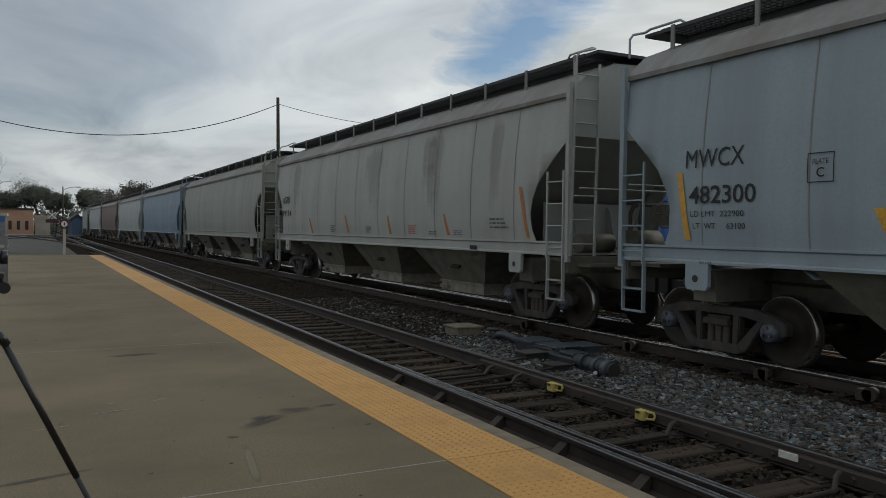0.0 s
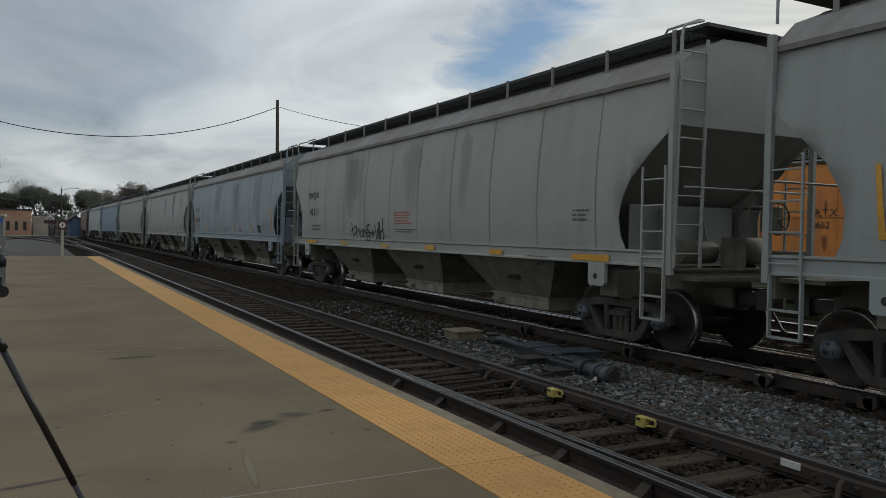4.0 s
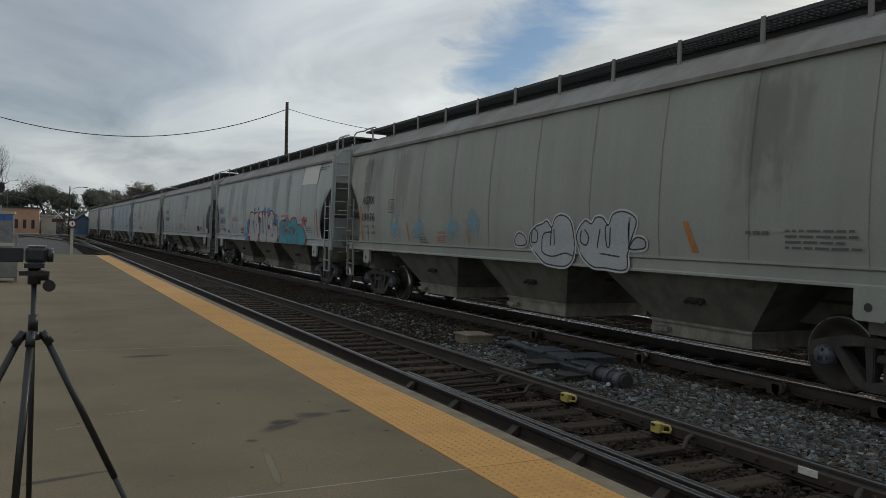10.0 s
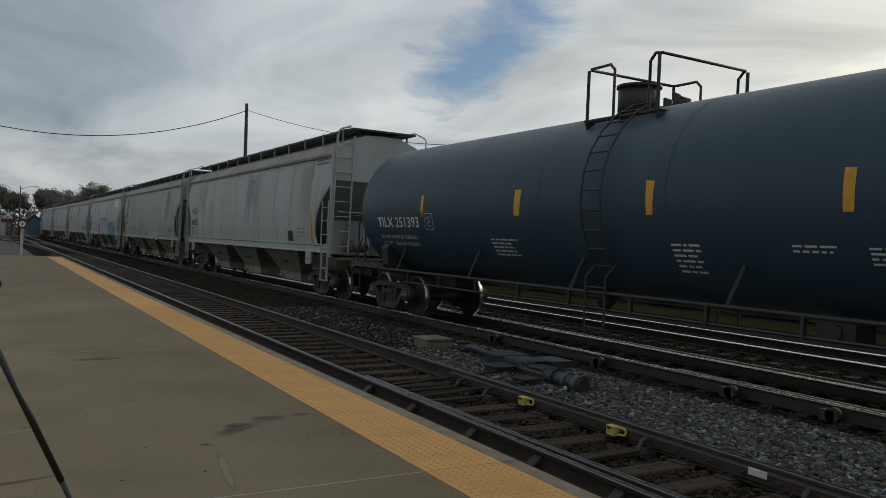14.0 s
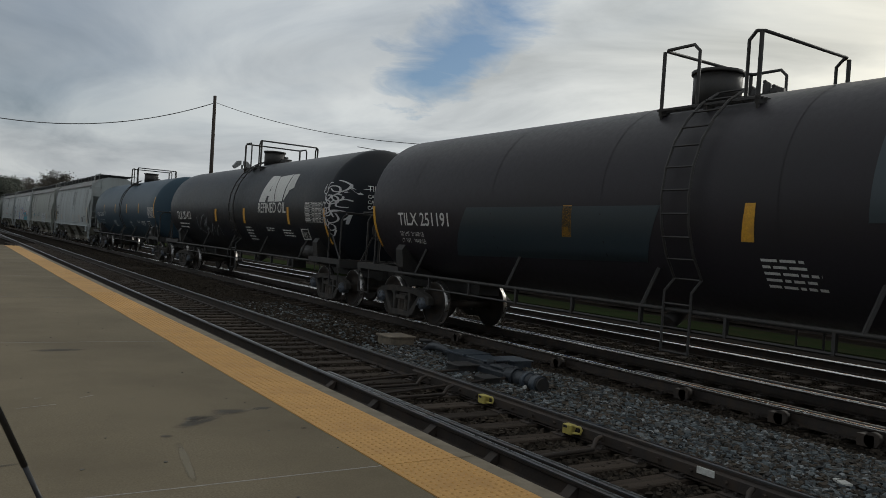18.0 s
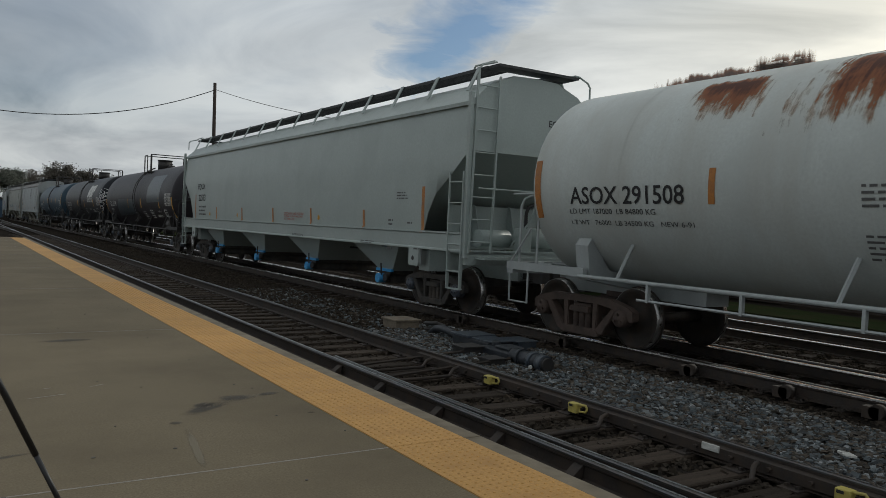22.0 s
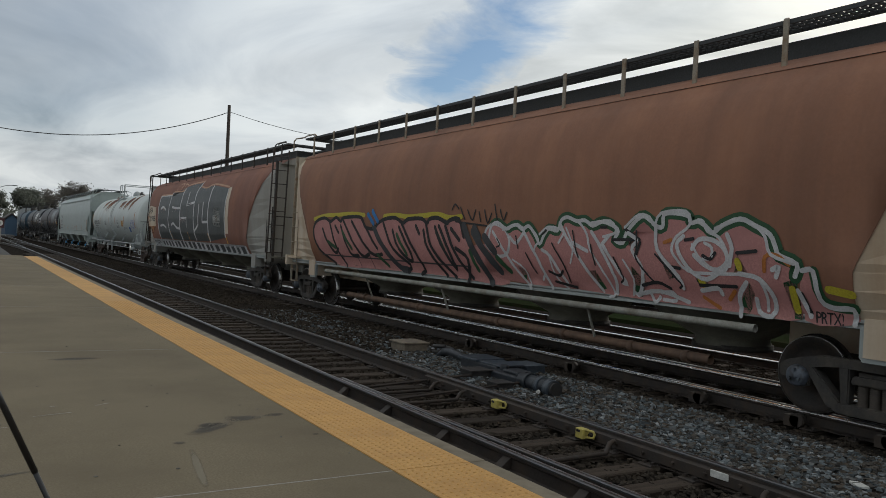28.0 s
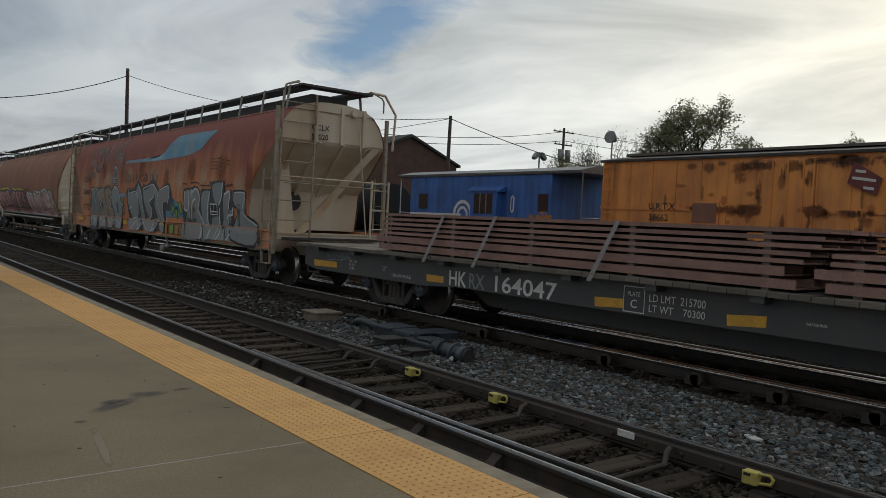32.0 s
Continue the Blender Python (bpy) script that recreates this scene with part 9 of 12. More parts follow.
M["red_bleed"] = bleed_material("dark red rust runs", ((0.1, (0.30, 0.10, 0.05)), (0.9, (0.19, 0.06, 0.04))), (1.0, 7.0, 0.22), 0.46, True, 0.45)
for y, w, z0, z1 in ((7.6, 1.6, 1.5, 3.0), (5.6, 1.3, 2.1, 3.3), (4.0, 1.5, 2.2, 3.2), (1.6, 1.6, 2.3, 3.25), (-0.9, 1.8, 2.2, 3.2), (-3.4, 1.5, 1.9, 3.2), (-5.2, 1.2, 2.2, 3.1), (-7.6, 1.4, 1.5, 3.0)):
    bleed(car_o, "worn_paint", "tan_bleed", y + w / 2, y - w / 2, z0, z1, off=0.0035)
for y, w, z0, z1 in ((6.7, 0.9, 2.3, 3.5), (4.7, 1.0, 2.4, 3.7), (2.4, 0.8, 2.2, 3.6), (0.2, 1.0, 2.5, 3.6), (-2.2, 0.9, 1.8, 3.3), (-4.3, 1.0, 2.3, 3.4), (-6.4, 1.1, 2.2, 3.4), (-8.2, 0.8, 1.6, 3.3)):
    bleed(car_o, "rust_streak", "red_bleed", y + w / 2, y - w / 2, z0, z1, off=0.0042)
for y0, y1 in ((9.2, 7.4), (-7.6, -9.2)):
    bleed(car_o, "worn_paint", "tan_bleed", y0, y1, 0.92, 1.5, off=0.0048)
M["graf_sill"] = material("pale rust-edged spray fill", (0.25, 0.28, 0.295), 0.6, spots=(0.20, 0.215, 0.22), spot_scale=1.6, streak=(0.34, 0.19, 0.10), streak_amount=0.36, streak_scale=(3, 5, 0.5), bump=0)


def spray_block(car, pts, fill, edge="graf_dark", lift=0.0):
    """One filled angular letter body with a dark sprayed border."""
    strokes(car, "spray_outline", [pts + [pts[0]]], 0.075, edge, 0.0085 + lift)
    patch(car, "spray_fill", pts, fill, 0.0075 + lift)


spray_block(car_o, [(6.43, 2.38), (5.97, 2.41), (5.75, 1.84), (5.71, 2.37), (5.41, 2.35), (5.15, 1.76), (4.94, 1.65), (4.93, 0.87), (5.37, 0.84), (5.45, 1.21), (5.62, 0.88), (6.0, 0.8), (5.97, 1.32), (6.49, 0.81), (6.61, 1.65), (6.41, 1.71)], "graf_steel", lift=0)
spray_block(car_o, [(5.36, 2.35), (4.83, 2.4), (4.53, 1.97), (4.25, 1.66), (4.14, 1.4), (4.11, 0.92), (4.43, 0.89), (4.52, 1.24), (4.75, 1.22), (4.82, 0.88), (5.19, 0.86), (5.12, 1.62), (5.32, 1.98)], "graf_rusty", lift=0.0022)
spray_block(car_o, [(4.59, 2.36), (4.0, 2.44), (3.71, 2.33), (3.59, 2.03), (3.63, 1.78), (3.86, 1.68), (3.47, 1.6), (3.31, 1.46), (3.46, 1.41), (3.54, 0.92), (3.82, 0.91), (3.91, 1.29), (3.99, 0.91), (4.26, 0.89), (4.24, 1.48), (4.37, 1.93)], "graf_rusty", lift=0)
spray_block(car_o, [(3.69, 2.25), (3.28, 2.45), (2.94, 2.43), (2.64, 2.21), (2.45, 1.87), (2.24, 1.84), (2.16, 1.77), (2.17, 1.51), (2.4, 1.47), (2.53, 1.29), (2.63, 0.97), (3.15, 0.92), (3.42, 1.12), (3.31, 1.46), (3.61, 1.78), (3.57, 2.05)], "graf_silver", lift=0.0022)
for hole in ([(4.89, 1.89), (4.7, 1.71), (4.84, 1.56), (5.01, 1.7)], [(4.0, 2.13), (3.87, 2.15), (3.84, 1.96), (3.95, 1.94)], [(3.03, 1.84), (2.85, 1.87), (2.78, 1.5), (2.91, 1.45)], [(2.39, 1.72), (2.27, 1.73), (2.25, 1.55), (2.35, 1.53)]):
    patch(car_o, "graffiti_gap", hole, "graf_dark", 0.0115)
strokes(car_o, "spray_highlight", [[(5.71, 2.34), (5.41, 2.33), (5.17, 1.77), (4.96, 1.65)], [(6.37, 2.33), (5.99, 2.37), (5.77, 1.84)], [(4.83, 2.36), (4.54, 1.96), (4.27, 1.66)], [(3.71, 2.3), (3.6, 2.03), (3.66, 1.79), (3.88, 1.7), (3.49, 1.58)], [(3.27, 2.42), (2.94, 2.4), (2.66, 2.19), (2.47, 1.84), (2.25, 1.82), (2.18, 1.54)], [(6.38, 1.68), (6.49, 1.23)], [(5.23, 1.18), (5.16, 1.52)]], 0.03, "graf_white", 0.0122)
patch(car_o, "spray_fill", [(6.45, 1.32), (5.45, 1.32), (5.55, 0.95), (6.35, 0.95)], "graf_sill", 0.0132)
patch(car_o, "spray_fill", [(5.25, 1.32), (4.35, 1.32), (4.45, 0.95), (5.15, 0.95)], "graf_sill", 0.0132)
patch(car_o, "spray_fill", [(4.15, 1.32), (3.35, 1.32), (3.45, 0.95), (4.05, 0.95)], "graf_sill", 0.0132)
patch(car_o, "spray_fill", [(3.1, 1.32), (2.3, 1.32), (2.4, 0.95), (3.0, 0.95)], "graf_sill", 0.0132)
patch(car_o, "spray_fill", [(1.5, 1.32), (0.2, 1.32), (0.3, 0.95), (1.4, 0.95)], "graf_sill", 0.0132)
patch(car_o, "spray_fill", [(-0.1, 1.32), (-1.3, 1.32), (-1.2, 0.95), (-0.2, 0.95)], "graf_sill", 0.0132)
strokes(car_o, "spray_highlight", [[(6.2, 1.2), (5.9, 1.25), (5.8, 0.97)], [(5.9, 1.12), (5.6, 1.2)], [(5.1, 1.2), (4.85, 1.26), (4.75, 0.97)], [(4.7, 1.1), (4.45, 1.18)], [(4.0, 1.24), (3.75, 1.1), (3.7, 0.97)], [(3.3, 1.22), (3.0, 1.27), (2.9, 0.97)], [(2.8, 1.22), (2.5, 1.1)], [(1.3, 1.0), (0.6, 1.28), (0.4, 1.05)], [(0.0, 1.28), (-0.3, 1.1), (-0.5, 0.97)], [(-0.9, 0.97), (-1.1, 1.26)]], 0.03, "graf_white", 0.0145)
strokes(car_o, "spray_line", [[(6.3, 0.99), (6.1, 1.28)], [(5.4, 1.28), (5.3, 0.97)], [(4.3, 1.28), (4.2, 0.97)], [(3.25, 1.28), (3.15, 0.97)], [(2.25, 1.28), (2.4, 0.97)], [(0.15, 1.3), (0.05, 0.97)]], 0.06, "graf_dark", 0.0138)
patch(car_o, "graffiti_fill", [(1.58, 1.33), (1.70, 1.71), (1.83, 2.20), (1.60, 2.37), (1.33, 2.33), (0.76, 2.41), (0.46, 2.62), (0.05, 2.38), (-0.07, 2.52), (-0.34, 2.44), (-1.07, 2.60), (-1.46, 2.42), (-1.64, 2.31), (-2.09, 2.44), (-2.49, 2.49), (-2.73, 2.19), (-2.69, 2.00), (-2.51, 1.65), (-2.20, 1.68), (-2.07, 1.52), (-2.12, 1.26), (-2.07, 0.93), (-1.77, 1.03), (-0.72, 0.99), (0.07, 1.01), (1.48, 1.05)], "graf_dark", 0.006)
patch(car_o, "graffiti_fill", [(1.64, 1.96), (1.59, 2.25), (1.42, 2.16), (0.81, 2.20), (0.57, 2.09), (0.51, 1.84), (0.62, 1.46), (1.11, 1.34), (1.45, 1.62)], "graf_silver", 0.0085)
patch(car_o, "graffiti_fill", [(1.55, 1.26), (0.10, 1.39), (0.19, 1.16), (0.63, 0.94), (1.48, 1.05)], "graf_silver", 0.0085)
patch(car_o, "graffiti_fill", [(0.71, 2.22), (0.44, 2.46), (0.17, 2.19), (0.04, 1.68), (-0.07, 1.26), (0.12, 1.14), (0.31, 1.67), (0.46, 2.01)], "graf_silver", 0.0085)
patch(car_o, "graffiti_fill", [(-0.01, 2.32), (-0.23, 2.28), (-1.03, 2.43), (-1.16, 2.26), (-1.09, 2.05), (-0.62, 1.91), (-0.68, 1.77), (-0.85, 1.69), (-0.83, 1.46), (-0.56, 1.39), (-0.16, 1.84)], "graf_silver", 0.0085)
patch(car_o, "graffiti_fill", [(-1.06, 2.45), (-1.41, 2.24), (-1.53, 1.82), (-1.71, 1.50), (-1.59, 1.37), (-1.46, 1.36), (-1.16, 1.80), (-1.24, 2.05)], "graf_silver", 0.0085)
patch(car_o, "graffiti_fill", [(-0.11, 1.32), (-0.68, 1.43), (-0.57, 1.26), (-0.39, 1.11), (-0.13, 1.03)], "graf_silver", 0.0085)
patch(car_o, "graffiti_fill", [(-0.73, 1.31), (-1.52, 1.40), (-1.40, 1.19), (-1.29, 1.11), (-0.81, 1.00)], "graf_silver", 0.0085)
patch(car_o, "graffiti_fill", [(-1.46, 2.16), (-1.67, 2.27), (-2.42, 2.40), (-2.53, 2.21), (-2.38, 1.94), (-1.97, 1.89), (-1.85, 1.73), (-1.92, 1.34), (-2.07, 1.21), (-1.93, 0.97), (-1.68, 1.09), (-1.69, 1.50), (-1.49, 1.82)], "graf_silver", 0.0085)
strokes(car_o, "graffiti_highlight", [[(1.52, 2.34), (1.45, 2.18), (0.82, 2.24), (0.59, 2.13), (0.50, 1.93), (0.60, 1.43), (1.14, 1.35)], [(1.53, 1.65), (1.23, 1.73)], [(0.45, 2.48), (0.17, 2.16), (0.02, 1.68), (-0.10, 1.42), (0.08, 1.15)], [(-0.09, 2.34), (-1.03, 2.45), (-1.16, 2.28), (-1.06, 2.05), (-0.64, 1.94), (-0.68, 1.79), (-0.84, 1.71), (-0.82, 1.54), (-0.68, 1.41)], [(-1.09, 2.46), (-1.45, 2.23), (-1.41, 1.98), (-1.55, 1.66), (-1.80, 1.35)], [(-1.67, 2.28), (-2.42, 2.40), (-2.53, 2.19), (-2.39, 1.88)], [(-1.97, 1.91), (-1.88, 1.67), (-1.94, 1.36), (-2.07, 1.21), (-1.93, 0.97)], [(-0.20, 1.03), (-0.38, 1.22), (-0.56, 1.40)], [(-0.78, 0.99), (-1.31, 1.12), (-1.51, 1.41)], [(0.63, 0.97), (0.22, 1.14), (0.10, 1.37)]], 0.032, "graf_white", 0.011)
patch(car_o, "spray_fill", [(6.78, 1.92), (6.62, 1.97), (6.52, 1.76), (6.67, 1.71)], "graf_lime", 0.0125)
strokes(car_o, "spray_line", [[(6.78, 1.92), (6.62, 1.97), (6.52, 1.76), (6.67, 1.71)] + [(6.78, 1.92), (6.62, 1.97), (6.52, 1.76), (6.67, 1.71)][:1]], 0.025, "graf_dark", 0.014)
patch(car_o, "spray_fill", [(2.36, 2.0), (2.23, 2.04), (2.1, 1.89), (2.24, 1.82)], "graf_lime", 0.0125)
strokes(car_o, "spray_line", [[(2.36, 2.0), (2.23, 2.04), (2.1, 1.89), (2.24, 1.82)] + [(2.36, 2.0), (2.23, 2.04), (2.1, 1.89), (2.24, 1.82)][:1]], 0.025, "graf_dark", 0.014)
patch(car_o, "blue_wedge", [(-2.69, 2.08), (-3.60, 1.74), (-3.66, 1.48), (-2.48, 1.58)], "swoosh_blue")
patch(car_o, "spray_fill", [(-2.65, 1.67), (-2.87, 1.86), (-2.98, 1.72), (-2.72, 1.50)], "graf_lime", 0.0125)
strokes(car_o, "spray_line", [[(-2.65, 1.67), (-2.87, 1.86), (-2.98, 1.72), (-2.72, 1.50)] + [(-2.65, 1.67), (-2.87, 1.86), (-2.98, 1.72), (-2.72, 1.50)][:1]], 0.028, "graf_green", 0.014)
patch(car_o, "spray_fill", [(-3.03, 1.72), (-3.21, 1.69), (-3.19, 1.44), (-3.06, 1.46)], "graf_lime", 0.0125)
strokes(car_o, "spray_line", [[(-3.03, 1.72), (-3.21, 1.69), (-3.19, 1.44), (-3.06, 1.46)] + [(-3.03, 1.72), (-3.21, 1.69), (-3.19, 1.44), (-3.06, 1.46)][:1]], 0.028, "graf_green", 0.014)
patch(car_o, "spray_fill", [(-3.28, 1.91), (-3.50, 1.95), (-3.62, 1.64), (-3.48, 1.56)], "graf_lime", 0.0125)
strokes(car_o, "spray_line", [[(-3.28, 1.91), (-3.50, 1.95), (-3.62, 1.64), (-3.48, 1.56)] + [(-3.28, 1.91), (-3.50, 1.95), (-3.62, 1.64), (-3.48, 1.56)][:1]], 0.028, "graf_green", 0.014)
patch(car_o, "spray_fill", [(-2.58, 1.24), (-2.95, 1.25), (-2.95, 0.99), (-2.62, 0.98)], "graf_lime", 0.0125)
strokes(car_o, "spray_line", [[(-2.58, 1.24), (-2.95, 1.25), (-2.95, 0.99), (-2.62, 0.98)] + [(-2.58, 1.24), (-2.95, 1.25), (-2.95, 0.99), (-2.62, 0.98)][:1]], 0.028, "graf_green", 0.014)
patch(car_o, "spray_fill", [(-2.20, 1.25), (-2.41, 1.26), (-2.40, 0.98), (-2.20, 0.97)], "graf_orange", 0.0125)
strokes(car_o, "spray_line", [[(-2.20, 1.25), (-2.41, 1.26), (-2.40, 0.98), (-2.20, 0.97)] + [(-2.20, 1.25), (-2.41, 1.26), (-2.40, 0.98), (-2.20, 0.97)][:1]], 0.028, "graf_green", 0.014)
patch(car_o, "spray_fill", [(-3.03, 1.27), (-3.39, 1.26), (-3.37, 0.97), (-3.05, 0.97)], "graf_orange", 0.0125)
strokes(car_o, "spray_line", [[(-3.03, 1.27), (-3.39, 1.26), (-3.37, 0.97), (-3.05, 0.97)] + [(-3.03, 1.27), (-3.39, 1.26), (-3.37, 0.97), (-3.05, 0.97)][:1]], 0.028, "graf_green", 0.014)
patch(car_o, "spray_fill", [(-3.43, 1.26), (-3.58, 1.26), (-3.58, 0.97), (-3.45, 0.98)], "graf_orange", 0.0125)
strokes(car_o, "spray_line", [[(-3.43, 1.26), (-3.58, 1.26), (-3.58, 0.97), (-3.45, 0.98)] + [(-3.43, 1.26), (-3.58, 1.26), (-3.58, 0.97), (-3.45, 0.98)][:1]], 0.028, "graf_green", 0.014)
patch(car_o, "graffiti_fill", [(-3.66, 1.47), (-3.70, 2.13), (-3.80, 2.32), (-4.33, 2.34), (-4.69, 2.39), (-4.95, 2.31), (-5.06, 2.13), (-5.12, 2.30), (-5.82, 2.30), (-5.83, 2.48), (-6.69, 2.50), (-6.68, 2.18), (-7.12, 2.26), (-7.23, 2.17), (-7.27, 1.41), (-6.95, 1.30), (-6.91, 1.08), (-6.67, 0.96), (-6.45, 1.02), (-6.12, 0.96), (-5.59, 0.90), (-5.13, 0.88), (-5.06, 0.91), (-3.78, 0.90), (-3.63, 1.26)], "graf_dark", 0.006)
patch(car_o, "graffiti_fill", [(-3.78, 1.94), (-3.86, 2.23), (-4.33, 2.27), (-4.33, 2.11), (-4.48, 2.23), (-4.70, 2.31), (-4.94, 2.20), (-4.99, 1.99), (-4.86, 1.72), (-5.19, 1.37), (-5.06, 0.94), (-3.71, 0.92), (-3.65, 1.24), (-3.77, 1.35), (-4.68, 1.40), (-4.51, 1.78), (-4.68, 1.97), (-4.58, 2.03), (-4.43, 1.93), (-4.34, 1.47), (-3.99, 1.48), (-3.99, 1.68), (-3.81, 1.71)], "graf_silver", 0.0085)
patch(car_o, "graffiti_fill", [(-5.16, 2.18), (-5.73, 2.23), (-5.65, 1.95), (-5.52, 1.55), (-5.55, 1.32), (-5.75, 1.21), (-5.56, 0.98), (-5.28, 0.89), (-5.17, 1.13), (-5.12, 1.62)], "graf_silver", 0.0085)
patch(car_o, "graffiti_fill", [(-5.93, 2.41), (-6.59, 2.44), (-6.54, 2.16), (-6.34, 1.91), (-6.24, 1.94), (-6.10, 1.93), (-5.96, 2.12)], "graf_silver", 0.0085)
patch(car_o, "graffiti_fill", [(-5.84, 1.51), (-6.31, 1.57), (-6.40, 1.46), (-6.44, 1.21), (-6.29, 1.03), (-5.90, 0.95), (-5.80, 1.12)], "graf_silver", 0.0085)
patch(car_o, "graffiti_fill", [(-6.67, 2.14), (-7.07, 2.21), (-6.97, 1.94), (-6.93, 1.76), (-7.23, 1.76), (-7.21, 1.65), (-6.92, 1.60), (-6.94, 1.39), (-7.06, 1.34), (-7.05, 1.14), (-6.87, 1.00), (-6.62, 1.01), (-6.51, 1.21), (-6.57, 1.42), (-6.63, 1.60)], "graf_silver", 0.0085)
strokes(car_o, "graffiti_highlight", [[(-3.86, 2.23), (-3.78, 1.89), (-3.83, 1.71), (-4.01, 1.69)], [(-4.37, 2.27), (-4.34, 2.09)], [(-4.41, 2.20), (-4.70, 2.31), (-4.92, 2.20), (-4.99, 1.99), (-4.86, 1.71), (-5.20, 1.37), (-5.06, 0.95)], [(-4.34, 1.46), (-4.43, 1.91), (-4.68, 2.03)], [(-5.73, 2.22), (-5.58, 1.83), (-5.53, 1.53), (-5.54, 1.33)], [(-5.56, 0.96), (-5.78, 1.21)], [(-6.59, 2.44), (-6.53, 2.09), (-6.35, 1.88)], [(-6.39, 1.78), (-6.37, 1.58), (-6.33, 1.40)], [(-6.18, 0.97), (-6.39, 1.10), (-6.45, 1.20)], [(-6.71, 2.15), (-7.07, 2.22), (-6.96, 1.78)], [(-6.94, 1.45), (-6.92, 1.61), (-7.22, 1.64), (-7.24, 1.80)], [(-6.87, 0.98), (-7.08, 1.13)], [(-4.12, 2.24), (-4.19, 1.50)]], 0.055, "graf_white", 0.011)
graffiti_letter(car_o, [(-7.33, 2.20), (-8.01, 2.17), (-7.82, 1.78), (-8.05, 1.59), (-8.64, 1.41), (-8.57, 0.94), (-7.20, 1.03), (-7.22, 1.34), (-7.74, 1.77), (-7.35, 1.89)], "graf_silver", "black_letter", "graf_white", 0)
patch(car_o, "spray_fill", [(-4.0, 1.32), (-6.6, 1.32), (-6.7, 0.95), (-3.9, 0.95)], "graf_sill", 0.0095)
patch(car_o, "spray_fill", [(-6.85, 1.32), (-8.75, 1.32), (-8.75, 0.95), (-6.95, 0.95)], "graf_sill", 0.0095)
strokes(car_o, "spray_line", [[(-3.85, 1.32), (-3.85, 0.96)], [(-6.7, 1.32), (-6.85, 0.96)], [(-5.2, 1.32), (-5.3, 0.96)], [(-8.75, 1.32), (-8.8, 0.96)]], 0.07, "graf_dark", 0.0105)
strokes(car_o, "spray_highlight", [[(-5.05, 1.3), (-5.2, 1.15), (-5.1, 0.97)], [(-6.0, 0.97), (-6.3, 1.25)], [(-6.6, 1.0), (-6.75, 1.3)]], 0.03, "graf_white", 0.0112)
patch(car_o, "test_panel", [(-5.75, 1.91), (-6.23, 1.91), (-6.25, 1.61), (-5.76, 1.61)], "white_letter", 0.0125)
patch(car_o, "test_panel_field", [(-5.78, 1.88), (-5.98, 1.88), (-5.99, 1.71), (-5.79, 1.72)], "black_letter", 0.014)
patch(car_o, "test_panel_field", [(-6.00, 1.88), (-6.21, 1.88), (-6.22, 1.71), (-6.01, 1.71)], "black_letter", 0.014)
patch(car_o, "test_panel_field", [(-5.79, 1.68), (-6.22, 1.68), (-6.22, 1.63), (-5.79, 1.64)], "black_letter", 0.014)
strokes(car_o, "graffiti_tag", [[(-3.68, 2.46), (-4.01, 2.44)], [(-4.32, 2.47), (-4.76, 2.48), (-4.94, 2.42)], [(-5.04, 2.40), (-5.44, 2.39)], [(-5.50, 2.38), (-5.75, 2.40), (-5.76, 2.50)], [(-6.71, 2.30), (-6.90, 2.41)], [(-6.74, 2.44), (-6.76, 2.53)], [(-6.95, 2.37), (-7.22, 2.41)]], 0.035, "black_letter", 0.006)
fine_print(car_o, -5.72, -7.06, 2.79, 3.15, 4, "rust_run")
strokes(car_o, "graffiti_tag", [[(-7.60, 1.07), (-7.75, 1.01)], [(-7.82, 1.09), (-7.81, 0.98), (-7.90, 1.00)], [(-7.97, 1.08), (-8.00, 0.97), (-8.07, 1.07)], [(-8.15, 1.06), (-8.14, 0.97), (-8.23, 0.98)], [(-8.33, 1.07), (-8.44, 0.98)]], 0.03, "caboose_blue", 0.006)
wordmark(car_o, 1.99, -1.57, 2.56, 0.34)
globe_mark(car_o, 3.23, 2.76, 0.40)
# ---- ground, platform and tracks ----
bm = bmesh.new()
box(bm, -2500, 2500, -2500, 2500, -3.4, -0.42)
structure("ground", bm, "ballast", "dark gravel and dirt ground round the tracks", "ground")
M["grass"] = material("rough grass", (0.024, 0.034, 0.015), 0.95, spec=0.0, spots=(0.034, 0.034, 0.019), spot_scale=1.5, grain=0.4, grain_scale=60, bump=0.8, bump_scale=40)
bm = bmesh.new()
box(bm, 17.0, 19.3, -60, 90, -0.6, -0.30)
box(bm, 22.8, 140, -80, 120, -0.6, -0.36)
structure("grass", bm, "grass", "strip of rough green grass beyond the tracks", "grass")
M["road"] = material("pale road", (0.16, 0.155, 0.145), 0.9, spots=(0.11, 0.105, 0.10), spot_scale=0.5)
bm = bmesh.new()
box(bm, -120, 7.0, 152, 161, -0.6, -0.17)
structure("road", bm, "road", "pale level-crossing road across the tracks", "road")
bm = bmesh.new()
box(bm, -90, 2.4, 45.6, 151.5, -0.6, -0.36)
structure("yard", bm, "asphalt", "dark asphalt and cinder yard past the platform", "yard")

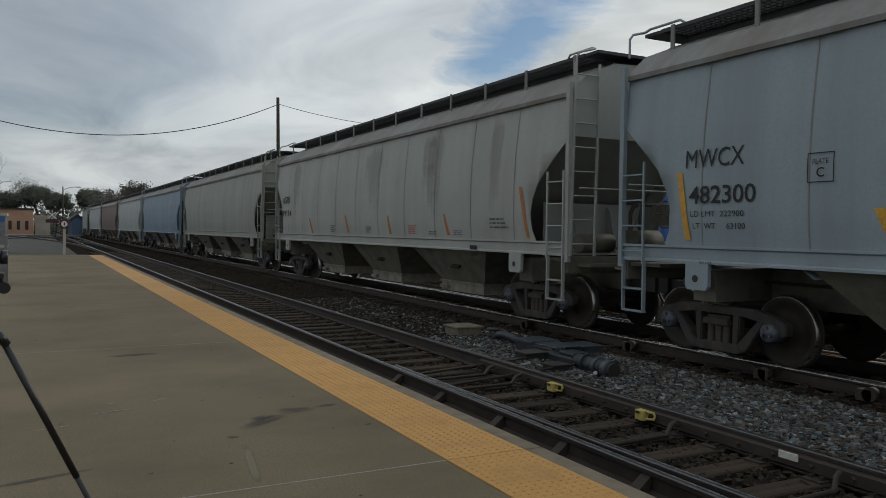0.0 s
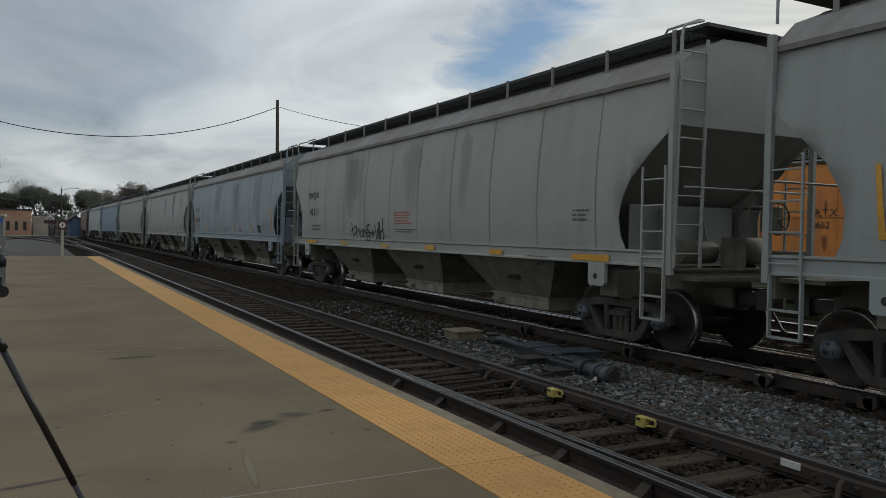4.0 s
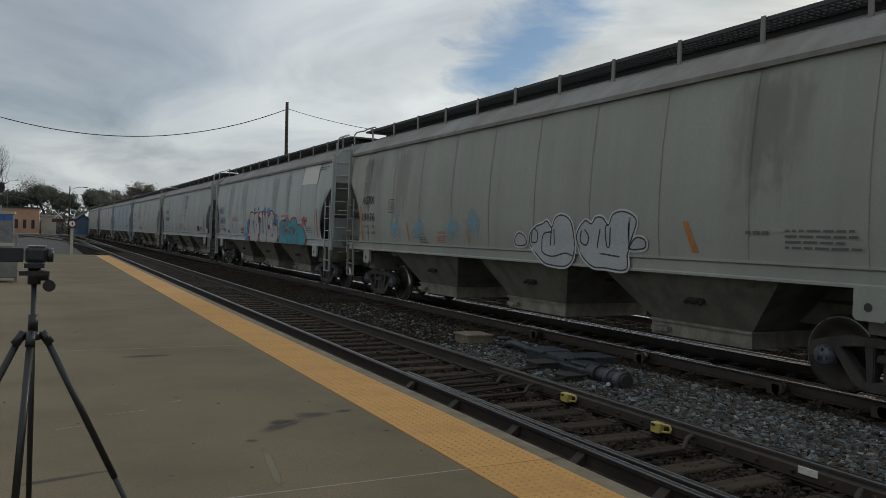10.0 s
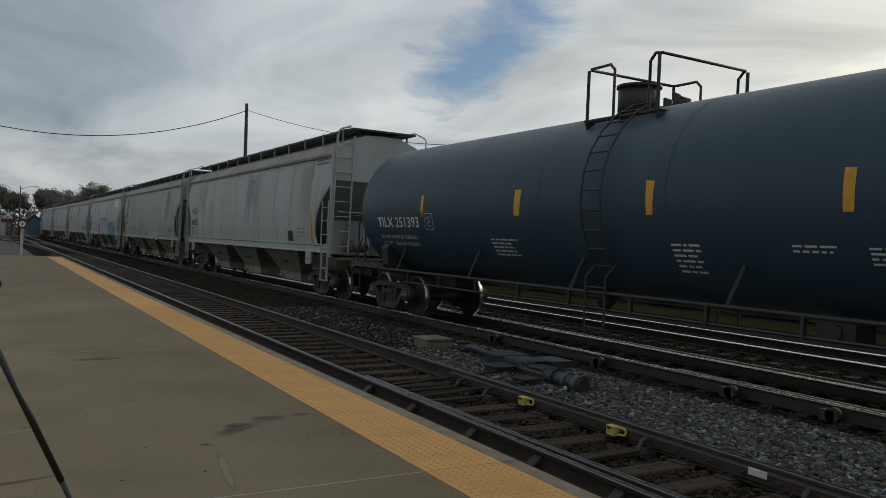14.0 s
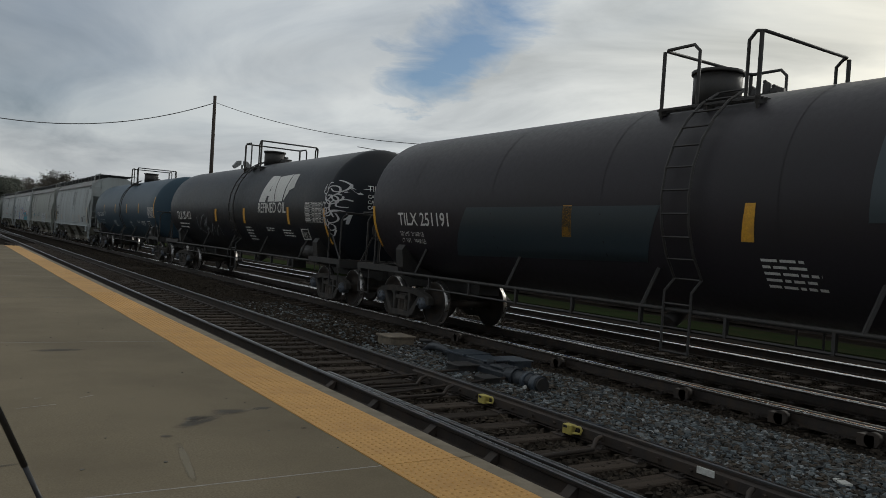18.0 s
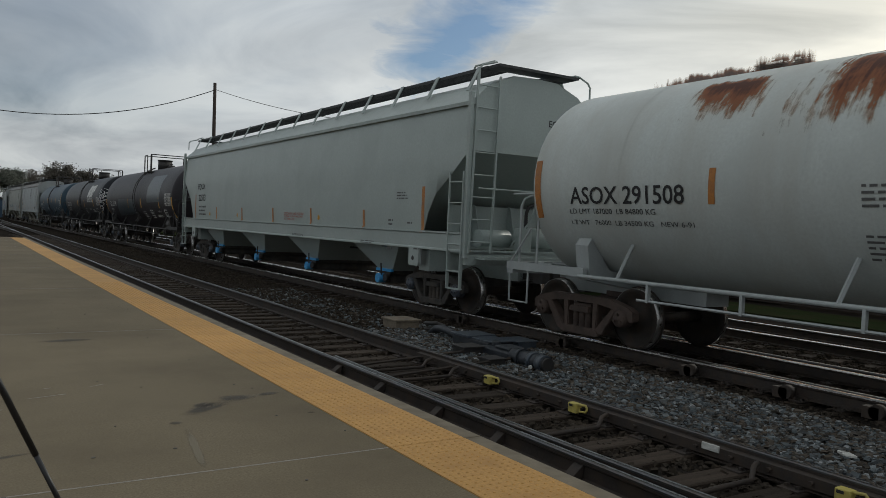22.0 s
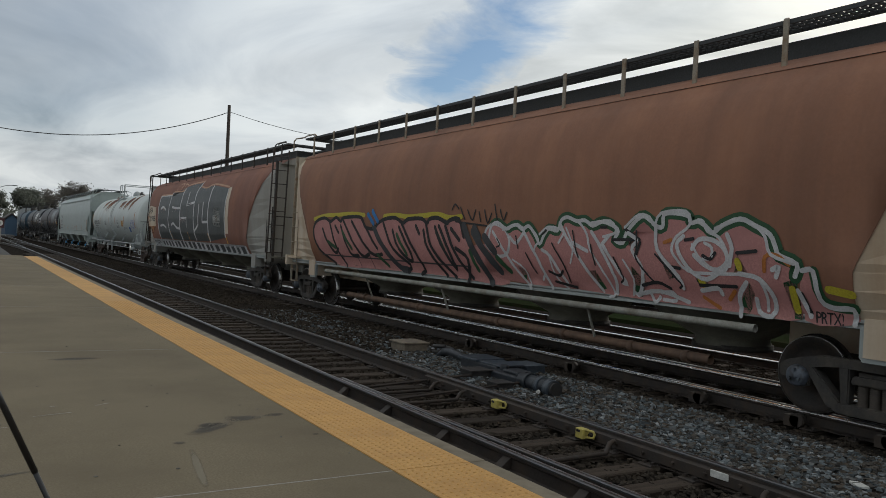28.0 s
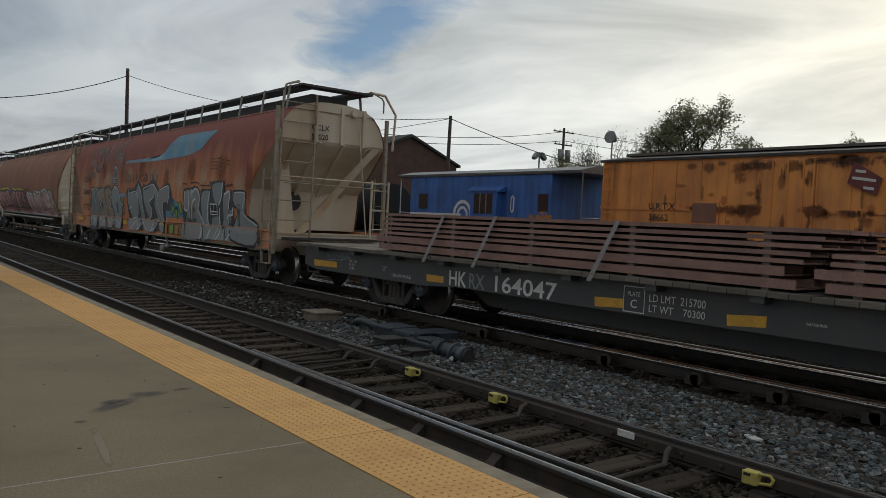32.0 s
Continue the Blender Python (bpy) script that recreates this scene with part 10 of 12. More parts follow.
EDGE_X, INNER_X = 3.20, 2.43
platform = new("platform")
tagged(platform, "worn grey concrete station platform with yellow tactile edge", "platform", kind="structure")
bm = bmesh.new()
box(bm, -30, EDGE_X - 0.03, -20, 45.4, -0.62, -0.09)
part("foundation", bm, "concrete", platform)
slab_cuts = [-20.0] + [-13.45 + 6 * k for k in range(10)] + [45.5]
for y0, y1 in zip(slab_cuts, slab_cuts[1:]):
    for x0, x1 in ((-30, -16.5), (-16.5, -3.4), (-3.4, INNER_X)):
        bm = bmesh.new()
        box(bm, x0 + 0.004, x1 - 0.004, y0 + 0.005, y1 - 0.005, -0.09, 0.0)
        part("concrete_slab", bm, "concrete", platform)
    bm = bmesh.new()
    box(bm, INNER_X + 0.612, EDGE_X, y0 + 0.004, y1 - 0.004, -0.30, 0.0)
    part("edge_slab", bm, "concrete_edge", platform, "dirty tan concrete edge coping", bevel=0.012)
for y in slab_cuts[1:-1]:                                # pale sealant in the joints
    bm = bmesh.new()
    box(bm, -3.4, INNER_X - 0.01, y - 0.007, y + 0.007, -0.05, 0.0015)
    part("joint_sealant", bm, "pale_scrape", platform)
bm = bmesh.new()
box(bm, INNER_X + 0.003, INNER_X + 0.609, 0.004, 1.489, -0.07, 0.004)
TILE = mesh_of("tactile_tile", bm, "tactile")
for k in range(-10, 30):
    share("tactile_tile", TILE, platform, pose(0, 4.54 + 1.494 * k - 1.494 * 3, random.uniform(0, 0.002)))
# raised domes on the tactile strip near the camera
vs, fs = [], []
for j in range(int(17 / 0.0622)):
    for i in range(9):
        cx, cy = INNER_X + 0.05 + i * 0.0635, 1.0 + j * 0.0622
        b = len(vs)
        for r, z in ((0.0125, 0.004), (0.007, 0.0105)):
            vs += [(cx + r * math.cos(a * math.pi / 3), cy + r * math.sin(a * math.pi / 3), z) for a in range(6)]
        fs += [(b + a, b + (a + 1) % 6, b + 6 + (a + 1) % 6, b + 6 + a) for a in range(6)] + [tuple(range(b + 6, b + 12))]
me = bpy.data.meshes.new("tactile_domes")
me.from_pydata(vs, [], fs)
me.materials.append(M["tactile"])
domes = new("tactile_domes", me)
domes.parent = platform
tagged(domes, kind="stuff")


def blotch(pts, mat, name, z=0.0025):
    """An uneven flat stain round a line of points (x, y, half width)."""
    bm = bmesh.new()
    up, down = [], []
    for i in range(len(pts) - 1):
        for k in range(6):
            f = k / 6
            x, y, w = [pts[i][j] * (1 - f) + pts[i + 1][j] * f for j in range(3)]
            d = Vector((pts[i + 1][0] - pts[i][0], pts[i + 1][1] - pts[i][1], 0)).normalized()
            n = Vector((-d.y, d.x, 0))
            up.append(Vector((x, y, z)) + n * w * random.uniform(0.5, 1.3))
            down.append(Vector((x, y, z)) - n * w * random.uniform(0.5, 1.3))
    sheet(bm, [up, down])
    part(name, bm, mat, platform)


def soak(x, y, length, width, turn, name="oil_stain", mat="oil_bleed"):
    """A soft dark stain soaked into the concrete."""
    bm = bmesh.new()
    uv = bm.loops.layers.uv.new("patch")
    d = Vector((math.cos(radians(turn)), math.sin(radians(turn)), 0))
    n = Vector((-d.y, d.x, 0))
    f = bm.faces.new([bm.verts.new(Vector((x, y, 0.0022)) + d * length * p + n * width * q) for p, q in ((-0.5, -0.5), (0.5, -0.5), (0.5, 0.5), (-0.5, 0.5))])
    for loop, c in zip(f.loops, ((0, 0), (1, 0), (1, 1), (0, 1))):
        loop[uv].uv = c
    part(name, bm, mat, platform)


for row in ((1.95, 6.38, 0.55, 0.34, 10), (1.60, 6.10, 0.75, 0.26, 38), (2.22, 6.42, 0.40, 0.16, 8), (1.62, 6.22, 0.35, 0.20, 20), (0.05, 5.27, 0.9, 0.10, 14), (-0.5, 5.1, 0.7, 0.16, 10),
            (1.28, 5.72, 0.16, 0.14, 0), (2.32, 5.66, 0.10, 0.06, 0), (1.02, 9.9, 1.0, 0.30, 6), (-1.3, 7.9, 0.9, 0.24, -12)):
    soak(*row)
soak(1.255, 5.1, 1.15, 0.075, 82, "scrape", "pale_bleed")
for a, b in (((0.0, 6.52), (0.26, 6.6)), ((0.4, 6.9), (0.75, 7.0)), ((0.55, 7.25), (0.62, 7.27)), ((0.9, 7.2), (1.05, 7.3))):
    blotch([(a[0], a[1], 0.006), (b[0], b[1], 0.008)], "pale_scrape", "scrape")
bm = bmesh.new()
for k in range(70):
    x, y, r = random.uniform(-1.5, 2.4), random.uniform(3.5, 14), random.uniform(0.004, 0.014)
    rod(bm, (x, y, 0), (x, y, 0.004), r, 6)
grit = part("grit", bm, "stain", platform)
tagged(grit, kind="stuff")

# ---- rails, ties and ballast ----
RAIL = [(-0.070, 0.0), (0.070, 0.0), (0.070, 0.012), (0.012, 0.030), (0.009, 0.125), (0.034, 0.140), (0.036, 0.172), (0.026, 0.178), (-0.026, 0.178), (-0.036, 0.172), (-0.034, 0.140), (-0.009, 0.125), (-0.012, 0.030), (-0.070, 0.012)]


def add_rail(track, pts, head="rail_head", label=""):
    """A rail through the plan points (x, y), its head at RAIL_Z."""
    bm = bmesh.new()
    z0 = RAIL_Z - 0.180
    sheet(bm, [[(x + dx, y, z0 + dz) for dx, dz in RAIL] for x, y in pts], close=True)
    rail = part("rail", bm, "rail", track, label)
    bm = bmesh.new()
    sheet(bm, [[(x + dx, y, z0 + dz) for dx, dz in ((-0.0375, 0.160), (-0.0365, 0.1735), (-0.026, 0.1805), (0.026, 0.1805), (0.0365, 0.1735), (0.0375, 0.160))] for x, y in pts])
    part("rail_head", bm, head, rail)
    if head == "rail_dull":
        bm = bmesh.new()
        sheet(bm, [[(x + dx, y, z0 + 0.1825) for dx in (-0.003, 0.021)] for x, y in pts])
        part("wheel_band", bm, "rail_band", rail)
    return rail


def make_tie_mesh(w=0.23, length=2.6, h=0.17):
    bm = bmesh.new()
    box(bm, -length / 2, length / 2, -w / 2, w / 2, -h, 0)
    bmesh.ops.bevel(bm, geom=bm.edges[:], offset=0.012, segments=1, affect="EDGES")
    return mesh_of("tie", bm, "tie")


TIE = make_tie_mesh()
bm = bmesh.new()
box(bm, -0.18, 0.18, -0.09, 0.09, -0.002, 0.014)
for x in (-0.11, 0.11):
    for y in (-0.05, 0.05):
        box(bm, x - 0.018, x + 0.018, y - 0.014, y + 0.014, 0.01, 0.04)
TIE_PLATE = mesh_of("tie_plate", bm, "rail")


def make_track(label, cx, y0, y1, tie_from, tie_to, head="rail_head", left=None, right=None, sink=0.0):
    track = new("track")
    tagged(track, label, "railway track", kind="structure")
    add_rail(track, left or [(cx - 0.7525, y0), (cx - 0.7525, y1)], head)
    add_rail(track, right or [(cx + 0.7525, y0), (cx + 0.7525, y1)], head)
    y = tie_from
    while y < tie_to:
        tie = share("tie", TIE, track, pose(cx + random.uniform(-0.06, 0.06), y, RAIL_Z - 0.188 - sink, 0, 0, random.uniform(-1.2, 1.2)))
        for s in (-0.7525, 0.7525):
            share("tie_plate", TIE_PLATE, tie, pose(s + cx - tie.matrix_basis.translation.x, 0, sink))
        y += 0.52 + random.uniform(-0.03, 0.03)
    return track


near_track = make_track("near railway track with a switch and dark timber ties", 4.727, -25, 420, -4, 62, "rail_dull")
line = [(y, line_x(y)) for y in [-60, -20, 20] + list(range(30, 330, 10))]
train_track = make_track("railway track on which the freight train runs", TRACK_X, 0, 0, -6, 46, left=[(x - 0.70, y) for y, x in line], right=[(x + 0.80, y) for y, x in line], sink=0.012)
add_rail(train_track, [(TRACK_X + 0.94 + 0.022 * max(0, 12.0 - y), y) for y in [46 - 1.5 * k for k in range(40)]], "rail_dull", "switch stock rail")
third_track = make_track("railway track beyond the train, shiny rails", 13.4, -60, 140, 0, 30, sink=0.012)
far_track = make_track("old siding under the parked cars", 22.1, -60, 90, 0, 6, "rail_dull", sink=0.012)
# rails that leave to the side past the platform
add_rail(near_track, [(3.97 - 0.0011 * max(0, y - 58) ** 2, y) for y in range(58, 150, 6)], "rail_dull")
add_rail(near_track, [(5.48 - 0.0011 * max(0, y - 70) ** 2, y) for y in range(58, 150, 6)], "rail_dull")
add_rail(near_track, [(-14 + 0.19 * (y - 62), y) for y in range(62, 150, 8)], "rail_dull")
# switch points inside the stock rails
add_rail(near_track, [(3.974 + 0.074 + 0.010 * max(0, 9.0 - y) ** 1.35, y) for y in [9.0 - 0.6 * k for k in range(30)]], "rail_dull", "switch point rail")
add_rail(train_track, [(8.645 + 0.10 + 0.006 * max(0, 8.2 - y) ** 1.5, y) for y in [8.2 - 0.6 * k for k in range(24)]], "rail_dull", "switch point rail")
bm = bmesh.new()
prism(bm, [(5.40, RAIL_Z - 0.06), (5.46, RAIL_Z - 0.04), (5.46, RAIL_Z - 0.15), (5.40, RAIL_Z - 0.15)], "y", 1.2, 9.2)
part("joint_bar", bm, "rail", near_track)
for k in range(22):
    bm = bmesh.new()
    y = 1.5 + k * 0.36
    rod(bm, (5.365, y, RAIL_Z - 0.10), (5.41, y, RAIL_Z - 0.10), 0.018, 6)
    part("bolt", bm, "rail", near_track)
for y in (8.75, 8.1, 5.45, 3.75):                      # bent rail braces and switch rods
    bm = bmesh.new()
    pipe(bm, [(5.36, y, RAIL_Z - 0.07), (5.26, y - 0.04, RAIL_Z - 0.08), (5.16, y - 0.10, RAIL_Z - 0.15), (4.35, y - 0.12, RAIL_Z - 0.155)], 0.024, 6)
    part("switch_rod", bm, "rail", near_track)
for y, x in ((8.6, 3.78), (6.3, 3.80), (4.3, 3.80), (2.9, 3.82), (5.3, 3.81), (7.5, 3.80)):
    bm = bmesh.new()
    prism(bm, [(x - 0.02, RAIL_Z - 0.18), (x + 0.15, RAIL_Z - 0.05), (x + 0.17, RAIL_Z - 0.05), (x + 0.14, RAIL_Z - 0.18)], "y", y - 0.05, y + 0.05)
    part("rail_brace", bm, "rail", near_track)
for y in (5.55, 4.45, 3.4, 7.0, 9.6, 12.6):             # rail anchors beside the running rail of the train's track
    bm = bmesh.new()
    rod(bm, (8.40, y, RAIL_Z - 0.10), (8.50, y, RAIL_Z - 0.10), 0.085, 12)
    box(bm, 8.40, 8.58, y - 0.03, y + 0.16, RAIL_Z - 0.18, RAIL_Z - 0.05)
    part("rail_brace", bm, "rail", train_track)

# ballast shoulders: low mounds, then loose stones
bm = bmesh.new()
xs = [5.62, 5.9, 6.6, 7.4, 8.1, 8.5]
hs = [-0.40, -0.375, -0.35, -0.36, -0.385, -0.41]
rows = []
for j in range(130):
    y = -12 + j * 0.6
    rows.append([(x + random.uniform(-0.04, 0.04), y, h + random.uniform(-0.02, 0.02)) for x, h in zip(xs, hs)])
sheet(bm, rows, True)
tagged(structure("ballast_bed", bm, "ballast", "grey crushed-stone ballast between the tracks", "ballast"))


def stones(name, spots, label, mat="stone"):
    rng = np.random.default_rng(7)
    base = np.array([(-1, -1, -0.6), (1, -1, -0.7), (1, 1, -0.6), (-1, 1, -0.7), (-0.7, -0.8, 0.6), (0.8, -0.6, 0.7), (0.6, 0.8, 0.6), (-0.8, 0.6, 0.7)])
    quads = np.array([(0, 3, 2, 1), (4, 5, 6, 7), (0, 1, 5, 4), (1, 2, 6, 5), (2, 3, 7, 6), (3, 0, 4, 7)])
    pts, faces = [], []
    n = 0
    for x0, x1, y0, y1, z, per in spots:
        for _ in range(int((x1 - x0) * (y1 - y0) * per)):
            s = rng.uniform(0.012, 0.029) * (1 if rng.random() < 0.93 else 1.5)
            v = base * rng.uniform(0.6, 1.25, (8, 3)) * s * np.array([1.25, 1, 0.8])
            a = rng.uniform(0, 6.28, 2)
            rz = np.array([[math.cos(a[0]), -math.sin(a[0]), 0], [math.sin(a[0]), math.cos(a[0]), 0], [0, 0, 1]])
            t = rng.normal(0, 0.7)
            rx = np.array([[1, 0, 0], [0, math.cos(t), -math.sin(t)], [0, math.sin(t), math.cos(t)]])
            c = np.array([rng.uniform(x0, x1), rng.uniform(y0, y1), z + rng.uniform(-0.022, 0.026)])
            pts.append(v @ rx.T @ rz.T + c)
            faces.append(quads + n)
            n += 8
    me = bpy.data.meshes.new(name)
    me.from_pydata(np.concatenate(pts).tolist(), [], np.concatenate(faces).tolist())
    me.materials.append(M[mat])
    ob = new(name, me)
    tagged(ob, label, "ballast", kind="stuff")
    return ob


def stone_material():
    m = M["stone"]
    t = m.node_tree
    b = t.nodes["Principled BSDF"]
    src = b.inputs["Base Color"].links[0].from_socket
    geo = t.nodes.new("ShaderNodeNewGeometry")
    r = t.nodes.new("ShaderNodeValToRGB")
    stops = [(0.0, (0.020, 0.020, 0.019)), (0.22, (0.085, 0.068, 0.050)), (0.42, (0.044, 0.052, 0.057)), (0.68, (0.135, 0.160, 0.172)), (0.79, (0.110, 0.088, 0.066)), (0.94, (0.190, 0.220, 0.235)), (1.0, (0.36, 0.37, 0.37))]
    while len(r.color_ramp.elements) < len(stops):
        r.color_ramp.elements.new(0.5)
    for e, (p, c) in zip(r.color_ramp.elements, stops):
        e.position, e.color = p, (*c, 1)
    mx = t.nodes.new("ShaderNodeMix")
    mx.data_type = "RGBA"
    mx.blend_type = "MIX"
    mx.inputs["Factor"].default_value = 0.85
    t.links.new(geo.outputs["Random Per Island"], r.inputs[0])
    t.links.new(src, mx.inputs["A"])
    t.links.new(r.outputs["Color"], mx.inputs["B"])
    t.links.new(mx.outputs["Result"], b.inputs["Base Color"])


stone_material()
stones("ballast_stones", [(5.62, 7.85, 0.5, 6.6, -0.345, 1150), (5.62, 7.8, 6.6, 12, -0.345, 700), (5.62, 7.7, 12, 20, -0.35, 120)],
       "loose grey crushed ballast stones between the tracks")
stones("cinder_stones", [(5.62, 7.9, 11, 34, -0.35, 190), (5.7, 7.9, 34, 60, -0.36, 60), (7.75, 8.4, 0.5, 18, -0.385, 200), (4.05, 5.40, 1.5, 12, -0.405, 330), (4.05, 5.4, 12, 30, -0.40, 150),
                         (8.75, 10.0, 1, 16, -0.40, 120), (10.6, 12.6, 1, 20, -0.40, 110), (3.3, 3.9, 1.5, 14, -0.41, 160)],
       "dark sooty stones and cinders round the ties", "stone_dark")

# ---- switch machine, boxes and tags beside the near track ----
machine = thing("switch_machine", "dark blue-grey electric switch machine on ties", "switch machine")
bm = bmesh.new()
box(bm, 6.78, 7.26, 9.42, 10.42, -0.36, -0.20)
part("gear_case", bm, "machine", machine, bevel=0.02)
bm = bmesh.new()
box(bm, 6.75, 7.29, 9.92, 10.45, -0.20, -0.165)
box(bm, 6.79, 7.25, 9.36, 9.92, -0.20, -0.180)
part("case_lid", bm, "machine_lid", machine, "flat blue-grey lid", bevel=0.008)
bm = bmesh.new()
box(bm, 7.36, 7.72, 9.42, 9.90, -0.37, -0.225)
box(bm, 7.33, 7.75, 9.40, 9.92, -0.225, -0.205)
part("contact_box", bm, "machine_lid", machine, bevel=0.008)
bm = bmesh.new()
box(bm, 6.58, 7.02, 8.62, 9.40, -0.37, -0.22)
box(bm, 6.66, 6.94, 8.75, 9.10, -0.22, -0.17)
rod(bm, (6.80, 9.25, -0.24), (6.80, 9.25, -0.14), 0.07, 12)
part("clutch_case", bm, "machine", machine, bevel=0.02)
for k, x in enumerate((6.62, 6.80, 6.98)):
    bm = bmesh.new()
    rod(bm, (x, 8.70 + 0.2 * k, -0.22), (x, 8.70 + 0.2 * k, -0.185), 0.022, 6)
    part("bolt", bm, "machine", machine)
bm = bmesh.new()
rod(bm, (6.66, 8.62, -0.25), (6.60, 7.84, -0.25), 0.105, 20)
rod(bm, (6.65, 8.46, -0.25), (6.645, 8.40, -0.25), 0.128, 20)
part("motor", bm, "machine", machine)
bm = bmesh.new()
rod(bm, (6.625, 8.18, -0.25), (6.617, 8.10, -0.25), 0.122, 20)
rod(bm, (6.61, 7.98, -0.25), (6.60, 7.86, -0.25), 0.118, 20)
part("motor_band", bm, "machine_lid", machine)
bm = bmesh.new()
rod(bm, (6.60, 7.86, -0.25), (6.595, 7.80, -0.25), 0.095, 20)
part("end_bell", bm, "black_iron", machine)
bm = bmesh.new()
rod(bm, (6.475, 8.02, -0.30), (6.445, 8.00, -0.30), 0.026, 12)
part("white_cap", bm, "white_tag", machine, "small white cap")
bm = bmesh.new()
box(bm, 6.24, 6.58, 9.28, 9.58, -0.36, -0.235)
box(bm, 6.21, 6.61, 9.25, 9.61, -0.235, -0.215)
part("junction_cover", bm, "black_iron", machine, bevel=0.006)
bm = bmesh.new()
box(bm, 6.12, 6.38, 8.46, 8.72, -0.37, -0.265)
box(bm, 6.10, 6.40, 8.44, 8.74, -0.265, -0.25)
part("junction_cover", bm, "black_iron", machine, bevel=0.006)
bm = bmesh.new()
box(bm, 6.05, 6.55, 8.00, 8.16, -0.375, -0.335)
part("foot_plank", bm, "tie", machine)
for y in (8.05, 8.85):
    bm = bmesh.new()
    rod(bm, (4.2, y, -0.30), (6.7, y + 0.55, -0.28), 0.022, 6)
    part("throw_rod", bm, "rail", machine)
bm = bmesh.new()
pipe(bm, [(6.95, 10.42, -0.28), (6.93, 10.7, -0.22), (6.95, 11.0, -0.20), (7.02, 11.3, -0.24), (7.02, 11.5, -0.36)], 0.065, 10)
part("cable_hose", bm, "machine", machine)
bm = bmesh.new()
box(bm, 5.5, 7.9, 8.62, 8.86, -0.45, -0.345)
box(bm, 5.5, 7.9, 9.72, 9.96, -0.45, -0.345)
part("long_tie", bm, "tie", machine)
cable = thing("cable_stub", "black coiled cable stub lying on the ballast", "cable")
bm = bmesh.new()
pipe(bm, [(7.15 + 0.16 * math.cos(a * 0.5), 11.55 + 0.2 * math.sin(a * 0.5), -0.33 + 0.008 * a) for a in range(22)], 0.035, 6)
part("coil", bm, "black_iron", cable)
junction = thing("junction_box", "weathered beige junction box on the ballast", "junction box")
M["box_beige"] = material("weathered beige lid", (0.20, 0.165, 0.12), 0.8, spots=(0.12, 0.10, 0.08), spot_scale=8)
bm = bmesh.new()
box(bm, 6.58, 7.06, 11.95, 12.45, -0.40, -0.20)
part("body", bm, "box_beige", junction, bevel=0.015)
bm = bmesh.new()
box(bm, 6.55, 7.09, 11.92, 12.48, -0.20, -0.165)
part("lid", bm, "box_beige", junction, bevel=0.01)
for y in (7.40, 5.89, 3.01):
    det = thing("rail_sensor_box", "small yellow steel box clamped to the rail web", "sensor box", "yellow boxes on the rail")
    bm = bmesh.new()
    box(bm, 5.30, 5.385, y - 0.06, y + 0.06, -0.325, -0.225)
    part("body", bm, "yellow_box", det, bevel=0.008)
    bm = bmesh.new()
    box(bm, 5.296, 5.302, y - 0.012, y + 0.042, -0.26, -0.237)
    part("slot", bm, "black_iron", det)
    bm = bmesh.new()
    pipe(bm, [(5.34, y - 0.06, -0.235), (5.37, y - 0.13, -0.235), (5.37, y - 0.155, -0.26), (5.37, y - 0.14, -0.30), (5.34, y - 0.06, -0.305)], 0.014, 6)
    part("clamp", bm, "yellow_box", det)
tag_plate = thing("rail_tag", "off-white metal tag bolted to the rail web", "tag")
bm = bmesh.new()
box(bm, 5.385, 5.40, 4.14, 4.32, -0.285, -0.225)
part("plate", bm, "white_tag", tag_plate, bevel=0.004)
litter = thing("paper_scrap", "crumpled white paper scrap on the ballast", "litter")
bm = bmesh.new()
prism(bm, [(6.47, 3.66), (6.55, 3.60), (6.62, 3.73), (6.57, 3.80)], "z", -0.325, -0.30)
part("scrap", bm, "white_tag", litter, bevel=0.006)

# ---- tripod with a small camcorder ----
M["tripod"] = material("black tripod metal", (0.012, 0.012, 0.014), 0.4, grain=0.1, bump=0.02)
M["camcorder"] = material("dark blue camcorder shell", (0.014, 0.018, 0.024), 0.3, grain=0.05, bump=0.01)
M["lens_silver"] = material("silver camcorder trim", (0.30, 0.31, 0.32), 0.3, metal=0.6, grain=0.05, bump=0.01)
tx, ty = -0.14, 3.0
tripod = thing("tripod", "black three-legged camera tripod standing on the platform", "tripod", at=pose(tx, ty, 0))
bm = bmesh.new()
rod(bm, (0, 0, 0.45), (0, 0, 1.36), 0.009, 12)
part("centre_column", bm, "tripod", tripod)
bm = bmesh.new()
rod(bm, (0, 0, 1.17), (0, 0, 1.23), 0.016, 12)
rod(bm, (0, 0, 1.145), (0, 0, 1.175), 0.024, 12)
part("collar", bm, "tripod", tripod)
for k, a in enumerate((8, 188, 262)):
    d = Vector((math.cos(radians(a)), math.sin(radians(a)), 0))
    bm = bmesh.new()
    top, foot = d * 0.035 + Vector((0, 0, 1.16)), d * 0.56 + Vector((0, 0, 0.006))
    rod(bm, top, top.lerp(foot, 0.45), 0.0115, 10)
    rod(bm, top.lerp(foot, 0.43), top.lerp(foot, 0.75), 0.0095, 10)
    rod(bm, top.lerp(foot, 0.73), foot, 0.0075, 10)
    leg = part("leg", bm, "tripod", tripod)
    bm = bmesh.new()
    rod(bm, top - d * 0.01 + Vector((0, 0, 0.012)), top + d * 0.018 + Vector((0, 0, -0.03)), 0.015, 10)
    part("hinge", bm, "tripod", leg)
    bm = bmesh.new()
    rod(bm, foot - Vector((0, 0, 0.006)), foot + Vector((0, 0, 0.02)), 0.017, 10)
    part("rubber_foot", bm, "black_iron", leg)
bm = bmesh.new()
rod(bm, (0, 0, 1.33), (0, 0, 1.385), 0.020, 14)
